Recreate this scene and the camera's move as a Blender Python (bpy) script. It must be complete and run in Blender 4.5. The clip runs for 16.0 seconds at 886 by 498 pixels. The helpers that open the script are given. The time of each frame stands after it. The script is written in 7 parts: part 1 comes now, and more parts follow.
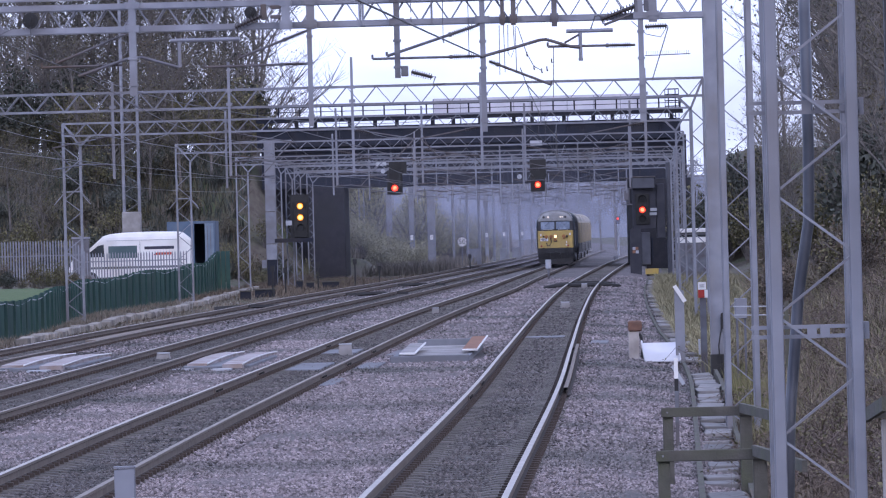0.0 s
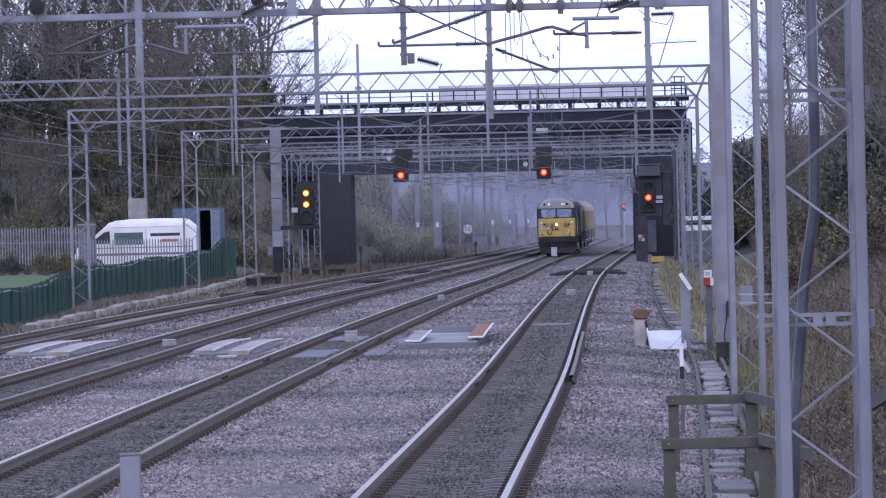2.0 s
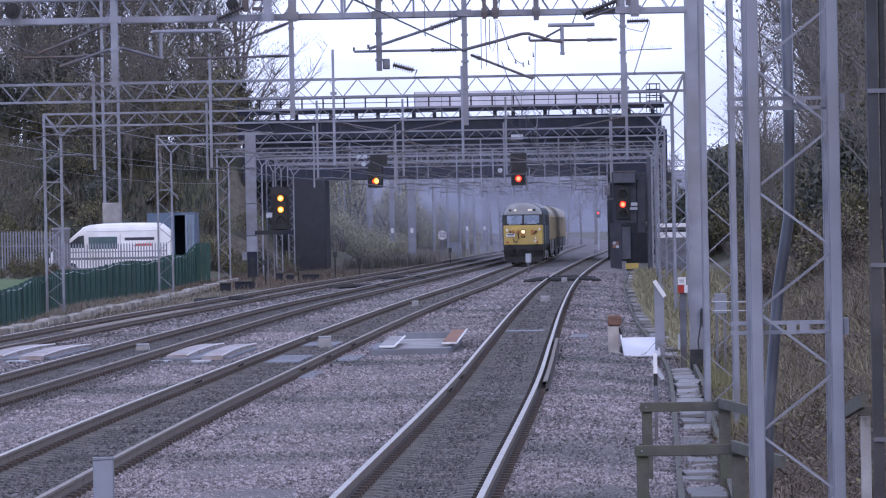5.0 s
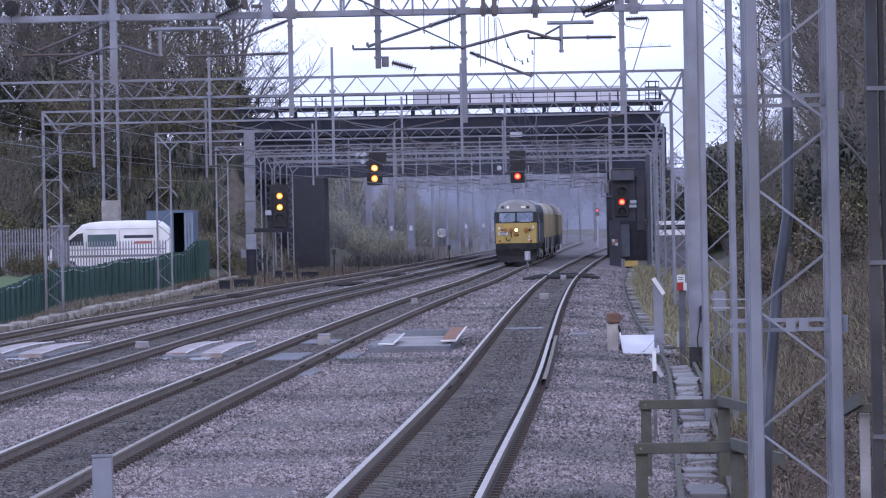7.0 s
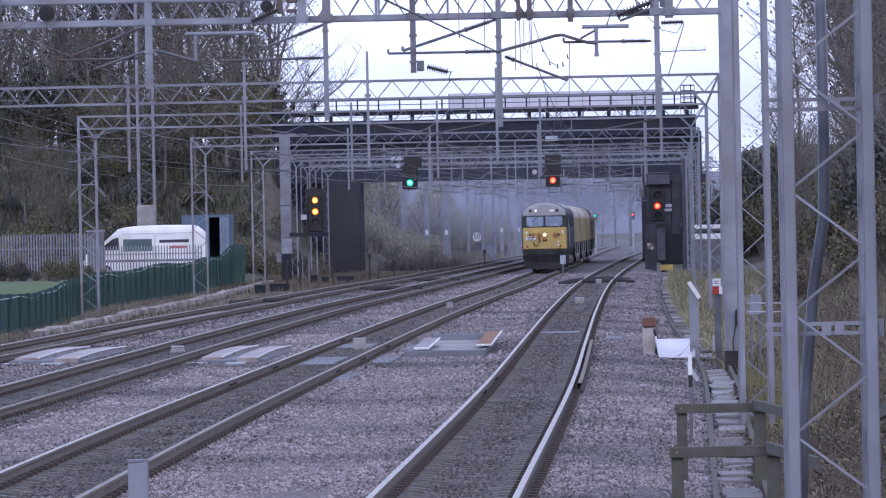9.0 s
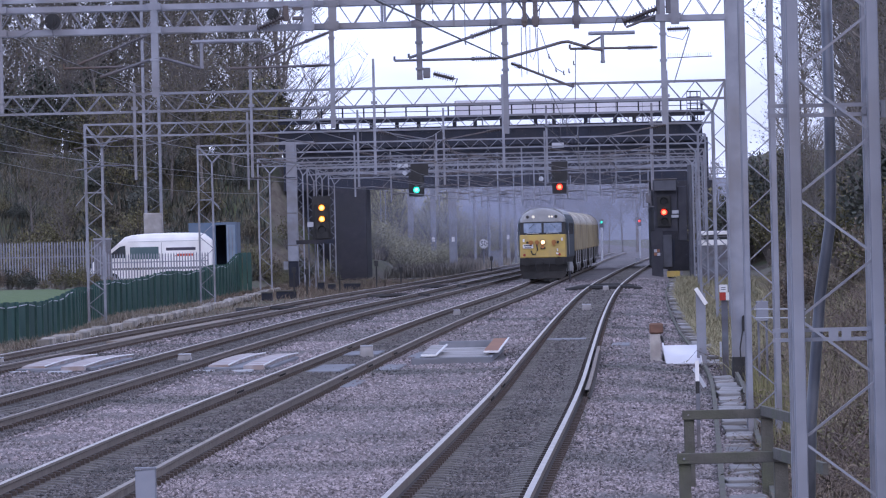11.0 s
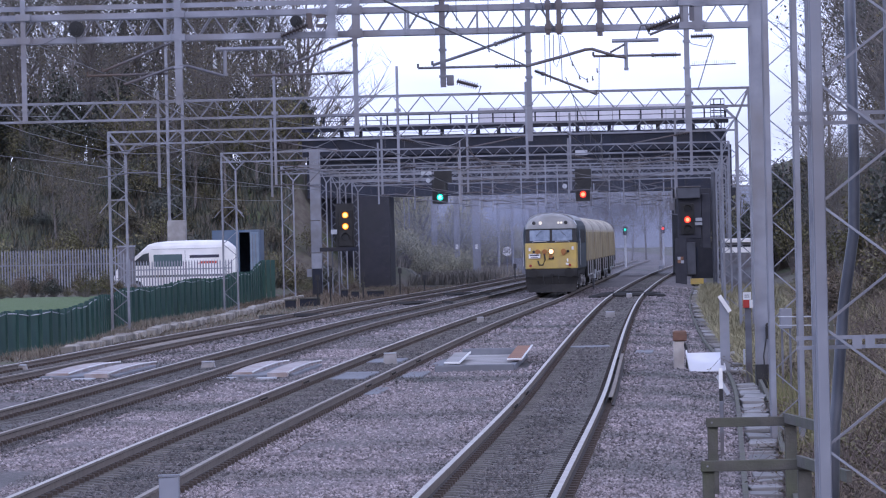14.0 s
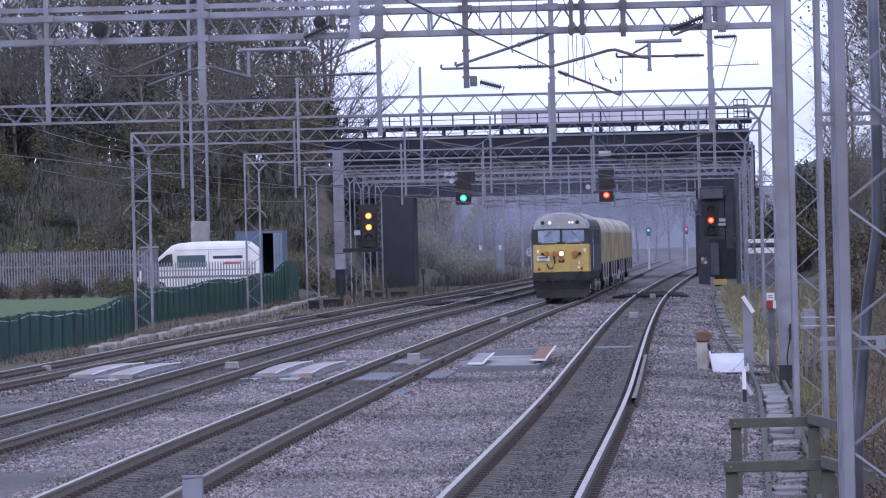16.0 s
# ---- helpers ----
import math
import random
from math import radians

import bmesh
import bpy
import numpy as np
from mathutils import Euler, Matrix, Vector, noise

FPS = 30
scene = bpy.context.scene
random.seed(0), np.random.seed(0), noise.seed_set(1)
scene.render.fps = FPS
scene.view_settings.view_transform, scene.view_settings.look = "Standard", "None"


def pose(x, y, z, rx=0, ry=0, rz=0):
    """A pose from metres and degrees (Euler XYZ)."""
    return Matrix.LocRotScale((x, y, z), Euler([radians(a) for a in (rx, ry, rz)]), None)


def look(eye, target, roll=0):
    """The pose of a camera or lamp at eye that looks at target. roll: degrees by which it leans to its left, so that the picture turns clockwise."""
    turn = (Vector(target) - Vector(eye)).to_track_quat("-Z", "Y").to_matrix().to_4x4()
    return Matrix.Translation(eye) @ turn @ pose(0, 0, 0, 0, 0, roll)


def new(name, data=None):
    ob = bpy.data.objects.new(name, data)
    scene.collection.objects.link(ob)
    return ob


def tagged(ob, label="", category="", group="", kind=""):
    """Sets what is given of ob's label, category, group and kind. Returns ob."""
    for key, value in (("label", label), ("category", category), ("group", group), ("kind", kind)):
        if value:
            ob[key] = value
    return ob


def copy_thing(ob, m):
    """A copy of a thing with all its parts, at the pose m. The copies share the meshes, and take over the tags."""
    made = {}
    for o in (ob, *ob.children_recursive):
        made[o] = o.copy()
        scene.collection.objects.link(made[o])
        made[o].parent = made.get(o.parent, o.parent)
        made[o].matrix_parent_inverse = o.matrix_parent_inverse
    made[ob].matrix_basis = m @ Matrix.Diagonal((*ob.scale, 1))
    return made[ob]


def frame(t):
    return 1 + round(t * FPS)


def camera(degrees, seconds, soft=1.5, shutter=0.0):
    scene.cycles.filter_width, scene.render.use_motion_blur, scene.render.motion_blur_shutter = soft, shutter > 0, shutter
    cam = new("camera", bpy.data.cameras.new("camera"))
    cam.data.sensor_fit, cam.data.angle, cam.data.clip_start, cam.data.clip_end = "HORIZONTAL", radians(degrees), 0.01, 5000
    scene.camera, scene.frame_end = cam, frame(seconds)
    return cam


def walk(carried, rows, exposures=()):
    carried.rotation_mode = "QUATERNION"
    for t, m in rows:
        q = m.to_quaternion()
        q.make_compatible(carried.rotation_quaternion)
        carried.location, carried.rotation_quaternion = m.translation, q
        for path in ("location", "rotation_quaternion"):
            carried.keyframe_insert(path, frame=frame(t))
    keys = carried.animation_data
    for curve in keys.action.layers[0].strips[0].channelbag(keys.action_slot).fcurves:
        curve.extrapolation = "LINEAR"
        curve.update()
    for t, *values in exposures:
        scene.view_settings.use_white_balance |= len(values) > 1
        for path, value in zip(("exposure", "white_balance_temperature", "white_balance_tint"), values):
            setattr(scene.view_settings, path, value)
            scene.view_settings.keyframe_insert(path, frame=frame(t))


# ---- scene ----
cam = camera(8.965, 16.0, soft=1.15)
EYE = 2.75
ROWS = [
    (0.0, 0.2085, -0.1893, 1.5), (0.5, 0.2314, -0.2245, 1.56), (1.0, 0.2697, -0.1978, 1.68),
    (1.5, 0.2547, -0.1805, 1.544), (2.0, 0.268, -0.3164, 1.386), (2.5, 0.1698, -0.32, 1.262),
    (3.0, 0.1273, -0.3385, 1.436), (3.5, 0.0635, -0.2988, 1.52), (4.0, 0.0193, -0.254, 1.27),
    (6.5, 0.0064, -0.2835, 1.032), (7.0, 0.0, -0.2865, 1.1), (7.5, -0.0202, -0.2776, 1.112),
    (8.0, 0.0885, -0.2591, 1.102), (8.5, 0.2529, -0.261, 1.094), (9.0, 0.3593, -0.2372, 1.177),
    (11.5, 0.4218, -0.1616, 1.358), (12.0, 0.4645, -0.1608, 1.378), (12.5, 0.6401, -0.1808, 1.483),
    (13.0, 0.7167, -0.1448, 1.428), (13.5, 0.719, -0.1026, 1.329), (14.0, 0.6655, -0.0838, 1.341),
    (14.5, 0.6297, -0.0428, 1.376), (15.0, 0.6557, -0.0333, 1.358), (15.5, 0.7702, -0.0493, 1.373),
    (16.0, 0.9024, -0.0706, 1.372),
]
walk(cam, [(t, pose(0, 0, EYE, 90 + pitch, roll, yaw)) for t, yaw, pitch, roll in ROWS],
     exposures=[(0.0, 0.03, 5350, 26), (16.0, 0.03, 5350, 26)])

# ---------------------------------------------------------------- world and sun
world = bpy.data.worlds.new("overcast_sky")
scene.world = world
world.use_nodes = True
wn, wl = world.node_tree.nodes, world.node_tree.links
wn.clear()
sky = wn.new("ShaderNodeTexSky")
sky.sky_type, sky.sun_disc = "NISHITA", False
sky.sun_elevation, sky.sun_rotation = radians(24), radians(150)
sky.air_density, sky.dust_density, sky.ozone_density = 1.0, 4.0, 1.5
tc = wn.new("ShaderNodeTexCoord")
mp = wn.new("ShaderNodeMapping")
mp.inputs["Scale"].default_value = (3.0, 3.0, 9.0)
cl = wn.new("ShaderNodeTexNoise")
cl.inputs["Scale"].default_value, cl.inputs["Detail"].default_value = 2.2, 6.0
cr = wn.new("ShaderNodeValToRGB")
cr.color_ramp.elements[0].position, cr.color_ramp.elements[1].position = 0.25, 0.62
mx = wn.new("ShaderNodeMix")
mx.data_type = "RGBA"
mx.inputs[7].default_value = (8.2, 8.6, 9.6, 1)
bg = wn.new("ShaderNodeBackground")
bg.inputs["Strength"].default_value = 0.145
wo = wn.new("ShaderNodeOutputWorld")
wl.new(tc.outputs["Generated"], mp.inputs["Vector"])
wl.new(mp.outputs["Vector"], cl.inputs["Vector"])
wl.new(cl.outputs["Fac"], cr.inputs["Fac"])
wl.new(cr.outputs["Color"], mx.inputs[0])
wl.new(sky.outputs["Color"], mx.inputs[6])
wl.new(mx.outputs[2], bg.inputs["Color"])
wl.new(bg.outputs["Background"], wo.inputs["Surface"])

sun = new("sun", bpy.data.lights.new("sun", "SUN"))
sun.data.energy, sun.data.angle, sun.data.color = 0.6, radians(14), (1.0, 0.95, 0.88)
sun.matrix_world = look((-30, -60, 35), (0, 0, 0))

# ---------------------------------------------------------------- materials
MATS = {}


def mat(name, col, col2=None, scale=3.0, rough=0.8, metal=0.0, bump=0.0, bscale=40.0, rnd=0.0,
        stain=None, sscale=0.4, edge=(0.45, 0.7), emit=0.0, island=0.0):
    """A surface with grain, stains at a second scale, relief and variation from piece to piece."""
    if name in MATS:
        return MATS[name]
    m = bpy.data.materials.new(name)
    m.use_nodes = True
    n, l = m.node_tree.nodes, m.node_tree.links
    b = n["Principled BSDF"]
    b.inputs["Roughness"].default_value, b.inputs["Metallic"].default_value = rough, metal
    c = n.new("ShaderNodeTexCoord")
    out = None
    if col2 is None:
        col2 = tuple(v * 0.8 for v in col)
    no = n.new("ShaderNodeTexNoise")
    no.inputs["Scale"].default_value, no.inputs["Detail"].default_value = scale, 5.0
    l.new(c.outputs["Object"], no.inputs["Vector"])
    ra = n.new("ShaderNodeValToRGB")
    ra.color_ramp.elements[0].position, ra.color_ramp.elements[1].position = 0.35, 0.65
    ra.color_ramp.elements[0].color, ra.color_ramp.elements[1].color = (*col, 1), (*col2, 1)
    l.new(no.outputs["Fac"], ra.inputs["Fac"])
    out = ra.outputs["Color"]
    if stain:
        n2 = n.new("ShaderNodeTexNoise")
        n2.inputs["Scale"].default_value, n2.inputs["Detail"].default_value = sscale, 4.0
        l.new(c.outputs["Object"], n2.inputs["Vector"])
        r2 = n.new("ShaderNodeValToRGB")
        r2.color_ramp.elements[0].position, r2.color_ramp.elements[1].position = edge
        l.new(n2.outputs["Fac"], r2.inputs["Fac"])
        m2 = n.new("ShaderNodeMix")
        m2.data_type = "RGBA"
        m2.inputs[7].default_value = (*stain, 1)
        l.new(r2.outputs["Color"], m2.inputs[0])
        l.new(out, m2.inputs[6])
        out = m2.outputs[2]
    if rnd or island:
        if island:
            src = n.new("ShaderNodeNewGeometry").outputs["Random Per Island"]
        else:
            src = n.new("ShaderNodeObjectInfo").outputs["Random"]
        k = rnd or island
        mr = n.new("ShaderNodeMapRange")
        mr.inputs["To Min"].default_value, mr.inputs["To Max"].default_value = 1 - k, 1 + k
        l.new(src, mr.inputs["Value"])
        hs = n.new("ShaderNodeHueSaturation")
        l.new(mr.outputs["Result"], hs.inputs["Value"])
        l.new(out, hs.inputs["Color"])
        out = hs.outputs["Color"]
    l.new(out, b.inputs["Base Color"])
    if bump:
        n3 = n.new("ShaderNodeTexNoise")
        n3.inputs["Scale"].default_value, n3.inputs["Detail"].default_value = bscale, 4.0
        l.new(c.outputs["Object"], n3.inputs["Vector"])
        bu = n.new("ShaderNodeBump")
        bu.inputs["Strength"].default_value, bu.inputs["Distance"].default_value = 0.8, bump
        l.new(n3.outputs["Fac"], bu.inputs["Height"])
        l.new(bu.outputs["Normal"], b.inputs["Normal"])
    if emit:
        b.inputs["Emission Color"].default_value, b.inputs["Emission Strength"].default_value = (*col, 1), emit
    MATS[name] = m
    return m


GALV = mat("galvanised_steel", (0.25, 0.265, 0.31), (0.19, 0.2, 0.24), 2.0, 0.55, 0.35, stain=(0.17, 0.165, 0.175), sscale=0.7, rnd=0.12)
GALV_DARK = mat("weathered_steel", (0.17, 0.18, 0.21), (0.11, 0.11, 0.13), 3.0, 0.65, 0.3, stain=(0.1, 0.075, 0.06))
RUST_DARK = mat("dark_pipe_steel", (0.05, 0.055, 0.065), (0.03, 0.03, 0.035), 3.0, 0.45, 0.5, stain=(0.12, 0.1, 0.09))
RAIL_TOP = mat("polished_rail_head", (0.42, 0.385, 0.345), (0.33, 0.3, 0.265), 1.5, 0.42, 0.5)
RAIL_SIDE = mat("rusty_rail_web", (0.21, 0.185, 0.16), (0.15, 0.13, 0.112), 4.0, 0.85, 0.1, bump=0.003, stain=(0.19, 0.16, 0.14))
DULL_HEAD = mat("dull_rail_head", (0.27, 0.24, 0.21), (0.2, 0.175, 0.15), 1.5, 0.6, 0.3)
# Rail foot and head underside: oil and rust, with shadow painted into the colour.
RAIL_FOOT = mat("oily_shaded_rail_foot", (0.03, 0.026, 0.025), (0.05, 0.042, 0.037), 5.0, 0.85, 0.1)
CLIP = mat("rail_clip_steel", (0.05, 0.04, 0.035), (0.09, 0.07, 0.06), 6.0, 0.8, 0.3)
SLEEPER = mat("concrete_sleeper", (0.17, 0.16, 0.15), (0.12, 0.115, 0.11), 5.0, 0.9, stain=(0.085, 0.08, 0.075), sscale=1.2, bump=0.006, rnd=0.25)
BALLAST = mat("ballast_stone", (0.19, 0.166, 0.167), (0.085, 0.077, 0.08), 9.0, 0.9, bump=0.05, bscale=14.0, stain=(0.07, 0.072, 0.07), sscale=0.13, edge=(0.45, 0.7))
STONE = mat("ballast_chipping", (0.3, 0.262, 0.27), (0.19, 0.167, 0.173), 2.0, 0.9, island=0.62, stain=(0.095, 0.097, 0.095), sscale=0.13, edge=(0.45, 0.7))
STONE_OILY = mat("oil_darkened_chipping", (0.14, 0.127, 0.126), (0.085, 0.078, 0.078), 2.0, 0.85, island=0.55, stain=(0.055, 0.055, 0.054), sscale=0.5)
DIRT = mat("trackside_earth", (0.085, 0.072, 0.058), (0.13, 0.115, 0.09), 2.0, 0.95, bump=0.08, bscale=6.0, stain=(0.06, 0.085, 0.03), sscale=0.25)
GRASS = mat("rough_grass", (0.10, 0.115, 0.04), (0.17, 0.15, 0.075), 1.4, 0.9, island=0.35)
LAWN = mat("mown_grass", (0.095, 0.145, 0.05), (0.075, 0.12, 0.042), 1.2, 0.9, bump=0.03)
DRY = mat("dry_straw_grass", (0.27, 0.24, 0.15), (0.17, 0.165, 0.095), 1.0, 0.9, island=0.4)
BRACKEN = mat("dead_bracken", (0.09, 0.072, 0.055), (0.15, 0.118, 0.085), 1.0, 0.9, island=0.5)
BARK = mat("tree_bark", (0.165, 0.15, 0.14), (0.10, 0.092, 0.086), 3.0, 0.95, bump=0.02, bscale=12)
TWIG = mat("bare_twigs", (0.085, 0.07, 0.058), (0.055, 0.045, 0.04), 1.0, 0.95, island=0.3)
IVY = mat("dark_ivy_leaves", (0.042, 0.05, 0.04), (0.066, 0.072, 0.056), 0.7, 0.7, island=0.5)
AUTUMN = mat("autumn_leaves", (0.11, 0.09, 0.058), (0.08, 0.08, 0.05), 0.5, 0.8, island=0.5)
CONC = mat("weathered_concrete", (0.36, 0.35, 0.35), (0.27, 0.26, 0.26), 2.0, 0.9, bump=0.006, stain=(0.18, 0.17, 0.16), sscale=0.7)
BLACKBRICK = mat("sooty_brick", (0.019, 0.019, 0.025), (0.028, 0.027, 0.034), 2.0, 0.9, stain=(0.02, 0.02, 0.02), rnd=0.3)
GIRDER = mat("dark_bridge_steel", (0.017, 0.021, 0.036), (0.012, 0.015, 0.026), 0.8, 0.9, 0.0, stain=(0.028, 0.027, 0.032), sscale=0.5)
FENCE_GREEN = mat("green_painted_steel", (0.009, 0.052, 0.047), (0.007, 0.038, 0.036), 1.0, 0.6, 0.0, stain=(0.03, 0.08, 0.06), rnd=0.18)
WHITE = mat("white_paint", (0.8, 0.8, 0.8), (0.7, 0.7, 0.7), 1.0, 0.5, stain=(0.6, 0.59, 0.57))
BLACK = mat("matt_black_paint", (0.014, 0.014, 0.015), (0.022, 0.022, 0.023), 2.0, 0.7)
YELLOW = mat("warning_yellow_paint", (0.5, 0.36, 0.08), (0.43, 0.31, 0.075), 1.2, 0.4, stain=(0.38, 0.28, 0.1), sscale=1.6)
GLASS = mat("dark_glass", (0.03, 0.035, 0.04), (0.04, 0.045, 0.05), 1.0, 0.08)
WIRE = mat("contact_wire_copper", (0.13, 0.13, 0.14), (0.10, 0.10, 0.11), 1.0, 0.5, 0.5)
CERAMIC = mat("brown_insulator_glaze", (0.035, 0.027, 0.027), (0.05, 0.04, 0.04), 2.0, 0.3)
TIMBER = mat("mossy_old_timber", (0.105, 0.10, 0.088), (0.072, 0.07, 0.06), 5.0, 0.95, bump=0.008, stain=(0.085, 0.092, 0.06), sscale=1.8)
RUST = mat("rust_brown_steel", (0.26, 0.13, 0.075), (0.2, 0.1, 0.06), 3.0, 0.85)

# ---------------------------------------------------------------- mesh tools


class Build:
    """Collects faces for one mesh."""

    def __init__(self):
        self.v, self.f, self.mi = [], [], []

    def add(self, verts, faces, k=0):
        o = len(self.v)
        self.v.extend(tuple(p) for p in verts)
        self.f.extend(tuple(i + o for i in q) for q in faces)
        self.mi.extend([k] * len(faces))
        return self

    def box(self, x0, x1, y0, y1, z0, z1, k=0):
        vs = [(x, y, z) for z in (z0, z1) for y in (y0, y1) for x in (x0, x1)]
        return self.add(vs, [(0, 2, 3, 1), (4, 5, 7, 6), (0, 1, 5, 4), (2, 6, 7, 3), (0, 4, 6, 2), (1, 3, 7, 5)], k)

    def bar(self, a, b, w, h=None, k=0, up=(0, 0, 1)):
        """A square bar from a to b."""
        a, b = Vector(a), Vector(b)
        h = h or w
        d = (b - a).normalized()
        u = Vector(up)
        if abs(d.dot(u)) > 0.95:
            u = Vector((0, 1, 0))
        s = d.cross(u).normalized() * (w / 2)
        t = s.cross(d).normalized() * (h / 2)
        vs = [p + i * s + j * t for p in (a, b) for i, j in ((-1, -1), (1, -1), (1, 1), (-1, 1))]
        return self.add(vs, [(0, 1, 2, 3), (7, 6, 5, 4), (0, 4, 5, 1), (1, 5, 6, 2), (2, 6, 7, 3), (3, 7, 4, 0)], k)

    def angle(self, a, b, w, t=0.012, k=0, side=1, depth=1):
        """An L-section from a to b: one flange across, one along y."""
        a, b = Vector(a), Vector(b)
        d = (b - a).normalized()
        y = Vector((0, 1, 0))
        s = d.cross(y)
        s = (s.normalized() if s.length > 0.1 else Vector((1, 0, 0))) * side
        n = y * depth
        o = [(0, 0), (w, 0), (w, t), (t, t), (t, w), (0, w)]
        vs = [p + s * i + n * j for p in (a, b) for i, j in o]
        fs = [(i, (i + 1) % 6, 6 + (i + 1) % 6, 6 + i) for i in range(6)] + [(5, 4, 3, 2, 1, 0), (6, 7, 8, 9, 10, 11)]
        return self.add(vs, fs, k)

    def tube(self, pts, r, n=6, k=0, r1=None, cap=True):
        pts = [Vector(p) for p in pts]
        rings = []
        for i, p in enumerate(pts):
            d = (pts[min(i + 1, len(pts) - 1)] - pts[max(i - 1, 0)]).normalized()
            u = Vector((0, 0, 1)) if abs(d.z) < 0.9 else Vector((1, 0, 0))
            s = d.cross(u).normalized()
            t = s.cross(d)
            rr = r if r1 is None else r + (r1 - r) * i / max(1, len(pts) - 1)
            rings += [p + (s * math.cos(2 * math.pi * j / n) + t * math.sin(2 * math.pi * j / n)) * rr for j in range(n)]
        fs = [(i * n + j, i * n + (j + 1) % n, (i + 1) * n + (j + 1) % n, (i + 1) * n + j) for i in range(len(pts) - 1) for j in range(n)]
        if cap and n > 2:
            fs += [tuple(reversed(range(n))), tuple(range((len(pts) - 1) * n, len(pts) * n))]
        return self.add(rings, fs, k)

    def disc(self, c, axis, r, depth, n=16, k=0, r1=None):
        c, a = Vector(c), Vector(axis).normalized()
        return self.tube([c - a * depth / 2, c + a * depth / 2], r, n, k, r1)

    def extrude(self, ring0, ring1, k=0):
        n = len(ring0)
        fs = [(i, (i + 1) % n, n + (i + 1) % n, n + i) for i in range(n)] + [tuple(reversed(range(n))), tuple(range(n, 2 * n))]
        return self.add(list(ring0) + list(ring1), fs, k)

    def loft(self, rings, k=0, closed=True, caps=True):
        n = len(rings[0])
        m = n if closed else n - 1
        fs = [(i * n + j, i * n + (j + 1) % n, (i + 1) * n + (j + 1) % n, (i + 1) * n + j) for i in range(len(rings) - 1) for j in range(m)]
        if caps and closed:
            fs += [tuple(reversed(range(n))), tuple(range((len(rings) - 1) * n, len(rings) * n))]
        return self.add([p for r in rings for p in r], fs, k)

    def mesh(self, name, mats, smooth=False):
        me = bpy.data.meshes.new(name)
        me.from_pydata(self.v, [], self.f)
        for m in mats if isinstance(mats, (list, tuple)) else [mats]:
            me.materials.append(m)
        me.polygons.foreach_set("material_index", self.mi)
        if smooth:
            me.polygons.foreach_set("use_smooth", [True] * len(self.f))
        me.update()
        return me


def bevel(me, w, seg=1):
    bm = bmesh.new()
    bm.from_mesh(me)
    bmesh.ops.recalc_face_normals(bm, faces=bm.faces)
    bmesh.ops.bevel(bm, geom=list(bm.edges), offset=w, segments=seg, affect="EDGES", clamp_overlap=True)
    bm.to_mesh(me)
    bm.free()
    return me


def part(name, b, mats, parent=None, label="", m=None, smooth=False, bev=0.0):
    """Links a build, or a mesh, as one mesh object under a thing or part."""
    me = b if isinstance(b, bpy.types.Mesh) else b.mesh(name, mats, smooth)
    if bev:
        bevel(me, bev)
    ob = new(name, me)
    if parent is not None:
        ob.parent = parent
    if m is not None:
        ob.matrix_basis = m
    if label:
        tagged(ob, label)
    return ob


def thing(name, m, label, category, group="", kind=""):
    e = new(name)
    e.empty_display_size = 0.3
    e.matrix_basis = m
    return tagged(e, label, category, group, kind)


def spline(knots):
    """A smooth function through a few alignment points."""
    ks = np.array([k[0] for k in knots], float)
    vs = np.array([k[1] for k in knots], float)
    sl = np.gradient(vs, ks)

    def at(d):
        i = int(np.clip(np.searchsorted(ks, d) - 1, 0, len(ks) - 2))
        h = ks[i + 1] - ks[i]
        u = (d - ks[i]) / h
        if u < 0:
            return float(vs[0] + sl[0] * (d - ks[0]))
        if u > 1:
            return float(vs[-1] + sl[-1] * (d - ks[-1]))
        return float((2 * u**3 - 3 * u**2 + 1) * vs[i] + (u**3 - 2 * u**2 + u) * h * sl[i] + (3 * u**2 - 2 * u**3) * vs[i + 1] + (u**3 - u**2) * h * sl[i + 1])

    return at


def smooth(a, b, x):
    u = min(1.0, max(0.0, (x - a) / (b - a)))
    return u * u * (3 - 2 * u)


# ---------------------------------------------------------------- alignment of the four tracks
LINE_A = spline([(56, -0.46), (100, 0.88), (128, 1.6), (180, 2.95), (270, 5.6), (339, 8.1), (438, 12.1), (540, 16.6)])
LINE_B = spline([(50, -5.16), (80, -4.52), (115, -3.54), (150, -2.5), (190, -1.18), (230, 0.33), (254, 1.3), (305, 3.0), (348, 4.5), (407, 6.6), (520, 10.4), (620, 14.2)])
LINE_C = spline([(60, -9.25), (95, -8.22), (150, -6.72), (200, -5.17), (240, -3.4), (330, 0.4), (425, 4.4), (520, 8.0), (620, 11.6)])
LINE_D = spline([(100, -12.8), (141, -11.2), (165, -10.4), (182, -9.7), (204, -8.75), (226, -7.85), (263, -6.25), (288, -4.95), (312, -3.75), (342, -2.4), (485, 3.6), (620, 8.6)])
FENCE = spline([(160, -17.2), (181, -16.36), (195, -15.8), (206, -15.75), (223, -16.1), (240, -16.75), (255, -16.75), (269, -16.26), (283, -15.64), (300, -15.09), (320, -14.83), (341, -14.7), (420, -13.2)])
FENCE_TOP = spline([(160, 0.75), (181, 0.74), (188, 0.66), (206, 0.76), (223, 0.87), (255, 0.93), (283, 1.1), (300, 1.17), (320, 1.3), (335, 1.75)])
END = 660.0


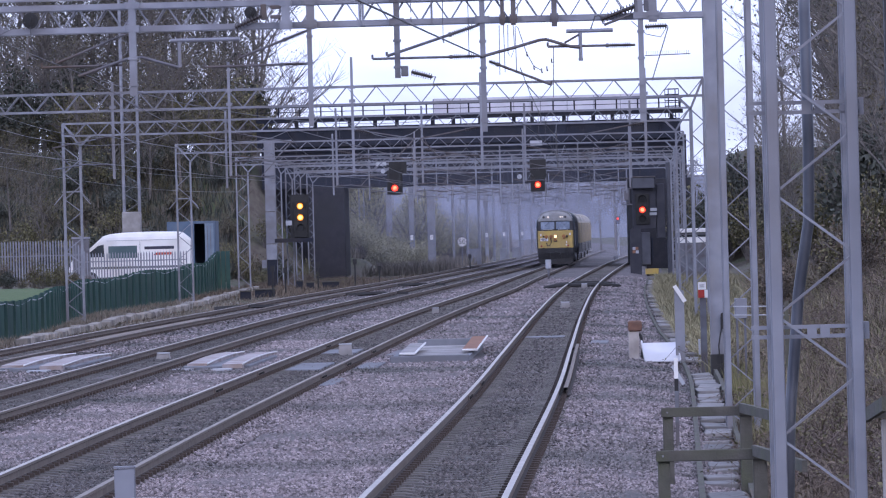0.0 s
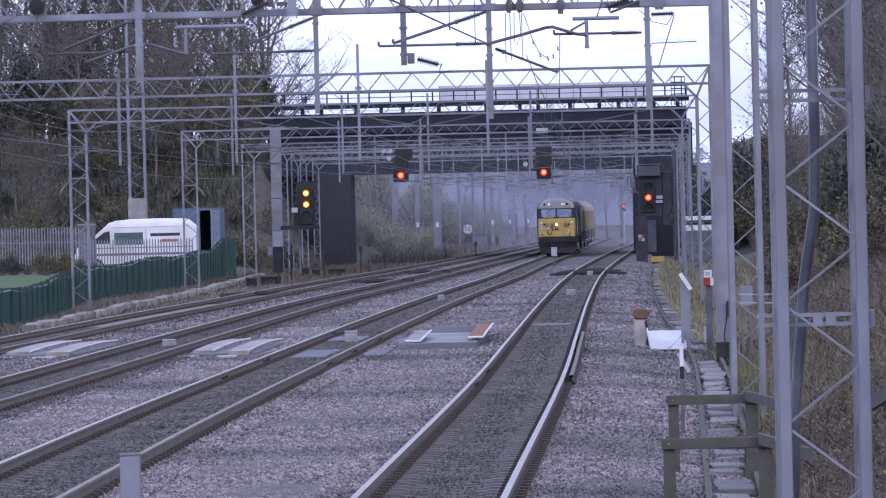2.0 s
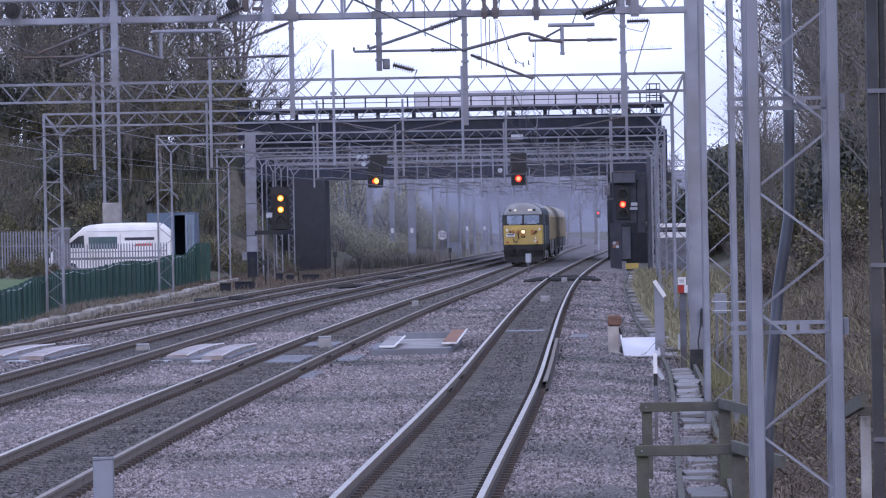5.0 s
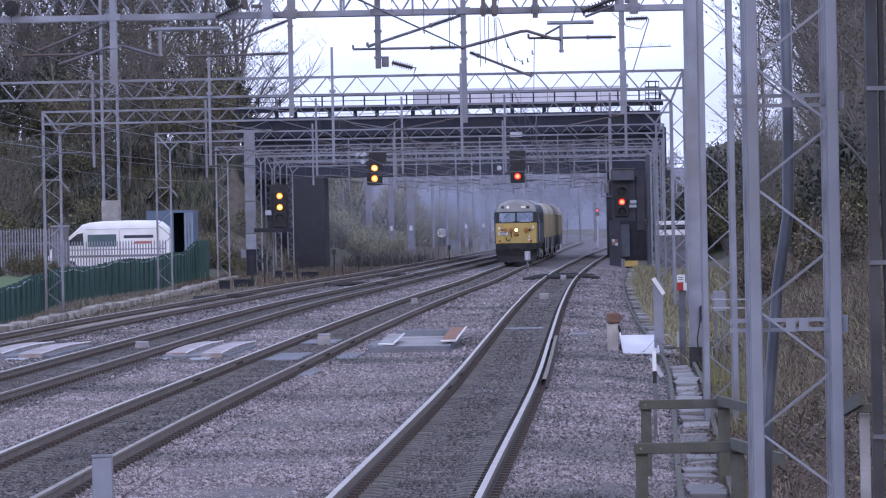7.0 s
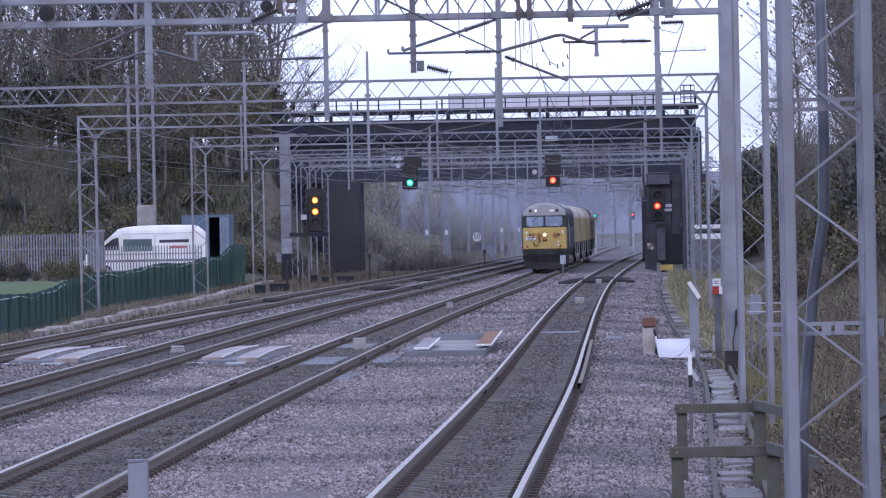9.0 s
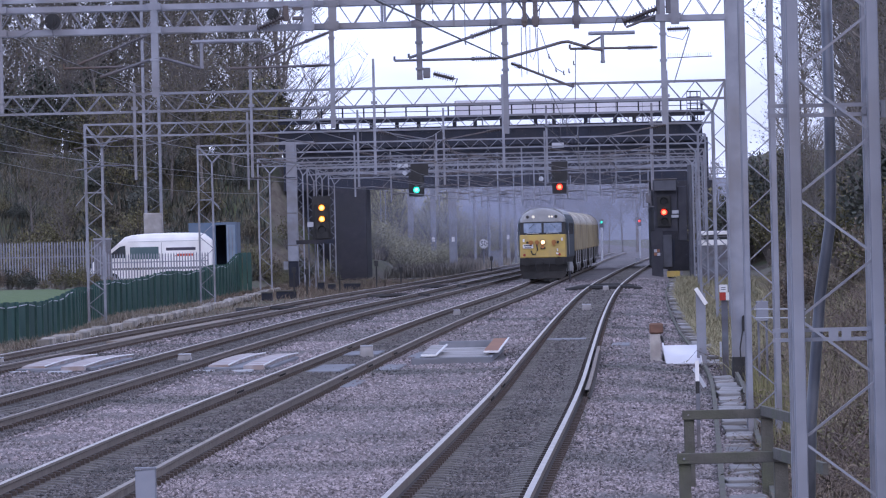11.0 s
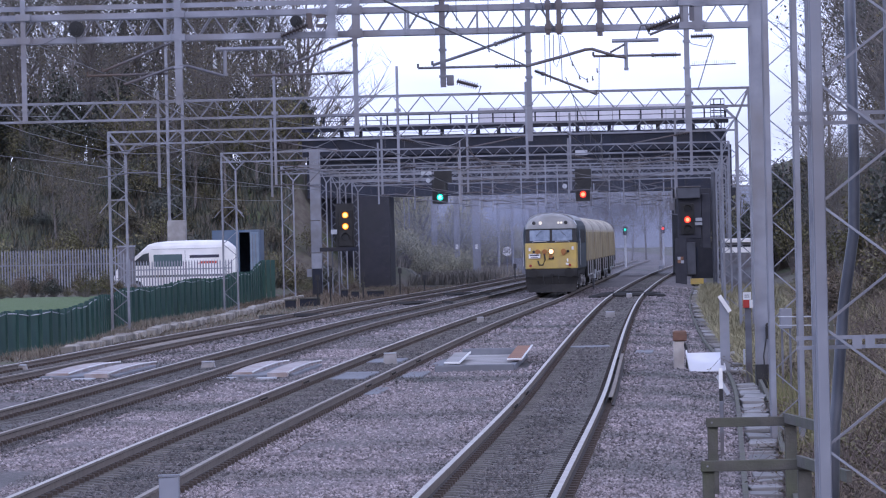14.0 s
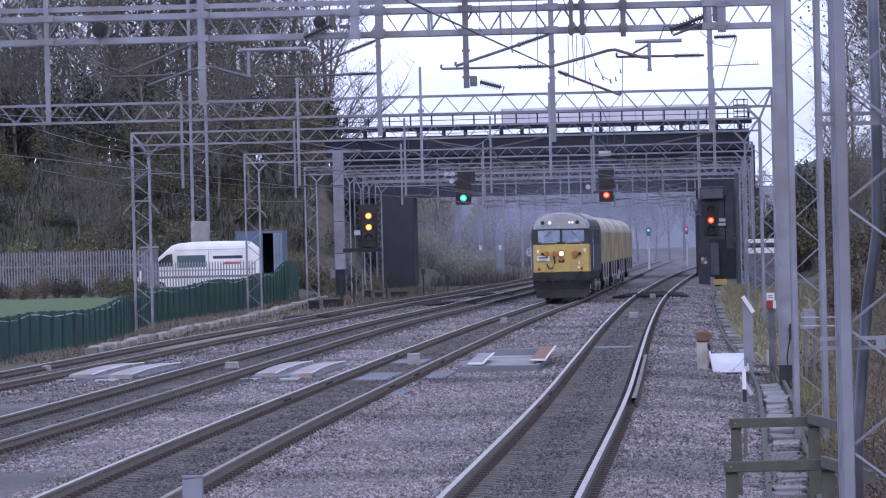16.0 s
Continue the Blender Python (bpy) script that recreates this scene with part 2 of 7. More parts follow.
def ground_z(x, d):
    """Height of the ground at x across and d along."""
    r, l = x - LINE_A(d), LINE_D(d) - x
    z = -0.20
    if r > 1.5:
        z = -0.20 - 0.28 * smooth(1.7, 3.4, r) + 0.48 * max(0.0, r - 6.0 - 2.5 * smooth(200, 330, d))
        z = min(z, 5.0 - 3.9 * smooth(405, 440, d))
    if l > 1.5:
        z = -0.20 - 0.42 * smooth(1.7, 3.6, l) + 0.85 * smooth(2.2 - 1.8 * smooth(270, 300, d), 6.5 - 4.0 * smooth(270, 300, d), FENCE(d) - x)
    if x < -8:
        z = max(z, 9.3 * smooth(-10.8, -15.0, x) * smooth(394, 420, d) * (1 - smooth(446, 470, d)) - 0.66)
        if d > 436:
            z = max(z, min(2.6, 0.2 * (l - 6)))
    if x > 13.5:
        z = max(z, 8.6 * smooth(16.5, 21, x) * smooth(386, 414, d) * (1 - smooth(446, 470, d)) - 0.4)
    return z
# ---------------------------------------------------------------- ground


def make_ground():
    """One sheet to the horizon, with ballast, earth and lawn on it."""
    ys = [-3000, -800, -250, -80, -30, 0] + list(np.arange(20, 120, 2.5)) + list(np.arange(120, 440, 4.0)) + list(np.arange(440, 700, 12.0)) + [760, 900, 1300, 2200, 4000]
    us = [-400, -150, -80, -50, -40, -34, -30, -27, -24, -22, -20, -18, -16, -15, -14, -13, -12, -11, -10, -9, -8, -7, -6] + list(np.arange(-5.5, 8.01, 0.5)) + [9, 10, 11, 12, 13, 14, 15, 16, 17.5, 19, 21, 24, 28, 34, 45, 70, 150, 400]
    b = Build()
    n = len(us)
    for y in ys:
        mid = LINE_A(max(20, min(y, 640)))
        for u in us:
            x = u + mid * 0.8
            b.v.append((x, y, (ground_z(x, max(20, min(y, 640))) if y < 660 else -0.3) + 0.03 * noise.noise((x * 0.7, y * 0.5, 0))))
    for i in range(len(ys) - 1):
        for j in range(n - 1):
            b.f.append((i * n + j, i * n + j + 1, (i + 1) * n + j + 1, (i + 1) * n + j))
            x = 0.5 * (b.v[i * n + j][0] + b.v[i * n + j + 1][0])
            y = max(20, min(0.5 * (ys[i] + ys[i + 1]), 640))
            r, l = x - LINE_A(y), LINE_D(y) - x
            k = 0 if (r < 3.2 and l < 3.0) else 1
            if FENCE(y) - x > 1.5 and 150 < y < 300:
                k = 2
            b.mi.append(k)
    ob = part("ground", b, [BALLAST, DIRT, LAWN], smooth=True)
    tagged(ob, "grey stone ballast bed with earth verges and mown grass", "ground", kind="structure")


make_ground()


# ---------------------------------------------------------------- tracks
def rail_profile():
    return [(-0.035, 0.0), (-0.035, -0.035), (-0.01, -0.05), (-0.01, -0.125), (-0.068, -0.14), (-0.068, -0.155), (0.068, -0.155), (0.068, -0.14), (0.01, -0.125), (0.01, -0.05), (0.035, -0.035), (0.035, 0.0)]


def make_rail(line, off, d0, d1, parent, head=None):
    pr = rail_profile()
    rings = []
    ds = np.arange(d0, d1 + 0.1, 4.0)
    for d in ds:
        h = 1.0
        c = line(d)
        s = line(d + h) - line(d - h)
        nx, ny = 2 * h, -s
        q = math.hypot(nx, ny)
        nx, ny = nx / q, ny / q
        rings.append([(c + nx * (off + a), d + ny * (off + a), z) for a, z in pr])
    b = Build()
    n = len(pr)
    for i in range(len(rings) - 1):
        for j in range(n):
            b.f.append((i * n + j, (i + 1) * n + j, (i + 1) * n + (j + 1) % n, i * n + (j + 1) % n))
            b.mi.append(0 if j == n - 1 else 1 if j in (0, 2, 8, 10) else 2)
    b.v = [p for r in rings for p in r]
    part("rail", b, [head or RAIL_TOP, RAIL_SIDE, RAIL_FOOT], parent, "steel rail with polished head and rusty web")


def sleeper_mesh():
    b = Build()
    prof = [(-1.0, -0.25), (-0.93, -0.16), (-0.5, -0.158), (-0.3, -0.185), (0.3, -0.185), (0.5, -0.158), (0.93, -0.16), (1.0, -0.25)]
    top = [(x, -0.10, z) for x, z in prof] + [(x, 0.10, z) for x, z in prof]
    n = len(prof)
    lo = [(x * 1.01, y * 1.35, -0.34) for x, y, z in top]
    fs = [(i, i + 1, n + i + 1, n + i) for i in range(n - 1)]
    fs += [(i + 1, i, 2 * n + i, 2 * n + i + 1) for i in range(n - 1)]
    fs += [(n + i, n + i + 1, 3 * n + i + 1, 3 * n + i) for i in range(n - 1)]
    fs += [(0, n, 3 * n, 2 * n), (2 * n - 1, n - 1, 3 * n - 1, 4 * n - 1)]
    b.add(top + lo, fs, 0)
    for g in (-0.7525, 0.7525):
        for s in (-1, 1):
            x = g + s * 0.105
            b.box(x - 0.045, x + 0.045, -0.06, 0.06, -0.16, -0.105, 1)
    return b


SLEEPER_MESH = sleeper_mesh().mesh("sleeper", [SLEEPER, CLIP])


SLEEPER_FAR = mat("far_concrete_sleeper", (0.17, 0.16, 0.15), (0.12, 0.115, 0.11), 5.0, 0.9, stain=(0.085, 0.08, 0.075), sscale=1.2, island=0.4)


def make_track(line, d0, label, pieces, mesh=None, far=None, worn=None):
    mesh, far = mesh or SLEEPER_MESH, far or SLEEPER_FAR
    e = thing("railway_track", pose(0, 0, 0), label, "railway track", "parallel running lines", "structure")
    make_rail(line, -0.7525, d0, END, e)
    make_rail(line, 0.7525, d0, END, e, worn)
    rest = Build()
    src = sleeper_mesh()
    for i in range(int((440 - d0) / 0.65)):
        d = d0 + 0.65 * i
        a = math.degrees(math.atan2(line(d + 1) - line(d - 1), 2.0))
        m = pose(line(d), d, 0, 0, 0, -a)
        if i < pieces:
            part("sleeper", mesh, None, e, m=m)
        else:
            o = len(rest.v)
            rest.v.extend(tuple(m @ Vector(p)) for p in src.v)
            rest.f.extend(tuple(q + o for q in f) for f in src.f)
            rest.mi.extend(src.mi)
    tagged(part("far_sleepers", rest, [far, CLIP], e), kind="stuff")
    return e


OILY = mat("oily_sleeper", (0.06, 0.056, 0.055), (0.04, 0.038, 0.038), 4.0, 0.75, stain=(0.1, 0.095, 0.09), sscale=1.0, rnd=0.3)
OILY_MESH = sleeper_mesh().mesh("sleeper", [OILY, CLIP])
TRACK_A = make_track(LINE_A, 46.0, "running line on concrete sleepers in grey ballast, polished rails", 200)
make_rail(LINE_A, 0.885, 97.0, 133.0, TRACK_A, RAIL_SIDE)
TRACK_B = make_track(LINE_B, 52.0, "running line on concrete sleepers with a closely clipped rail", 200, worn=DULL_HEAD)
TRACK_C = make_track(LINE_C, 70.0, "running line with rusty rail sides and oil-blackened sleepers", 120, OILY_MESH, OILY, DULL_HEAD)
TRACK_D = make_track(LINE_D, 100.0, "outer running line beside the earth verge and fence", 100, worn=DULL_HEAD)


# ---------------------------------------------------------------- overhead line portals
def truss(b, x0, x1, y, zt, zb, pitch, chord=0.07, web=0.04, k=0):
    b.bar((x0, y, zt), (x1, y, zt), chord, chord, k)
    b.bar((x0, y, zb), (x1, y, zb), chord, chord, k)
    n = max(2, int(abs(x1 - x0) / pitch))
    for i in range(n):
        xa, xb = x0 + (x1 - x0) * i / n, x0 + (x1 - x0) * (i + 1) / n
        xm = (xa + xb) / 2
        b.bar((xa, y, zt), (xm, y, zb), web, web * 0.6, k)
        b.bar((xm, y, zb), (xb, y, zt), web, web * 0.6, k)


def lattice_mast(b, x, y, z0, z1, w, dpt, leg=0.09, pitch=0.9, web=0.04):
    for sx in (-1, 1):
        for sy in (-1, 1):
            b.bar((x + sx * w / 2, y + sy * dpt / 2, z0), (x + sx * w / 2, y + sy * dpt / 2, z1), leg, leg * 0.8)
    n = max(2, int((z1 - z0) / pitch))
    for i in range(n):
        za, zb = z0 + (z1 - z0) * i / n, z0 + (z1 - z0) * (i + 1) / n
        zm = (za + zb) / 2
        for sy in (-1, 1):
            b.bar((x - w / 2, y + sy * dpt / 2, za), (x + w / 2, y + sy * dpt / 2, zm), web, web * 0.5)
            b.bar((x + w / 2, y + sy * dpt / 2, zm), (x - w / 2, y + sy * dpt / 2, zb), web, web * 0.5)
        b.bar((x + w / 2, y - dpt / 2, za), (x + w / 2, y + dpt / 2, zm), web, web * 0.5)
        b.bar((x - w / 2, y - dpt / 2, za), (x - w / 2, y + dpt / 2, zm), web, web * 0.5)


def portal(d, xl, xr, zt, depth, left=True, right=True, mast=0.42, mast_r=0.42, dy=0.5, guard=False, label="grey lattice portal over the tracks carrying overhead line"):
    e = thing("overhead_line_portal", pose(0, d, 0), label, "overhead line portal", "overhead line portals")
    b = Build()
    truss(b, xl, xr, -dy / 2, zt, zt - depth, 0.95)
    truss(b, xl, xr, dy / 2, zt, zt - depth, 0.95)
    for i in range(int((xr - xl) / 2.0) + 1):
        x = xl + 2.0 * i
        b.bar((x, -dy / 2, zt), (x, dy / 2, zt), 0.04)
        b.bar((x, -dy / 2, zt - depth), (x, dy / 2, zt - depth), 0.04)
    part("beam", b, GALV, e)
    for on, x, s, mast in ((left, xl, 1, mast), (right, xr, -1, mast_r)):
        if on:
            b = Build()
            xm = x + s * mast / 2
            zg = ground_z(xm, d)
            lattice_mast(b, xm, 0, zg - 0.3, zt - depth - 0.45, mast, dy, 0.075, max(0.75, 1.55 * mast))
            b.bar((x, -dy / 2, zt), (x, -dy / 2, zt - depth - 0.5), 0.075)
            b.bar((x, dy / 2, zt), (x, dy / 2, zt - depth - 0.5), 0.075)
            for y in (-dy / 2, dy / 2):
                b.bar((x, y, zt), (x + s * mast * 1.05, y, zt - depth - 0.45), 0.06)
                b.bar((x + s * mast, y, zt - depth - 0.45), (x + s * (mast + 0.45), y, zt - depth), 0.06)
            part("lattice_mast", b, GALV, e)
            if guard and s > 0:
                for q in (-1, 1):
                    part("guard_spike", Build().bar((xm + q * mast * 0.4, -dy / 2 - 0.09, 4.75), (xm + q * (mast * 0.5 + 0.4), -dy / 2 - 0.14, 4.2), 0.035), GALV, e)
                    part("guard_spike", Build().bar((xm + q * mast * 0.4, dy / 2, 4.75), (xm + q * (mast * 0.5 + 0.32), dy / 2, 4.35), 0.03), GALV, e)
                part("guard_rail", Build().bar((xm - mast * 0.62, -dy / 2 - 0.06, 4.72), (xm + mast * 0.62, -dy / 2 - 0.06, 4.72), 0.06), GALV, e)
            b = Build().box(xm - 0.55, xm + 0.55, -0.5, 0.5, zg - 0.6, zg + 0.06)
            part("concrete_footing", b, CONC, e, "concrete footing", bev=0.03)
    return e


P2 = portal(184, -24, 7.92, 7.5, 0.58, left=False)
P3 = portal(231, -16.27, 9.38, 7.5, 0.5, mast=0.68, mast_r=0.6, guard=True)
P4 = portal(290, -14.66, 11.4, 7.5, 0.45, mast=0.72, mast_r=0.5, guard=True)
P5 = portal(341, -13.63, 13.3, 7.45, 0.45, mast=0.7, mast_r=0.7)
P7 = portal(368, -12.2, 14.0, 7.55, 0.42, mast=0.4)
P8 = portal(384, -11.4, 14.6, 7.4, 0.42, mast=0.4)
P9 = portal(400, -11.0, 15.2, 7.2, 0.42, mast=0.4)
P6 = portal(352, -11.0, 13.6, 7.0, 0.45, mast=0.4)


# ---------------------------------------------------------------- road bridge
def make_bridge():
    e = thing("road_bridge", pose(0, 0, 0), "dark steel girder road bridge on sooty brick abutments over the railway", "bridge", kind="structure")
    part("girder", Build().box(-14.9, 16.0, 412, 412.5, 9.1, 10.48), GIRDER, e)
    part("deck", Build().box(-14.6, 16.4, 412.5, 424, 6.1, 9.3), GIRDER, e)
    part("abutment", Build().box(-11.1, -8.55, 409, 425, -0.5, 6.12), BLACKBRICK, e, bev=0.05)
    part("wing_wall", Build().box(-16.5, -11.0, 415, 425, -0.5, 6.12), BLACKBRICK, e)
    part("abutment", Build().box(12.3, 16.6, 409, 425, -0.5, 6.12), BLACKBRICK, e, bev=0.05)
    return e


make_bridge()




# ---------------------------------------------------------------- near portal, solid column
def ins(b, a, c, r=0.07, n=6, k=1):
    """A ribbed insulator from a to c, turned in one piece."""
    a, c = Vector(a), Vector(c)
    d = (c - a).normalized()
    u = Vector((0, 1, 0)) if abs(d.y) < 0.9 else Vector((1, 0, 0))
    p = d.cross(u).normalized()
    q = p.cross(d)
    prof = [(0.0, 0.45)]
    for i in range(n):
        prof += [((i + 0.3) / n, 0.45), ((i + 0.36) / n, 1.0), ((i + 0.62) / n, 1.0), ((i + 0.72) / n, 0.45)]
    prof.append((1.0, 0.45))
    b.loft([[a.lerp(c, t) + (p * math.cos(g * math.pi / 4) + q * math.sin(g * math.pi / 4)) * r * w for g in range(8)] for t, w in prof], k)


def near_portal():
    d = 118.0
    e = thing("overhead_line_portal", pose(0, d, 0), "grey steel portal with a solid column and twin lattice beam", "overhead line portal", "overhead line portals")
    b = Build()
    zb, zt = 7.11, 7.59
    truss(b, -16, 5.1, -0.28, zt, zb, 0.62, 0.12, 0.035)
    truss(b, -16, 5.1, 0.28, zt, zb, 0.62, 0.12, 0.035)
    b.bar((-16, -0.28, 7.78), (3.7, -0.28, 7.78), 0.11, 0.1)
    for x in np.arange(-15, 5, 2.4):
        b.bar((x, -0.28, zt), (x, 0.28, zt), 0.05)
        b.bar((x, -0.28, zb), (x, 0.28, zb), 0.05)
    part("beam", b, GALV, e)
    b = Build()
    zg = -1.0
    x0, x1 = 5.1, 5.47
    for x in (x0, x1 - 0.03):
        part("column_flange", Build().box(x, x + 0.03, -0.22, 0.22, 0.02, 8.6), GALV, e)
    for y in (-0.2, 0.17):
        part("column_web", Build().box(x0 + 0.03, x1 - 0.03, y, y + 0.03, 0.02, 8.6), GALV, e)
    part("column_stay", Build().bar((x0 + 0.1, 0, 8.3), (x1 + 0.4, 0, 9.2), 0.1), GALV, e)
    part("column_base", Build().box(x0 - 0.01, x1 + 0.02, -0.24, 0.24, zg, 0.02), BLACK, e, "black bitumen-coated foot", bev=0.01)
    b = Build().box(x0 + 0.2, x0 + 0.32, -0.34, -0.235, 0.55, 0.8)
    b.disc((x0 + 0.26, -0.33, 0.83), (0, 1, 0), 0.06, 0.1, 10)
    b.tube([(x0 + 0.22, -0.3, 0.6), (x0 + 0.15, -0.32, 0.2), (x0 + 0.18, -0.3, -0.3)], 0.015, 5)
    part("earth_clamp", b, BLACK, e, "small black cable clamp")
    # stiffeners on the beam
    for x in (-2.05, -1.99, -0.55):
        part("beam_bracket", Build().box(x - 0.02, x + 0.02, -0.36, 0.36, 7.05, 7.65), GALV, e)
    # drop posts: x, lower end, width
    Y = -0.5
    for x, z, w in ((-3.1, 4.98, 0.1), (-1.28, 5.94, 0.12), (0.5, 4.78, 0.11), (3.79, 4.9, 0.11), (-6.78, 5.71, 0.14), (-10.0, 5.44, 0.1)):
        b = Build().bar((x, Y, 8.1), (x, Y, z), w)
        b.box(x - 0.15, x + 0.15, Y - 0.09, -0.3, zb - 0.07, zb + 0.07)
        b.box(x - 0.15, x + 0.15, Y - 0.09, -0.3, zt - 0.07, zt + 0.07)
        for zz in np.arange(z + 0.2, zb - 0.2, 0.55):
            b.box(x - w * 0.7, x + w * 0.7, Y - w * 0.7, Y + w * 0.7, zz, zz + 0.05)
        part("drop_post", b, GALV_DARK if w > 0.11 and x > -3 else GALV, e)
    for x, z, w, m in ((-3.58, 7.08, 0.17, GALV), (-3.07, 7.0, 0.17, GALV), (0.92, 6.98, 0.08, GALV_DARK), (1.15, 6.98, 0.1, GALV_DARK), (2.0, 6.93, 0.11, GALV_DARK), (4.05, 6.97, 0.17, GALV)):
        b = Build().box(x - w / 2, x + w / 2, Y - 0.06, Y + 0.08, z, 7.95)
        for q in (zb, zt):
            b.box(x - w * 0.75, x + w * 0.75, Y - 0.08, -0.3, q - 0.09, q + 0.09)
            for k in (-1, 1):
                b.disc((x + k * w * 0.62, Y - 0.1, q), (0, 1, 0), 0.025, 0.04, 6)
        part("clamp_bracket", b, m, e)
    # cantilever arms: root, tip, radius, stretch that the insulator takes
    arms = (
        (-3.13, 6.98, -4.56, 6.45, 0.028, 0.06, 0.32), (-3.12, 6.29, -5.29, 6.27, 0.026, 0.05, 0.24),
        (0.45, 7.01, -1.5, 6.4, 0.03, 0.07, 0.3), (0.44, 6.35, -1.8, 6.35, 0.026, 0.05, 0.25),
        (3.67, 6.5, 1.85, 6.51, 0.026, 0.05, 0.3), (-6.95, 6.99, -8.37, 6.43, 0.028, 0.06, 0.3),
        (-7.01, 6.36, -8.68, 6.35, 0.026, 0.05, 0.28), (0.62, 6.24, 1.9, 5.72, 0.026, 0.02, 0.12),
    )
    for xa, za, xb, zb_, r, u0, u1 in arms:
        a, c = Vector((xa, Y, za)), Vector((xb, Y, zb_))
        b = Build().tube([a, c], r, 8)
        ins(b, a.lerp(c, u0), a.lerp(c, u1), 0.058, 10)
        b.disc(a.lerp(c, u1 + 0.02), c - a, r * 1.7, 0.06, 8)
        b.tube([c, c + Vector((0, 0, 0.09))], r, 6)
        part("cantilever_arm", b, [GALV_DARK, CERAMIC], e)
    for pts in (((0.43, 6.33), (1.2, 6.52), (1.68, 6.65), (1.82, 6.66), (2.32, 6.5), (2.53, 6.47)), ((-7.92, 6.15), (-6.91, 6.48), (-6.6, 6.51), (-5.83, 6.28))):
        part("registration_tube", Build().tube([(x, Y - 0.05, z) for x, z in pts], 0.032, 8), GALV_DARK, e)
    # strain insulators with their links, and the cut spacer bars
    for xa, za, xb, zb_, r, n in ((2.98, 7.05, 3.69, 7.31, 0.085, 11), (-1.0, 6.06, -0.57, 5.94, 0.07, 9), (-4.64, 7.08, -4.05, 7.33, 0.08, 9), (3.88, 6.87, 4.33, 6.88, 0.06, 9)):
        b = Build()
        ins(b, (xa, Y, za), (xb, Y, zb_), r, n, 0)
        part("insulator", b, CERAMIC, e, "dark brown ribbed insulator")
    for pts, r in ((((3.03, 6.93), (3.68, 7.17), (3.85, 7.35)), 0.03), (((2.75, 6.85), (2.85, 7.12), (2.95, 7.13), (3.02, 6.95)), 0.02), (((2.2, 6.58), (2.5, 6.74)), 0.025), (((-0.57, 5.94), (-0.5, 5.95), (-0.56, 5.78), (-0.3, 5.8)), 0.018), (((4.33, 6.9), (4.36, 6.85), (4.0, 5.75)), 0.012), (((3.6, 7.0), (3.9, 6.72), (4.2, 6.65), (4.33, 6.85)), 0.009)):
        part("link_rod", Build().tube([(x, Y, z) for x, z in pts], r, 6), GALV_DARK, e)
    for x0_, x1_, z0_, z1_ in ((3.66, 3.84, 7.15, 7.55), (3.86, 3.98, 7.2, 7.5), (-1.21, -1.06, 5.97, 6.19), (-4.1, -3.98, 7.22, 7.55), (-3.9, -3.68, 7.24, 7.32), (-3.9, -3.68, 7.44, 7.52)):
        part("end_fitting", Build().box(x0_, x1_, Y - 0.05, Y + 0.05, z0_, z1_), GALV_DARK, e, bev=0.015)
    for c, r in (((-4.31, Y, 7.38), 0.13), ((-8.89, Y, 7.33), 0.17)):
        b = Build()
        for q, k in ((1.0, 0.04), (0.6, 0.1), (0.3, 0.16)):
            b.disc(c, (0.3, 1, 0), r * q, k, 16)
        part("pulley_wheel", b, BLACK, e, "black tensioning wheel")
    for x0_, x1_, z, xs, zl in ((2.24, 3.21, 6.82, 2.53, 6.2), (-6.0, -4.55, 6.84, -5.81, 6.28)):
        b = Build().tube([(x0_, Y, z), (x1_, Y, z)], 0.042, 10)
        b.tube([(xs, Y, z - 0.03), (xs, Y, zl)], 0.04, 10)
        b.disc((xs, Y, zl + 0.03), (0, 0, 1), 0.05, 0.05, 10)
        part("tension_bar", b, GALV, e)
    b = Build().tube([(3.86, Y, 6.27), (4.81, Y, 6.29)], 0.01, 5)
    for i in range(20):
        b.bar((3.9 + 0.046 * i, Y, 6.27), (3.9 + 0.046 * i, Y, 6.37), 0.006)
    part("bird_spike_bar", b, GALV_DARK, e)
    # leads hanging from and past the beam: points from the top down
    leads = (((-0.98, 8.2), (-0.98, 7.3)), ((-0.31, 8.2), (-0.32, 6.75)), ((0.21, 8.2), (0.21, 6.45)), ((0.72, 7.9), (0.92, 7.2)), ((0.85, 6.98), (0.84, 5.94)),
             ((0.94, 6.98), (0.95, 6.0)), ((1.03, 6.98), (1.02, 6.4), (1.08, 6.3), (1.16, 6.5), (1.14, 6.98)), ((1.2, 6.95), (1.24, 6.92), (1.4, 6.4), (1.55, 6.11), (1.72, 6.01)),
             ((1.12, 7.5), (1.25, 7.4), (1.22, 7.15), (1.1, 7.05)), ((1.97, 6.51), (1.94, 5.45)), ((1.18, 6.95), (1.19, 6.0)), ((-8.9, 7.2), (-8.85, 6.7), (-8.6, 6.45)), ((-10.4, 7.0), (-9.6, 7.02), (-9.0, 7.3)))
    for pts in leads:
        part("hanging_lead", Build().tube([(x, Y - 0.03, z) for x, z in pts], 0.0075, 4), WIRE, e)
    for x, z in ((-0.98, 7.11), (-0.32, 6.66), (0.21, 6.37), (1.41, 6.33), (1.55, 6.05), (1.71, 5.98), (1.82, 6.02), (1.92, 6.18)):
        part("lead_clip", Build().box(x - 0.012, x + 0.012, Y - 0.045, Y - 0.01, z, z + 0.08).disc((x + 0.01, Y - 0.028, z), (0, 1, 0), 0.018, 0.03, 8), GALV_DARK, e)


near_portal()


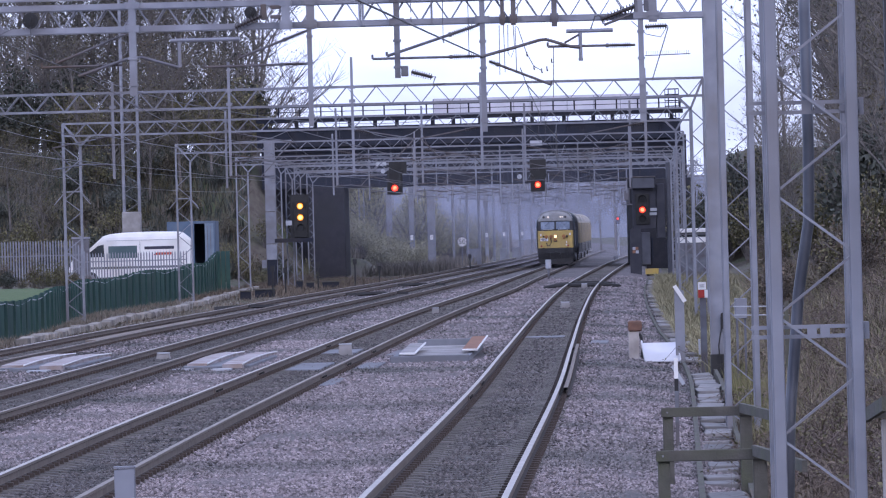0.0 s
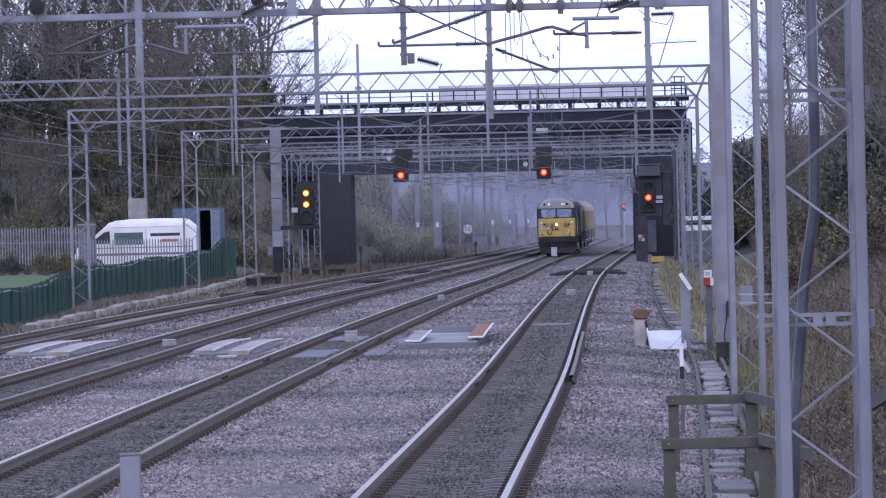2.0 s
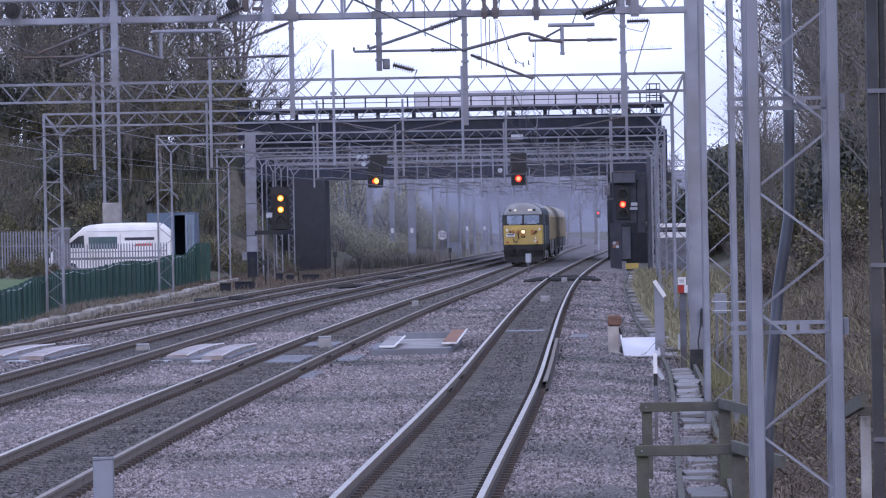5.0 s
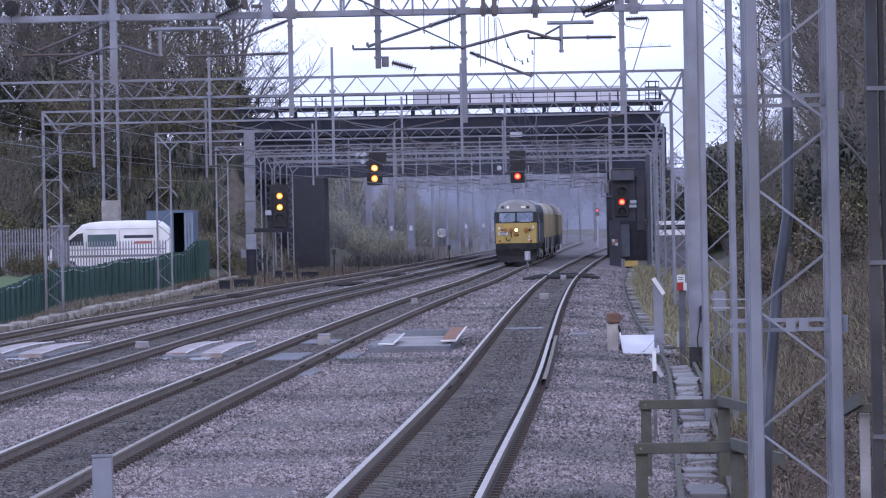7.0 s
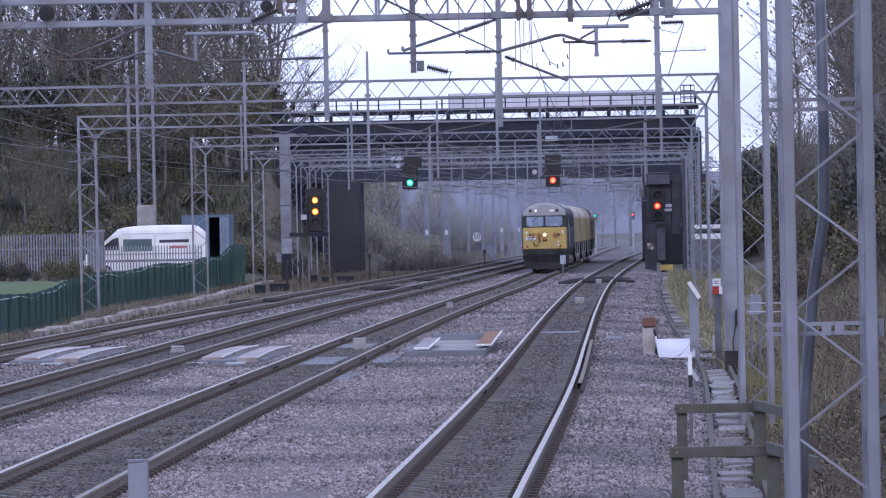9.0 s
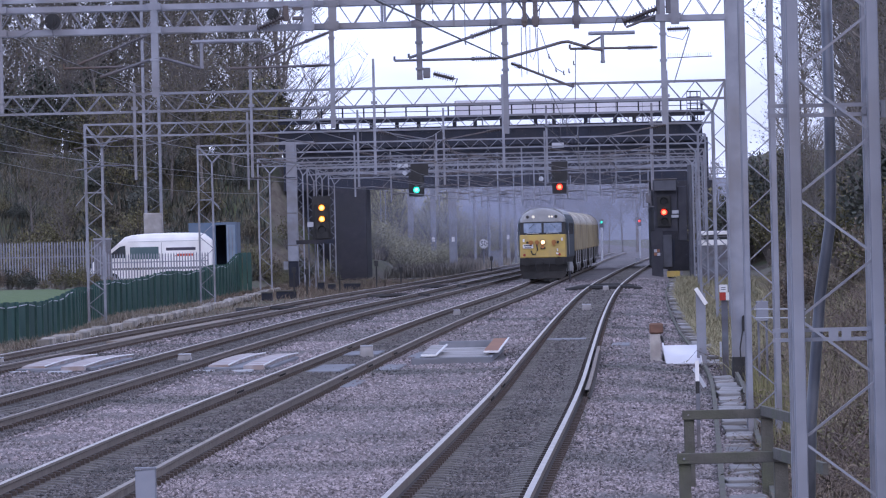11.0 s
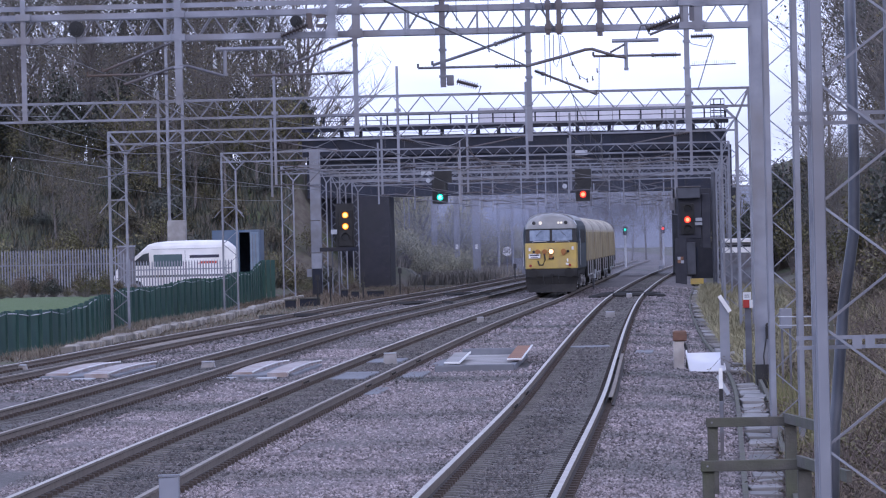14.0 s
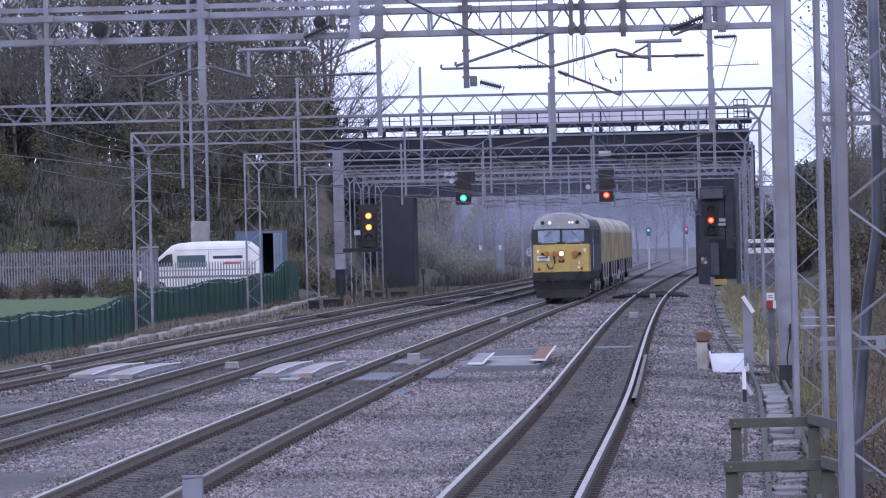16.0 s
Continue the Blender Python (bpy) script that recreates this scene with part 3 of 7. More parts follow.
# ---------------------------------------------------------------- drop posts on the farther portals
def hang_cantilever(e, x, zt, side, top=0.35):
    """A drop post with its cantilever over one track."""
    y = -0.35
    b = Build().bar((x, y, zt + top), (x, y, 4.7), 0.085)
    for z in (zt - 0.02, zt - 0.47):
        b.box(x - 0.1, x + 0.1, y - 0.05, y + 0.15, z - 0.05, z + 0.05)
    part("drop_post", b, GALV, e)
    s = side
    b = Build().tube([(x, y, 5.15), (x + s * 0.9, y, 5.2), (x + s * 2.0, y, 5.05)], 0.028, 6)
    b.tube([(x, y, 6.1), (x + s * 2.0, y, 5.75)], 0.025, 6)
    b.tube([(x + s * 2.0, y, 5.75), (x + s * 1.4, y, 5.15)], 0.02, 5)
    ins(b, (x + s * 0.1, y, 5.15), (x + s * 0.55, y, 5.17), 0.06, 6)
    ins(b, (x + s * 0.1, y, 6.08), (x + s * 0.55, y, 6.0), 0.06, 6)
    part("cantilever", b, [GALV_DARK, CERAMIC], e)


for e, zt, plan in (
    (P2, 7.5, ((-3.51, 1, 0.96), (0.67, -1), (6.0, -1), (-7.51, 1, 0.9), (-11.3, -1))),
    (P3, 7.5, ((-5.1, 1), (-1.6, 1), (2.6, 1), (6.9, -1), (-9.6, 1))),
    (P4, 7.5, ((-6.6, 1), (-2.4, 1), (3.15, 1), (8.6, -1))),
    (P5, 7.45, ((-5.6, 1), (-2.9, 1), (2.3, -1), (7.0, 1), (9.9, -1))),
    (P6, 7.0, ((-1.6, 1), (5.2, 1))),
    (P7, 7.55, ((-4.6, 1), (0.9, 1), (8.6, -1))),
    (P8, 7.4, ((-1.0, 1), (3.4, 1), (10.6, -1))),
    (P9, 7.2, ((-3.2, 1), (2.1, -1), (7.2, 1))),
):
    for x, s, *top in plan:
        hang_cantilever(e, x, zt, s, *top)
for d, xl, xr, zt in ((440, -11.5, 20, 7.3), (490, -9, 22, 7.3), (535, -7, 24, 7.3), (590, -5, 27, 7.3), (640, -3, 30, 7.3)):
    p = portal(d, xl, xr, zt, 0.45, label="far grey lattice portal beyond the bridge")
    for x in (LINE_A(d) - 2.2, LINE_B(d) - 2.2, LINE_C(d) - 2, LINE_D(d) - 2):
        hang_cantilever(p, x, zt, 1)


# ---------------------------------------------------------------- wires
def run_wire(name, line, off, stations, zc, zm, label):
    """Contact wire and sagging messenger with droppers over one track."""
    e = thing(name, pose(0, 0, 0), label, "overhead wire", "overhead wires", "structure")
    bc, bm_, bd = Build(), Build(), Build()
    for a, c in zip(stations[:-1], stations[1:]):
        pc, pm = [], []
        for i in range(9):
            u = i / 8
            d = a + (c - a) * u
            x = line(d) + off + 0.2 * math.sin(d * 0.05)
            sag = 4 * u * (1 - u)
            pc.append((x, d, zc - 0.03 * sag))
            pm.append((x, d, zm - 0.75 * sag))
            if 0 < i < 8:
                bd.tube([pc[-1], pm[-1]], 0.0045, 3, cap=False)
        bc.tube(pc, 0.008, 4, cap=False)
        bm_.tube(pm, 0.009, 4, cap=False)
    part("contact_wire", bc, WIRE, e)
    part("messenger_wire", bm_, WIRE, e)
    part("dropper_wires", bd, WIRE, e)


ST = [118, 184, 231, 290, 345, 440, 490, 535, 590, 640]
for ln in (LINE_A, LINE_B, LINE_C, LINE_D):
    run_wire("overhead_wire", ln, 0.0, ST, 4.95, 6.1, "thin copper contact wire hung from a sagging messenger wire")
b = Build().tube([(0.49, 117.5, 6.33), (-0.5, 92, 5.98), (-1.3, 62, 5.4), (-2.2, 20, 5.3)], 0.014, 6, cap=False)
tagged(part("contact_wire", b, WIRE), "bare contact wire running in over the near portal", "overhead wire", kind="structure")
b = Build()
for x0, z0, x1, z1, d0, d1 in ((-17, 7.9, -14.6, 6.9, 184, 231), (-20, 6.9, -13.5, 6.2, 231, 341), (-20, 6.1, -13.5, 5.4, 231, 341), (-16.5, 7.0, -14.5, 7.1, 118, 184), (-12, 8.2, -8, 6.9, 118, 184), (-8, 6.9, 0, 7.4, 184, 231)):
    pts = [(x0 + (x1 - x0) * i / 10, d0 + (d1 - d0) * i / 10, z0 + (z1 - z0) * i / 10 - 1.6 * (i / 10) * (1 - i / 10)) for i in range(11)]
    b.tube(pts, 0.01, 4, cap=False)
tagged(part("feeder_cables", b, WIRE), "slack bare feeder cables strung between the portals", "cable", kind="structure")


# ---------------------------------------------------------------- lattice masts beside the line
def side_mast(x, d, z0, z1, w, leg, period, label, clamps=()):
    e = thing("lattice_mast", pose(x, d, 0), label, "lattice mast", "lattice masts")
    for sx in (-1, 1):
        for sy in (-1, 1):
            b = Build()
            X, Y = sx * w / 2, sy * w / 2
            b.bar((X, Y, z0), (X, Y, z1), leg, leg)
            part("leg", bevel(b.mesh("leg", [GALV]), 0.006), None, e)
    y = -w / 2 - leg * 0.1
    h = period / 2
    up = Build().bar((-w / 2, y, 0), (w / 2, y, h), leg * 0.2, leg * 0.5, up=(0, 1, 0)).mesh("lacing_bar", [GALV])
    down = Build().bar((w / 2, y, h), (-w / 2, y, period), leg * 0.2, leg * 0.5, up=(0, 1, 0)).mesh("lacing_bar", [GALV])
    side_l = Build().bar((-w / 2, -w / 2, h), (-w / 2, w / 2, period), leg * 0.2, leg * 0.5).mesh("lacing_bar", [GALV])
    side_r = Build().bar((w / 2, -w / 2, h), (w / 2, w / 2, period), leg * 0.2, leg * 0.5).mesh("lacing_bar", [GALV])
    for i in range(int((z1 - z0) / period)):
        for me in (up, down, side_l, side_r):
            part("lacing_bar", me, None, e, m=pose(0, 0, z0 + period * i))
    for z in clamps:
        b = Build()
        b.bar((-w * 0.82, -w / 2 + leg, z + 0.028), (w * 0.62, -w / 2 + leg, z + 0.028), 0.03, 0.022)
        b.bar((-w * 0.82, -w / 2 + leg, z - 0.028), (w * 0.62, -w / 2 + leg, z - 0.028), 0.03, 0.022)
        b.box(-0.055, 0.0, -w / 2 + leg - 0.03, -w / 2 + leg - 0.017, z - 0.04, z + 0.04)
        b.box(0.02, 0.075, -w / 2 + leg - 0.033, -w / 2 + leg - 0.018, z - 0.036, z + 0.036)
        b.box(w * 0.6, w * 0.66, -w / 2 + leg - 0.03, -w / 2 + leg + 0.05, z - 0.05, z + 0.05)
        b.disc((w * 0.40, -w / 2 + leg - 0.02, z - 0.01), (0, 1, 0), 0.022, 0.03, 8)
        part("clamp_rail", b, GALV, e, "galvanised clamp rails with bolts")
    return e


side_mast(2.035, 33.0, -1.336, 4.9, 0.462, 0.070, 0.708, "tall grey lattice mast with clamped cable pipe at the platform end", (3.41, 2.107))
side_mast(4.135, 85.0, -0.83, 7.2, 0.43, 0.085, 0.7575, "grey lattice mast standing in rough grass by the cable route")
side_mast(-20.5, 350.0, 4.35, 19.5, 0.95, 0.13, 1.2, "tall dark lattice mast on a concrete plinth behind the van")
tagged(part("concrete_plinth", Build().box(-21.1, -19.95, 349.4, 350.6, 0.2, 4.4), CONC, bev=0.05), "pale concrete plinth under the lattice mast", "plinth")

# leaning cable pipe behind the near mast
b = Build().tube([(2.04, 33.4, 5.2), (2.05, 33.4, 3.2), (2.04, 33.4, 2.75), (1.97, 33.4, 2.33), (1.9, 33.4, 1.6), (1.86, 33.4, 0.6)], 0.034, 12)
tagged(part("cable_pipe", b, mat("pipe_paint", (0.13, 0.14, 0.17), (0.05, 0.055, 0.07), 1.5, 0.35, 0.4, stain=(0.3, 0.31, 0.34), sscale=1.1), smooth=True), "dark worn steel cable pipe leaning beside the mast", "pipe")

# dark steel post with cable loop
e = thing("steel_post", pose(2.475, 32.5, 0), "dark steel channel post with a strapped cable", "post")
part("web", Build().box(-0.03, 0.03, -0.08, -0.065, -1, 6), RUST_DARK, e)
for x in (-0.03, 0.02):
    part("flange", Build().box(x, x + 0.01, -0.064, 0.02, -1, 6), RUST_DARK, e)
part("cable", Build().tube([(0.06, -0.05, 6), (0.055, -0.07, 3), (0.07, -0.07, 2.0), (0.05, -0.06, -1)], 0.018, 8), BLACK, e)
for z in (3.45, 2.45, 1.45):
    part("strap", Build().box(-0.035, 0.09, -0.1, -0.082, z, z + 0.025), GALV_DARK, e)


# ---------------------------------------------------------------- bridge details
PALE_PANEL = mat("pale_screen_panel", (0.62, 0.62, 0.68), (0.55, 0.55, 0.61), 0.6, 0.6, stain=(0.48, 0.48, 0.53))


def bridge_details():
    e = thing("bridge_railing", pose(0, 411.9, 0), "dark handrail with posts along the bridge edge", "railing", kind="structure")
    part("top_rail", Build().box(-14.9, 16.2, -0.05, 0.05, 11.94, 12.02), GIRDER, e)
    part("mid_rail", Build().box(-14.9, 16.2, -0.03, 0.03, 11.6, 11.65), GIRDER, e)
    for i in range(21):
        x = -14.8 + 1.54 * i
        part("rail_post", Build().box(x - 0.055, x + 0.055, -0.045, 0.045, 11.2, 12.1), GIRDER, e)
    part("walkway_beam", Build().box(-14.9, 16.2, -0.3, 0.25, 10.86, 11.2).box(-14.9, 16.2, -0.36, -0.3, 11.08, 11.26), GIRDER, e)
    for i in range(16):
        x = -14.2 + 1.97 * i + 0.35 * math.sin(i * 2.3)
        part("bearer", Build().box(x - 0.14, x + 0.14, -0.05, 0.2, 10.5, 10.87), GIRDER, e)
    e = thing("parapet_screen", pose(0, 423.4, 0), "pale lavender screen panels along the far bridge parapet", "screen", kind="structure")
    for i in range(8):
        x = -2.0 + 2.0 * i
        part("panel", Build().box(x + 0.02, x + 1.98, 0, 0.06, 11.25, 12.62), PALE_PANEL, e)
        part("post", Build().box(x - 0.06, x + 0.06, 0.07, 0.17, 9.3, 12.6), GALV, e)
    e = thing("inspection_cage", pose(15.4, 411.4, 0), "small dark access cage at the bridge end", "cage")
    for z in (11.35, 11.75, 12.2, 12.6):
        part("cage_ring", Build().tube([(0.5 * math.cos(a * math.pi / 6), 0.45 * math.sin(a * math.pi / 6), z) for a in range(13)], 0.035, 5), GIRDER, e)
    for a in range(0, 12, 2):
        x, y = 0.5 * math.cos(a * math.pi / 6), 0.45 * math.sin(a * math.pi / 6)
        part("cage_bar", Build().bar((x, y, 10.55), (x, y, 12.6), 0.045), GIRDER, e)
    # riveted stiffeners and flanges on the outer girder
    g = thing("bridge_girder_plates", pose(0, 412, 0), "riveted flanges and stiffeners of the bridge girder", "bridge girder", kind="structure")
    part("flange", Build().box(-14.9, 16.0, -0.3, 0.0, 10.38, 10.5), GIRDER, g)
    part("flange", Build().box(-14.9, 16.0, -0.3, 0.0, 9.08, 9.22), GIRDER, g)
    st = Build().box(-0.035, 0.035, -0.15, 0.0, 9.22, 10.38).mesh("stiffener", [GIRDER])
    for i in range(28):
        part("stiffener", st, None, g, m=pose(-14.6 + 1.12 * i, 0, 0))
    part("lower_flange", Build().box(-14.6, 16.4, 0.25, 0.49, 8.7, 8.95), GIRDER, g)
    part("lower_flange", Build().box(-14.6, 16.4, 0.2, 0.49, 6.06, 6.28), GIRDER, g)
    rb = Build().box(-0.06, 0.06, 0.3, 0.49, 6.28, 8.7).mesh("stiffener", [GIRDER])
    for i in range(14):
        part("stiffener", rb, None, g, m=pose(-14.0 + 2.25 * i, 0, 0))
    # tall concrete column beside the bridge with joints
    e = thing("concrete_column", pose(-11.9, 350, 0), "pale grey jointed column with a dark foot by the bridge", "column")
    z = 1.2
    for h in (1.0, 2.0, 2.2, 2.1):
        part("column_section", Build().box(-0.33, 0.33, -0.33, 0.33, z, z + h - 0.04), GALV, e, bev=0.02)
        z += h
    part("column_foot", Build().box(-0.3, 0.3, -0.3, 0.3, -0.4, 1.2), GIRDER, e, "dark brick foot")
    part("cap_beam", Build().box(-1.6, 1.4, -0.3, 0.3, 8.47, 8.6), GALV, e)
    part("junction_box", Build().box(-0.62, -0.34, -0.3, 0.0, 0.7, 1.2), GALV, e)


bridge_details()


# ---------------------------------------------------------------- colour light signals
RED_L = mat("red_signal_light", (1.0, 0.035, 0.008), (1.0, 0.05, 0.012), 1, 0.4, emit=2.2)
YEL_L = mat("amber_signal_light", (1.0, 0.3, 0.012), (1.0, 0.33, 0.015), 1, 0.4, emit=1.6)
GRN_L = mat("green_signal_light", (0.02, 0.75, 0.42), (0.02, 0.7, 0.4), 1, 0.4, emit=1.3)
HOT = {RED_L: mat("red_lamp_centre", (1.0, 0.2, 0.07), (1.0, 0.22, 0.08), 1, 0.4, emit=3.0),
       YEL_L: mat("amber_lamp_centre", (1.0, 0.68, 0.13), (1.0, 0.72, 0.15), 1, 0.4, emit=2.6),
       GRN_L: mat("green_lamp_centre", (0.3, 1.0, 0.78), (0.3, 1.0, 0.8), 1, 0.4, emit=2.2)}
# Dark navy lifted towards blue: haze is painted into these signal parts.
HAZED_NAVY = mat("navy_paint_with_haze", (0.026, 0.028, 0.04), (0.036, 0.037, 0.05), 1.5, 0.75, stain=(0.05, 0.05, 0.06), sscale=0.9)
SHEET = mat("slate_sheet", (0.075, 0.08, 0.1), (0.06, 0.064, 0.082), 1.5, 0.6, stain=(0.045, 0.047, 0.056), sscale=1.2)
LENS_OFF = mat("unlit_lens", (0.02, 0.02, 0.022), (0.03, 0.03, 0.03), 1, 0.2)
PLATE = mat("grey_enamel_plate", (0.42, 0.44, 0.49), (0.34, 0.36, 0.4), 1, 0.5)


def signal_head(e, x, z, w, h, lamps, hood=True):
    """A black head with round lenses; lamps: list of (z offset, light)."""
    part("backboard", Build().box(x - w / 2, x + w / 2, -0.05, 0.05, z - h / 2, z + h / 2), BLACK, e, bev=0.02)
    for dz, m in lamps:
        b = Build().disc((x, -0.07, z + dz), (0, -1, 0), 0.19, 0.06, 20)
        lens = part("lens", b, m, e, "lit round lens" if m is not LENS_OFF else "dark unlit lens")
        if m in HOT:
            part("lamp_centre", Build().disc((x, -0.105, z + dz), (0, -1, 0), 0.135, 0.02, 9, r1=0.11), HOT[m], lens)
        r = 0.235
        ring = [(x + r * math.cos(a * math.pi / 8), z + dz + r * math.sin(a * math.pi / 8)) for a in range(-1, 10)]
        b = Build()
        b.loft([[(p, -0.06, q) for p, q in ring], [(p, -0.42, q + 0.03) for p, q in ring]], 0, closed=False)
        part("hood", b, BLACK, e)


def signals():
    lab = "black colour light signal head "
    e = thing("railway_signal", pose(0, 350, 0), lab + "with two yellow lights on a bracket", "railway signal", "railway signals")
    signal_head(e, -10.09, 3.65, 0.85, 2.2, ((0.83, YEL_L), (0.13, YEL_L), (-0.55, LENS_OFF)))
    part("platform", Build().box(-11.7, -9.3, -0.4, 0.5, 2.25, 2.5), GIRDER, e)
    part("backing_cabinet", Build().box(-10.7, -9.55, 0.08, 0.5, 2.5, 5.2), BLACK, e)
    part("name_plate", Build().box(-11.0, -10.62, -0.06, -0.02, 3.3, 3.6), PLATE, e, "small grey plate with unreadable marks")
    e = thing("railway_signal", pose(-4.18, 350, 0), lab + "hung from the gantry", "railway signal", "railway signals")
    part("backboard", Build().box(-0.48, 0.48, 0.02, 0.1, 5.05, 6.55), BLACK, e, bev=0.02)
    part("hanger", Build().bar((0.2, 0.1, 7.3), (0.2, 0.1, 6.5), 0.12), BLACK, e)
    part("equipment_box", Build().box(-0.35, 0.75, 0.1, 0.6, 6.3, 7.1), BLACK, e)
    part("name_plate", Build().box(-1.15, -0.5, -0.03, 0.02, 6.85, 7.15), PLATE, e, "small white plate with unreadable marks")
    part("route_dial", Build().tube([(-0.72, -0.03, 6.5), (-0.72, 0.03, 6.5)], 0.14, 14), PLATE, e, "round white dial")
    ring = [(0.25 * math.cos(a * math.pi / 8), 5.44 + 0.25 * math.sin(a * math.pi / 8)) for a in range(-1, 10)]
    part("hood", Build().loft([[(p, -0.42, q) for p, q in ring], [(p, -0.72, q + 0.03) for p, q in ring]], 0, closed=False), BLACK, e)
    face = [(0.2 * math.cos(a * math.pi / 12), 5.44 + 0.2 * math.sin(a * math.pi / 12)) for a in range(24)]
    rim = []
    for p, q in face:
        k = 0.4 / max(abs(p), abs(q - 5.44))
        rim.append((p * k, 5.44 + (q - 5.44) * k))
    part("face_plate", Build().loft([[(p, -0.42, q) for p, q in face], [(p, -0.42, q) for p, q in rim], [(p, 0.02, q) for p, q in rim]], 0, closed=True, caps=False), BLACK, e)
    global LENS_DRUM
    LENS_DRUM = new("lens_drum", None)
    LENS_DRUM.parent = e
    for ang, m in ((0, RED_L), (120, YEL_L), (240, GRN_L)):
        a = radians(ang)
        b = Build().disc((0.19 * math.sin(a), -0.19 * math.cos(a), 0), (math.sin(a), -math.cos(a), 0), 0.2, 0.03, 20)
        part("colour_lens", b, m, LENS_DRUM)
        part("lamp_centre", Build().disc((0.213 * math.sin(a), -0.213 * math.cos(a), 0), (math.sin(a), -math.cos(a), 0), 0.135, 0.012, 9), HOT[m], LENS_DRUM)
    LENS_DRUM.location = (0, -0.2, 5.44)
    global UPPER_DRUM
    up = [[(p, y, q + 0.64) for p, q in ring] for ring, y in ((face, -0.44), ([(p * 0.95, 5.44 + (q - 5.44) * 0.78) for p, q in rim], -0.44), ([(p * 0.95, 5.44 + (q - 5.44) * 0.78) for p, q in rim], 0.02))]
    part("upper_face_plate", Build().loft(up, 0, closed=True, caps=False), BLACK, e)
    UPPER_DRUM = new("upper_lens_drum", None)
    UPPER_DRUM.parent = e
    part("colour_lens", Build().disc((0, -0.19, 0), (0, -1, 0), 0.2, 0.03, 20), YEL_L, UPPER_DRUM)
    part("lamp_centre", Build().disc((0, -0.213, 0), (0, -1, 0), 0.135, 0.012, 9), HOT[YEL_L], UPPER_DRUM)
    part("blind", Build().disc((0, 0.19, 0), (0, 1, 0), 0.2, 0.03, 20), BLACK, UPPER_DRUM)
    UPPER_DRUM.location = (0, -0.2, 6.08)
    e = thing("railway_signal", pose(0, 350, 0), lab + "with one red light", "railway signal", "railway signals")
    signal_head(e, 4.67, 5.42, 0.9, 0.85, ((0.0, RED_L),))
    part("equipment_box", Build().box(4.2, 5.2, 0.1, 0.6, 5.85, 7.0), BLACK, e)
    part("name_plate", Build().box(4.25, 5.0, -0.5, -0.46, 7.85, 8.15), PLATE, e, "small white plate with unreadable marks")
    part("route_dial", Build().tube([(3.55, -0.03, 5.95), (3.55, 0.03, 5.95)], 0.15, 14), PLATE, e, "round white dial")
    part("side_bracket", Build().bar((5.1, 0, 5.5), (5.6, 0, 5.55), 0.1).bar((5.35, 0, 5.5), (5.35, 0, 6.1), 0.07), GALV, e)
    e = thing("railway_signal", pose(0, 350, 0), lab + "with red light on tall post", "railway signal", "railway signals")
    part("equipment_box", Build().box(10.5, 11.95, 0.1, 0.7, 2.5, 5.75), HAZED_NAVY, e, bev=0.03)
    part("side_box", Build().box(11.97, 12.5, 0.2, 0.7, 1.9, 5.3), HAZED_NAVY, e, bev=0.04)
    part("upper_panel", Build().box(10.5, 11.88, -0.35, 0.1, 5.02, 5.7), SHEET, e, bev=0.03)
    part("panel_lip", Build().box(10.44, 11.94, -0.4, 0.1, 5.72, 5.78), GALV_DARK, e)
    part("back_pipe", Build().tube([(12.75, 0.5, -0.4), (12.75, 0.5, 6.6)], 0.14, 10), SHEET, e)
    part("lower_cabinet", Build().box(11.0, 11.55, -0.1, 0.3, 0.3, 2.3), SHEET, e, bev=0.03)
    signal_head(e, 11.1, 3.75, 0.85, 1.9, ((-0.05, RED_L), (0.6, LENS_OFF), (-0.65, LENS_OFF)))
    part("name_plate", Build().box(11.6, 12.0, -0.06, -0.01, 3.6, 3.8).box(11.55, 12.0, -0.06, -0.01, 3.35, 3.52), PLATE, e, "grey plate with unreadable marks")
    part("post", Build().bar((11.5, 0.4, -0.4), (11.5, 0.4, 2.0), 0.45), GIRDER, e)
    part("dark_screen", Build().box(10.28, 10.98, -0.05, 0.2, -0.35, 2.55), HAZED_NAVY, e)
    for i, (x, z, m) in enumerate(((10.52, 1.32, PLATE), (10.7, 1.32, RUST), (10.52, 1.12, RUST), (10.72, 1.1, PLATE))):
        part("marker_square", Build().box(x - 0.09, x + 0.09, -0.08, -0.055, z - 0.09, z + 0.09), m, e)
    part("yellow_step", Build().box(11.2, 12.0, -0.3, 0.3, -0.3, 0.05), YELLOW, e)
    part("side_cage", Build().bar((9.85, 0, 4.05), (9.85, 0, 5.0), 0.06).bar((10.3, 0, 4.05), (10.3, 0, 5.0), 0.06).bar((9.82, 0, 5.0), (10.5, 0, 5.05), 0.06).bar((9.82, 0, 4.05), (10.5, 0, 4.05), 0.06).box(10.0, 10.25, -0.1, 0.1, 4.3, 4.9), GALV_DARK, e)
    b = Build().tube([(11.85, -0.5, -0.4), (11.85, -0.5, 1.05), (12.0, -0.5, 1.2), (12.75, -0.5, 1.2), (12.75, -0.5, -0.4)], 0.05, 6)
    tagged(part("handrail", b, GALV), "grey tubular handrail beside the signal", "handrail")
    for x, d, z, m, tone in ((10.72, 520, 3.38, GRN_L, "green"), (15.3, 560, 3.46, RED_L, "red")):
        e = thing("railway_signal", pose(x, d, 0), "distant post signal showing a " + tone + " light", "railway signal", "railway signals")
        part("post", Build().tube([(0, 0, -0.3), (0, 0, z)], 0.1, 8), PLATE, e)
        part("head", Build().box(-0.2, 0.2, -0.1, 0.1, z - 0.5, z + 0.25), BLACK, e)
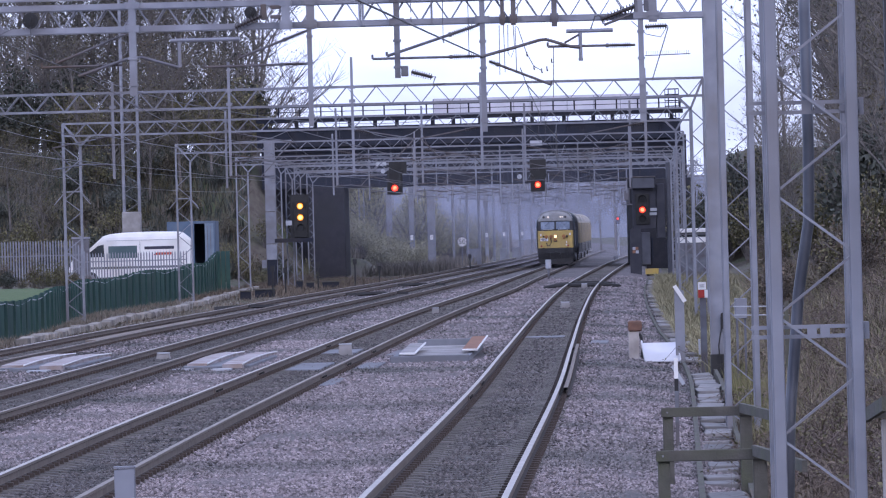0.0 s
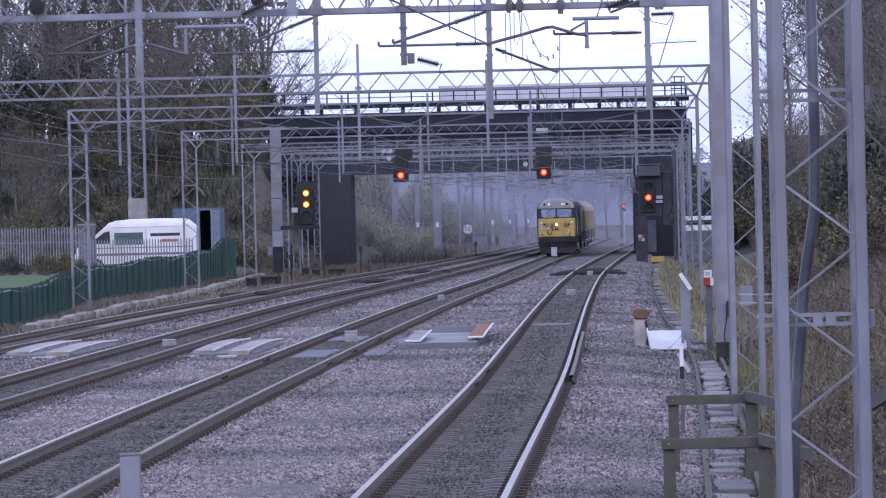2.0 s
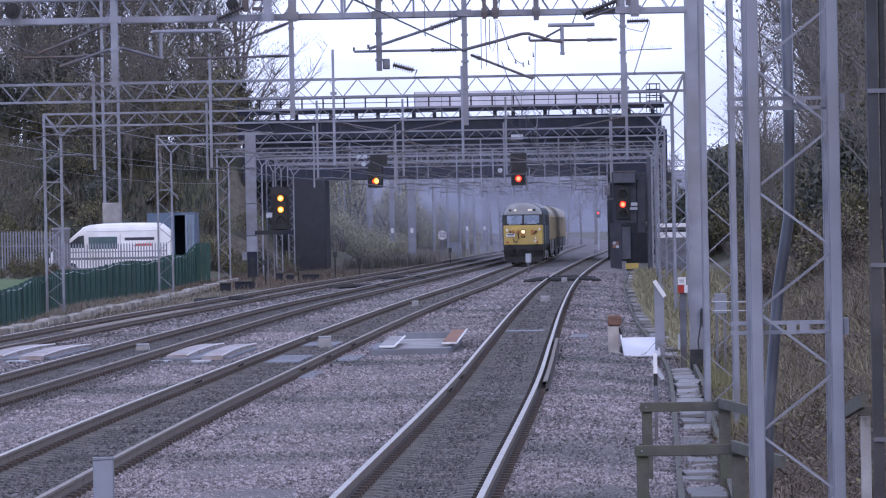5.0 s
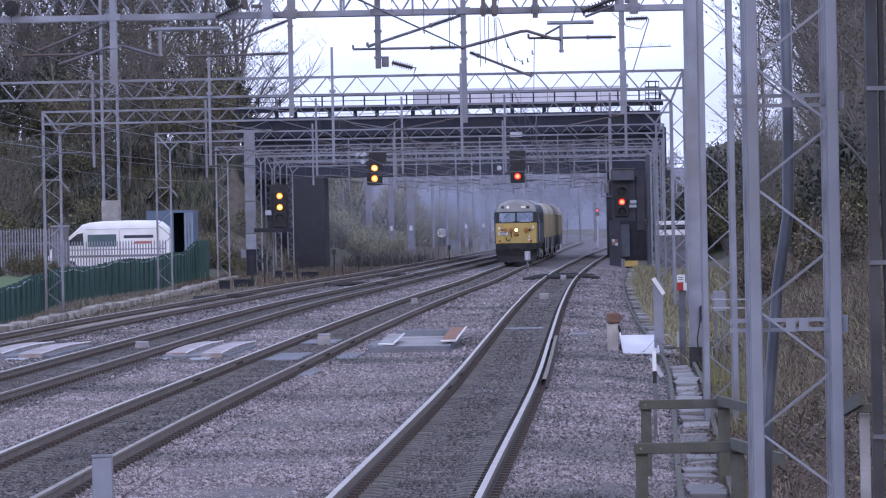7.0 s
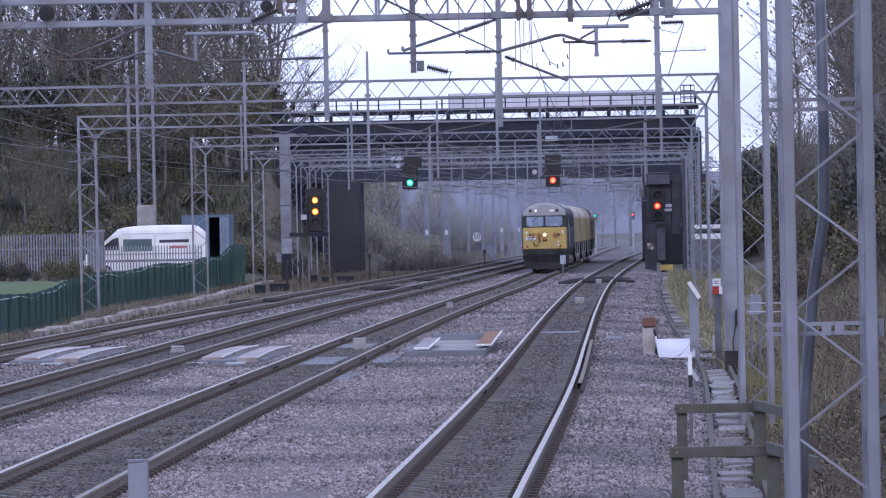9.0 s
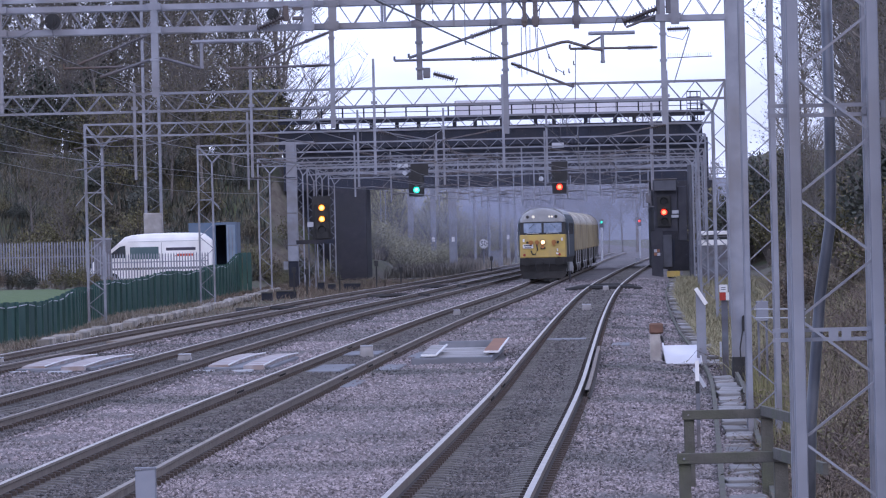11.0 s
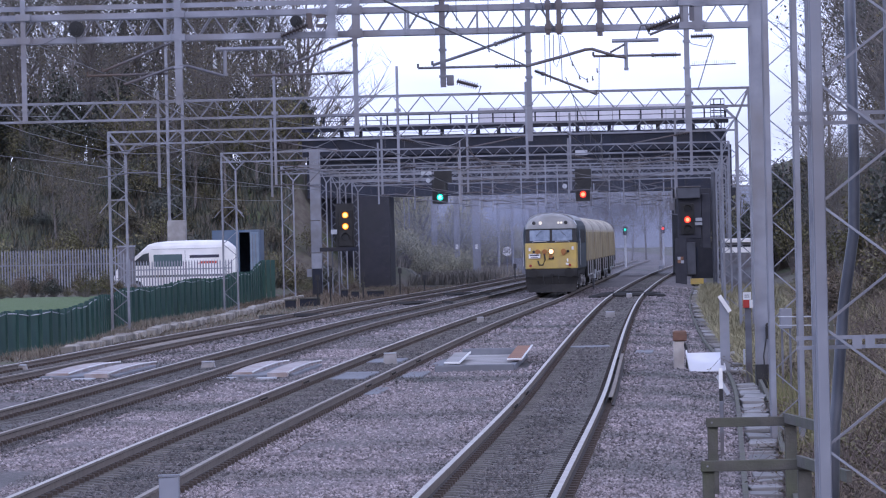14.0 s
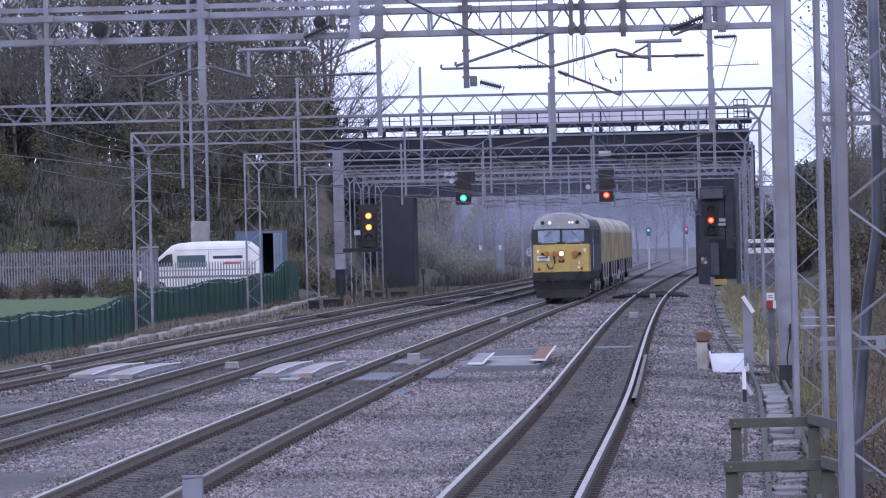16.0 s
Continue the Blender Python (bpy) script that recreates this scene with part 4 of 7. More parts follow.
        part("lens", Build().disc((0, -0.14, z), (0, 1, 0), 0.12, 0.06, 16), m, e)


signals()


# ---------------------------------------------------------------- things on and beside the tracks
PITWALL = mat("blue_grey_pit_wall", (0.19, 0.2, 0.23), (0.15, 0.16, 0.18), 2.0, 0.8, stain=(0.13, 0.13, 0.14))
BOARD = mat("bleached_boards", (0.43, 0.395, 0.405), (0.31, 0.28, 0.28), 2.0, 0.75, stain=(0.25, 0.19, 0.16), sscale=1.5)


def crossing_boards(x, d, w, label):
    """A long low cover over a cable pit: slab, slightly bowed boards and end strips."""
    e = thing("pit_cover", pose(x, d, 0, 0, 0, -1.7), label, "pit cover", "pit covers in the ballast")
    part("slab", Build().box(-w / 2, w / 2, -4.5, 5.5, -0.3, -0.13), PITWALL, e, bev=0.02)
    n = 8
    for c, y0, y1 in ((-0.3 * w, -4.0, 8.0), (0.27 * w, -5.0, 7.0)):
        prof = [(y0 + (y1 - y0) * i / n, -0.12 + 0.08 * math.sin(math.pi * (0.15 + 0.7 * i / n))) for i in range(n + 1)]
        rings = [[(c - w * 0.15, y, z - 0.1), (c + w * 0.15, y, z - 0.1), (c + w * 0.15, y, z), (c - w * 0.15, y, z)] for y, z in prof]
        bd = part("board", Build().loft(rings), BOARD, e, "bleached board with pale worn edge")
        part("edge_strip", Build().tube([(c + w * 0.155, y, z + 0.0) for y, z in prof], 0.02, 5), WHITE, bd)
    part("end_strip", Build().box(-w * 0.62, -w * 0.3, -5.6, -5.0, -0.2, -0.16), PLATE, e)
    part("end_strip", Build().box(w * 0.02, w * 0.3, -6.2, -5.6, -0.2, -0.16), PLATE, e)
    return e


crossing_boards(-5.45, 130, 1.5, "bleached timber boards over a concrete cable pit between tracks")
crossing_boards(-9.75, 133, 1.75, "weathered pale boards over a wide concrete cable pit")


def open_pit():
    e = thing("cable_pit", pose(-0.8, 127, 0, 0, 0, -1.5), "open concrete cable pit with lids leaned at both sides", "cable pit")
    part("front_wall", Build().box(-0.92, 0.86, -0.15, 0.0, -0.45, -0.05), PITWALL, e, bev=0.015)
    part("back_wall", Build().box(-0.75, 0.8, 13.0, 13.15, -0.45, 0.06), PITWALL, e, bev=0.015)
    part("floor_slab", Build().box(-0.8, 0.75, 0.0, 13.0, -0.4, -0.1), CONC, e)
    part("side_wall", Build().box(-0.92, -0.8, 0.0, 13.0, -0.45, -0.08), PITWALL, e)
    part("side_wall", Build().box(0.75, 0.86, 0.0, 13.0, -0.45, -0.08), PITWALL, e)
    for x, y0, y1, z0, z1, m, lab in ((0.62, 3.0, 13.0, -0.04, 0.06, RUST, "rust-brown timber lid"), (-0.75, 1.0, 8.0, -0.05, 0.02, CONC, "pale concrete lid")):
        w = 0.34
        ld = part("lid", Build().extrude([(x, y0, z0), (x + w, y0, z0), (x + w, y1, z1), (x, y1, z1)], [(x, y0, z0 + 0.05), (x + w, y0, z0 + 0.05), (x + w, y1, z1 + 0.05), (x, y1, z1 + 0.05)]), m, e, lab)
        part("lid_edge", Build().tube([(x, y0 - 0.05, z0 + 0.03), (x + w, y0 - 0.05, z0 + 0.03), (x + w + 0.02, y1, z1 + 0.05)], 0.025, 5), WHITE, ld)


open_pit()


def track_box(x, d, w, h, label="small pale concrete box fixed between the rails"):
    e = thing("track_equipment_box", pose(x, d, -0.2), label, "equipment box", "boxes between the rails")
    part("casing", Build().extrude([(-w / 2, -0.2, 0), (w / 2, -0.2, 0), (w / 2, 0.3, 0), (-w / 2, 0.3, 0)], [(-w * 0.42, -0.14, h), (w * 0.42, -0.14, h), (w * 0.42, 0.24, h), (-w * 0.42, 0.24, h)]), CONC, e, bev=0.015)
    part("lid", Build().box(-w * 0.44, w * 0.44, -0.16, 0.26, h, h + 0.025), PLATE, e)


for x, d, w, h in ((-2.92, 136, 0.34, 0.26), (-1.07, 200, 0.27, 0.2), (3.62, 205, 0.36, 0.22), (5.72, 271, 0.3, 0.2), (-7.36, 137, 0.34, 0.14), (-12.04, 138, 0.42, 0.14)):
    track_box(x, d, w, h)

e = thing("rail_crossing_duct", pose(5.55, 273, 0, 0, 0, -2), "black rubber cable duct laid across the track", "cable duct")
part("duct", Build().tube([(-1.7, 0.5, -0.2), (-1.2, 0, -0.1), (-0.6, 0, -0.08), (0.6, 0, -0.08), (1.2, 0, -0.1), (1.9, 0.6, -0.2)], 0.13, 8), BLACK, e)
part("duct", Build().tube([(-1.5, 14, -0.2), (-0.6, 14, -0.1), (0.6, 14, -0.1), (1.6, 14, -0.2)], 0.09, 8), BLACK, e)
for x, d in ((-4.2, 262), (-8.6, 225), (-2.6, 300)):
    b = Build().tube([(x - 1.4, d, -0.16), (x, d, -0.1), (x + 1.5, d + 1, -0.16)], 0.12, 6)
    tagged(part("cable_duct", b, BLACK), "black cable duct lying across the sleepers", "cable duct")

# fishplates on the near rails
for ln, off, ds in ((LINE_A, -0.7525, (96, 104)), (LINE_A, 0.7525, (118, 132)), (LINE_B, -0.7525, (104, 116, 142)), (LINE_B, 0.7525, (112, 122, 134))):
    for d in ds:
        x = ln(d) + off
        a = math.degrees(math.atan2(ln(d + 1) - ln(d - 1), 2))
        e = thing("rail_joint", pose(x, d, 0, 0, 0, -a), "rusty bolted fishplate joint on the rail", "rail joint", "rail joints")
        part("fishplate", Build().box(0.012, 0.034, -0.9, 0.9, -0.12, -0.05).box(-0.034, -0.012, -0.9, 0.9, -0.12, -0.05), RAIL_SIDE, e)
        for i in range(6):
            for x in (-0.04, 0.04):
                part("bolt", Build().disc((x, -0.75 + 0.3 * i, -0.085), (1, 0, 0), 0.022, 0.03, 6), BLACK, e)

# flat slabs in the ballast round the cable box
for x, d, w, L in ((-2.85, 108, 0.5, 5), (-3.55, 121, 0.75, 6), (-2.2, 121, 0.45, 5), (-3.2, 137, 1.0, 4), (-1.7, 133, 0.4, 5), (2.05, 150, 1.1, 1.6), (3.3, 141, 0.45, 3)):
    e = thing("concrete_slab", pose(x, d, -0.17, 0, 0, -2), "flat grey concrete slab bedded in the ballast", "slab", "slabs in the ballast")
    part("slab", Build().box(-w / 2, w / 2, 0, L, -0.1, 0.02), PITWALL, e, bev=0.015)

# plank walkway beside the outer track
e = thing("plank_walkway", pose(0, 0, 0), "bleached brown planks laid along the outer rail", "walkway")
for i in range(9):
    d = 156 + 4.2 * i
    x = LINE_D(d) + 0.35
    a = math.degrees(math.atan2(LINE_D(d + 2) - LINE_D(d - 2), 4))
    part("plank", Build().box(-0.17, 0.17, 0, 4.1, -0.09, -0.03), mat("brown_planks", (0.24, 0.2, 0.165), (0.17, 0.14, 0.115), 3.0, 0.85, stain=(0.12, 0.1, 0.085), sscale=1.2), e, m=pose(x, d, 0, 0, 0, -a))

# short grey post by the near tracks
e = thing("marker_post", pose(-3.36, 55, 0), "short grey steel post with a sloped cap between tracks", "post")
part("shaft", Build().extrude([(-0.1, -0.06, -0.4), (0.1, -0.06, -0.4), (0.1, 0.06, -0.4), (-0.1, 0.06, -0.4)], [(-0.1, -0.06, 0.5), (0.1, -0.06, 0.52), (0.1, 0.06, 0.52), (-0.1, 0.06, 0.5)]), GALV, e, bev=0.008)
part("cap", Build().box(-0.105, 0.105, -0.065, 0.065, 0.515, 0.535), GALV, e)

# lineside marker with a white head
e = thing("marker_post", pose(4.72, 318, 0), "thin dark post with a pale round head in the ballast", "post")
part("shaft", Build().tube([(0, 0, -0.3), (0, 0, 0.55)], 0.06, 8), GALV_DARK, e)
part("head", Build().tube([(0, 0, 0.45), (0, 0, 0.95)], 0.17, 10), PLATE, e, "pale grey head")
for x, d, h in ((-8.3, 320, 1.1), (-6.4, 330, 1.2), (-10.2, 300, 1.1), (-5.2, 345, 0.7), (-10.0, 315, 0.9), (0.4, 400, 1.0)):
    e = thing("marker_post", pose(x, d, 0), "thin dark lineside post with a small box", "post", "lineside posts")
    part("shaft", Build().tube([(0, 0, -0.5), (0, 0, h)], 0.045, 8), BLACK, e)
    part("box", Build().box(-0.11, 0.11, -0.08, 0.08, h - 0.3, h), BLACK, e)


# ---------------------------------------------------------------- right-hand verge
TROUGH = spline([(40, 2.05), (62, 2.84), (86.6, 3.77), (112, 4.7), (173, 6.1), (265, 8.7), (340, 11.4)])


KERB = spline([(180, -14.1), (194, -14.08), (206, -13.9), (219, -13.87), (241, -13.35), (259, -13.04), (292, -12.95), (345, -12.7)])


def trough():
    e = thing("cable_trough", pose(0, 0, 0), "concrete cable trough with pale uneven lids in the grass", "cable trough", kind="structure")
    rn = random.Random(7)
    lid = Build().box(-0.2, 0.2, 0.03, 0.9, 0, 0.07)
    me = bevel(lid.mesh("lid", [mat("pale_trough_lid", (0.19, 0.185, 0.185), (0.13, 0.125, 0.125), 3.0, 0.6, stain=(0.08, 0.078, 0.07), sscale=2.0, rnd=0.5)]), 0.012)
    rail = Build()
    d = 48.0
    while d < 330:
        x, a = TROUGH(d), math.degrees(math.atan2(TROUGH(d + 1) - TROUGH(d - 1), 2))
        z = -0.41 + rn.uniform(-0.03, 0.05)
        if rn.random() > (0.25 if d < 115 else 0.55):
            part("lid", me, None, e, m=pose(x + rn.uniform(-0.04, 0.04), d, z, rn.uniform(-2.5, 2.5), rn.uniform(-4, 4), -a + rn.uniform(-5, 5)))
        d += 1.0
        rail.bar((x - 0.29, d - 1, -0.36), (TROUGH(d) - 0.29, d, -0.36), 0.07, 0.14)
        rail.bar((x + 0.29, d - 1, -0.36), (TROUGH(d) + 0.29, d, -0.36), 0.07, 0.14)
    part("trough_wall", rail, TIMBER, e)
    e = thing("cable_trough", pose(0, 0, 0), "broken pale concrete trough along the earth verge", "cable trough", kind="structure")
    kerb = bevel(Build().box(-0.2, 0.2, 0.02, 0.98, 0, 0.26).mesh("lid", [mat("dirty_kerb", (0.3, 0.28, 0.25), (0.2, 0.185, 0.165), 2.5, 0.9, rnd=0.4)]), 0.03)
    for i in range(160):
        d = 180 + i
        x = KERB(d) + 0.12 * math.sin(d * 0.3)
        if 211 < d < 216 or 304 < d < 307:
            continue
        part("lid", kerb, None, e, m=pose(x, d, -0.66 + rn.uniform(0, 0.07), rn.uniform(-2, 2), rn.uniform(-6, 6), rn.uniform(-3, 3)))


trough()

e = thing("cable_cabinet", pose(3.78, 127.5, 0), "small pale concrete cabinet with a rust-brown cap by the rail", "cabinet")
part("body", Build().box(-0.12, 0.11, -0.15, 0.15, -0.35, 0.36), mat("pale_cabinet_concrete", (0.5, 0.46, 0.43), (0.42, 0.39, 0.36), 3.0, 0.85, stain=(0.3, 0.27, 0.25), sscale=2.0), e, bev=0.01)
part("cap", Build().box(-0.13, 0.18, -0.2, 0.2, 0.36, 0.6), mat("rusted_cap", (0.2, 0.11, 0.075), (0.14, 0.08, 0.06), 6.0, 0.9, stain=(0.28, 0.2, 0.15), sscale=3.0), e, "rust-brown metal cap", bev=0.03)
part("foot", Build().box(-0.16, 0.22, -0.3, 0.2, -0.42, -0.28), CONC, e, bev=0.02)
part("cable", Build().tube([(0.13, -0.1, 0.3), (0.2, -0.15, 0.05), (0.16, -0.15, -0.2), (0.28, -0.15, -0.38)], 0.03, 6), BLACK, e)

ALU = mat("bright_sheet_metal", (0.72, 0.72, 0.76), (0.6, 0.6, 0.64), 1.0, 0.4, 0.3, stain=(0.5, 0.5, 0.52))
e = thing("cable_tray", pose(4.35, 126, 0), "bent bright sheet metal cable tray beside the trough", "cable tray")
b = Build().extrude([(-0.37, -0.3, -0.3), (0.4, -0.3, -0.3), (0.36, 0.6, 0.08), (-0.42, 0.6, 0.08)], [(-0.37, -0.3, -0.28), (0.4, -0.3, -0.28), (0.36, 0.6, 0.11), (-0.42, 0.6, 0.11)])
part("sheet", b, ALU, e)
part("lip", Build().bar((0.4, -0.35, -0.3), (0.36, 0.6, 0.14), 0.03, 0.08), ALU, e)
part("lip", Build().bar((-0.38, -0.32, -0.3), (-0.43, 0.6, 0.14), 0.03, 0.08), ALU, e)

e = thing("cable_post", pose(4.76, 126, 0), "flat grey cabinet post with a slanted white top", "post")
part("panel", Build().extrude([(-0.1, -0.05, -0.35), (0.11, -0.05, -0.35), (0.11, 0.05, -0.35), (-0.1, 0.05, -0.35)], [(-0.1, -0.05, 1.36), (0.11, -0.05, 1.26), (0.11, 0.05, 1.26), (-0.1, 0.05, 1.36)]), GALV, e)
part("slanted_top", Build().bar((-0.1, -0.07, 1.38), (0.13, -0.07, 1.02), 0.05, 0.09), WHITE, e, "white slanted top plate")

e = thing("warning_post", pose(5.0, 119, 0), "grey post with a red and white marker board", "post")
part("shaft", Build().box(-0.065, 0.065, -0.05, 0.05, -0.4, 1.5), GALV_DARK, e)
part("white_board", Build().box(-0.1, 0.07, -0.09, -0.055, 1.36, 1.52), WHITE, e, "white plate with unreadable marks")
part("red_board", Build().box(-0.1, 0.03, -0.09, -0.055, 1.19, 1.355), mat("red_plate", (0.42, 0.035, 0.02), (0.36, 0.03, 0.02), 2, 0.5), e)
part("side_board", Build().box(0.032, 0.1, -0.085, -0.055, 1.19, 1.355), WHITE, e)
for z in (1.41, 1.45):
    part("mark_bar", Build().box(-0.07, 0.03, -0.095, -0.091, z, z + 0.015), GALV_DARK, e)
part("side_marker", Build().box(-0.12, -0.08, -0.1, -0.02, 0.0, 0.32), PLATE, e)

e = thing("marker_post", pose(2.88, 78, 0), "thin black and white post beside the cable route", "post")
part("shaft", Build().box(-0.025, 0.025, -0.025, 0.025, -0.4, 0.45), GALV_DARK, e)
part("black_band", Build().box(-0.026, 0.026, -0.026, 0.026, 0.45, 0.62), BLACK, e)
part("white_band", Build().box(-0.026, 0.026, -0.026, 0.026, 0.62, 0.9), WHITE, e)
e = thing("leaning_board", pose(3.42, 92, 0), "narrow pale board leaning over the trough", "board")
part("plank", Build().bar((-0.08, 0, 0.45), (0.1, 0, 0.14), 0.03, 0.06), PLATE, e)
part("stay", Build().bar((0.0, 0.02, 0.3), (0.0, 0.02, -0.4), 0.04), GALV_DARK, e)


def timber_frame(x0, x1, d, ztop, label, ret):
    e = thing("timber_rail_fence", pose(0, d, 0), label, "fence", "timber fences at the platform end")
    part("post", Build().box(x0, x0 + 0.12, 0.0, 0.12, -1.2, ztop - 0.02), TIMBER, e, bev=0.008)
    part("post", Build().box(x1 - 0.16, x1 - 0.02, 0.0, 0.12, -1.2, ztop - 0.02), TIMBER, e, bev=0.008)
    part("rail", Build().box(x0 - 0.02, x1 + 0.05, -0.05, -0.003, ztop - 0.11, ztop), TIMBER, e, bev=0.006)
    b = Build().bar((x1 - 0.15, 0, ztop - 0.02), (x1 + 0.12, -4.0, ztop - 0.02), 0.05, 0.11)
    part("return_rail", b, TIMBER, e)
    for x in (x0 + 0.05, x1 - 0.1):
        part("bolt", Build().disc((x, -0.055, ztop - 0.055), (0, 1, 0), 0.012, 0.02, 6), GALV, e)


timber_frame(2.27, 3.33, 66, 0.61, "mossy timber post-and-rail fence across the cable route", 1)
timber_frame(1.90, 3.02, 57, 0.47, "lower mossy timber rail fence with square posts", 1)
e = thing("timber_rail_fence", pose(4.05, 57, 0), "short pale timber rail by the scrub slope", "fence", "timber fences at the platform end")
part("rail", Build().bar((0.0, -2, 0.95), (0.1, 2, 0.7), 0.05, 0.14), TIMBER, e)
part("rail", Build().bar((0.05, 0, 0.78), (0.6, 0, 0.8), 0.05, 0.08), TIMBER, e)
part("post", Build().box(0.12, 0.22, 0.05, 0.15, -0.8, 0.72), CONC, e)

e = thing("relay_cabinet", pose(5.45, 112, 0), "grey lineside relay cabinet in long grass", "cabinet")
part("body", Build().box(-0.12, 0.12, -0.1, 0.1, 0.85, 1.25), GALV, e, bev=0.01)
for x in (-0.08, 0.08):
    part("leg", Build().box(x - 0.02, x + 0.02, -0.05, 0.05, -0.4, 0.85), GALV_DARK, e)
e = thing("wire_fence", pose(0, 110, 0), "low pale two-strand fence in long grass", "fence")
for z in (0.95, 1.12):
    part("strand", Build().tube([(5.2, 0, z), (6.3, 0, z - 0.02)], 0.012, 5), PLATE, e)
part("post", Build().box(6.2, 6.28, -0.04, 0.04, -0.4, 1.2), TIMBER, e)

e = thing("site_cabin", pose(13.6, 332, 0), "low white site cabin beside the line", "cabin")
part("base", Build().box(-1.0, 1.15, 0, 2.5, -0.4, 1.64), GALV_DARK, e)
part("wall", Build().box(-1.02, 1.17, -0.02, 2.5, 1.64, 1.96), WHITE, e, bev=0.02)
part("window_band", Build().box(-0.9, 1.05, -0.02, -0.003, 2.0, 2.1), GLASS, e)
part("roof", Build().box(-1.05, 1.2, -0.15, 2.6, 2.24, 2.48), WHITE, e, bev=0.03)
part("fascia", Build().box(-1.0, 1.15, 0.0, 2.5, 1.98, 2.24), GALV_DARK, e)


# ---------------------------------------------------------------- left-hand yard
def green_fence():
    e = thing("palisade_fence", pose(0, 0, 0), "dark green steel palisade fence with an uneven top", "fence", kind="structure")
    rn = random.Random(3)
    n = 64
    strand = []
    for i in range(n):
        d = 160 + 2.75 * i
        x = FENCE(d) + 0.05 * math.sin(d * 0.3)
        turn = -math.degrees(math.atan2(FENCE(d + 2.75) - FENCE(d), 2.75))
        zt = FENCE_TOP(d) + 0.07 * math.sin(d * 0.21)
        b = Build()
        for j in range(10):
            y = j * 0.29
            o = 0.04 if j % 2 else -0.02
            hz = zt + rn.uniform(-0.04, 0.04)
            b.extrude([(o - 0.015, y, zt - 2.4), (o + 0.015, y, zt - 2.4), (o + 0.06, y + 0.27, zt - 2.4), (o + 0.03, y + 0.27, zt - 2.4)],
                      [(o - 0.015, y, hz), (o + 0.015, y, hz), (o + 0.06, y + 0.27, hz), (o + 0.03, y + 0.27, hz)])
        part("fence_panel", b, FENCE_GREEN, e, m=pose(x, d, 0, 0, 0, turn))
        part("fence_post", Build().box(-0.06, 0.06, -0.05, 0.05, zt - 2.4, zt + 0.05), FENCE_GREEN, e, m=pose(x + 0.1, d, 0))
        strand.append((x + 0.09, d, zt - 0.1 + 0.06 * math.sin(i * 1.7)))
    part("strand", Build().tube(strand, 0.018, 4), PLATE, e, "pale wire strand along the fence")
    # closing return towards the yard
    b = Build()
    for j in range(3):
        b.box(-14.75 + 0.28 * j, -14.51 + 0.28 * j, 336.2, 336.25, -0.6, 1.85)
    part("fence_panel", b, FENCE_GREEN, e)


green_fence()


def grey_palisade():
    e = thing("palisade_fence", pose(0, 309, 0), "galvanised grey palisade fence in front of the parked van", "fence", kind="structure")
    pale = Build().extrude([(-0.035, 0, 0), (0.035, 0, 0), (0.035, 0.02, 0), (-0.035, 0.02, 0)], [(-0.035, 0, 2.2), (0.035, 0, 2.2), (0.035, 0.02, 2.2), (-0.035, 0.02, 2.2)])
    pale.add([(-0.035, 0, 2.2), (0.035, 0, 2.2), (0.035, 0.02, 2.2), (-0.035, 0.02, 2.2), (0, 0.01, 2.32)], [(0, 1, 4), (1, 2, 4), (2, 3, 4), (3, 0, 4)])
    me = pale.mesh("pale", [GALV])
    for i in range(103):
        x = -31.0 + 0.155 * i
        top = 2.78 - 0.75 * smooth(-21.5, -20.5, x)
        part("pale", me, None, e, m=pose(x, 0, top - 2.32))
    for z in (0.45, 1.9):
        part("rail", Build().box(-31.0, -21.0, 0.025, 0.065, z, z + 0.06), GALV, e)
        part("rail", Build().box(-21.0, -15.2, 0.025, 0.065, z - 0.4, z - 0.34), GALV, e)


grey_palisade()


REDPLATE = mat("red_plate", (0.42, 0.035, 0.02), (0.36, 0.03, 0.02), 2, 0.5)


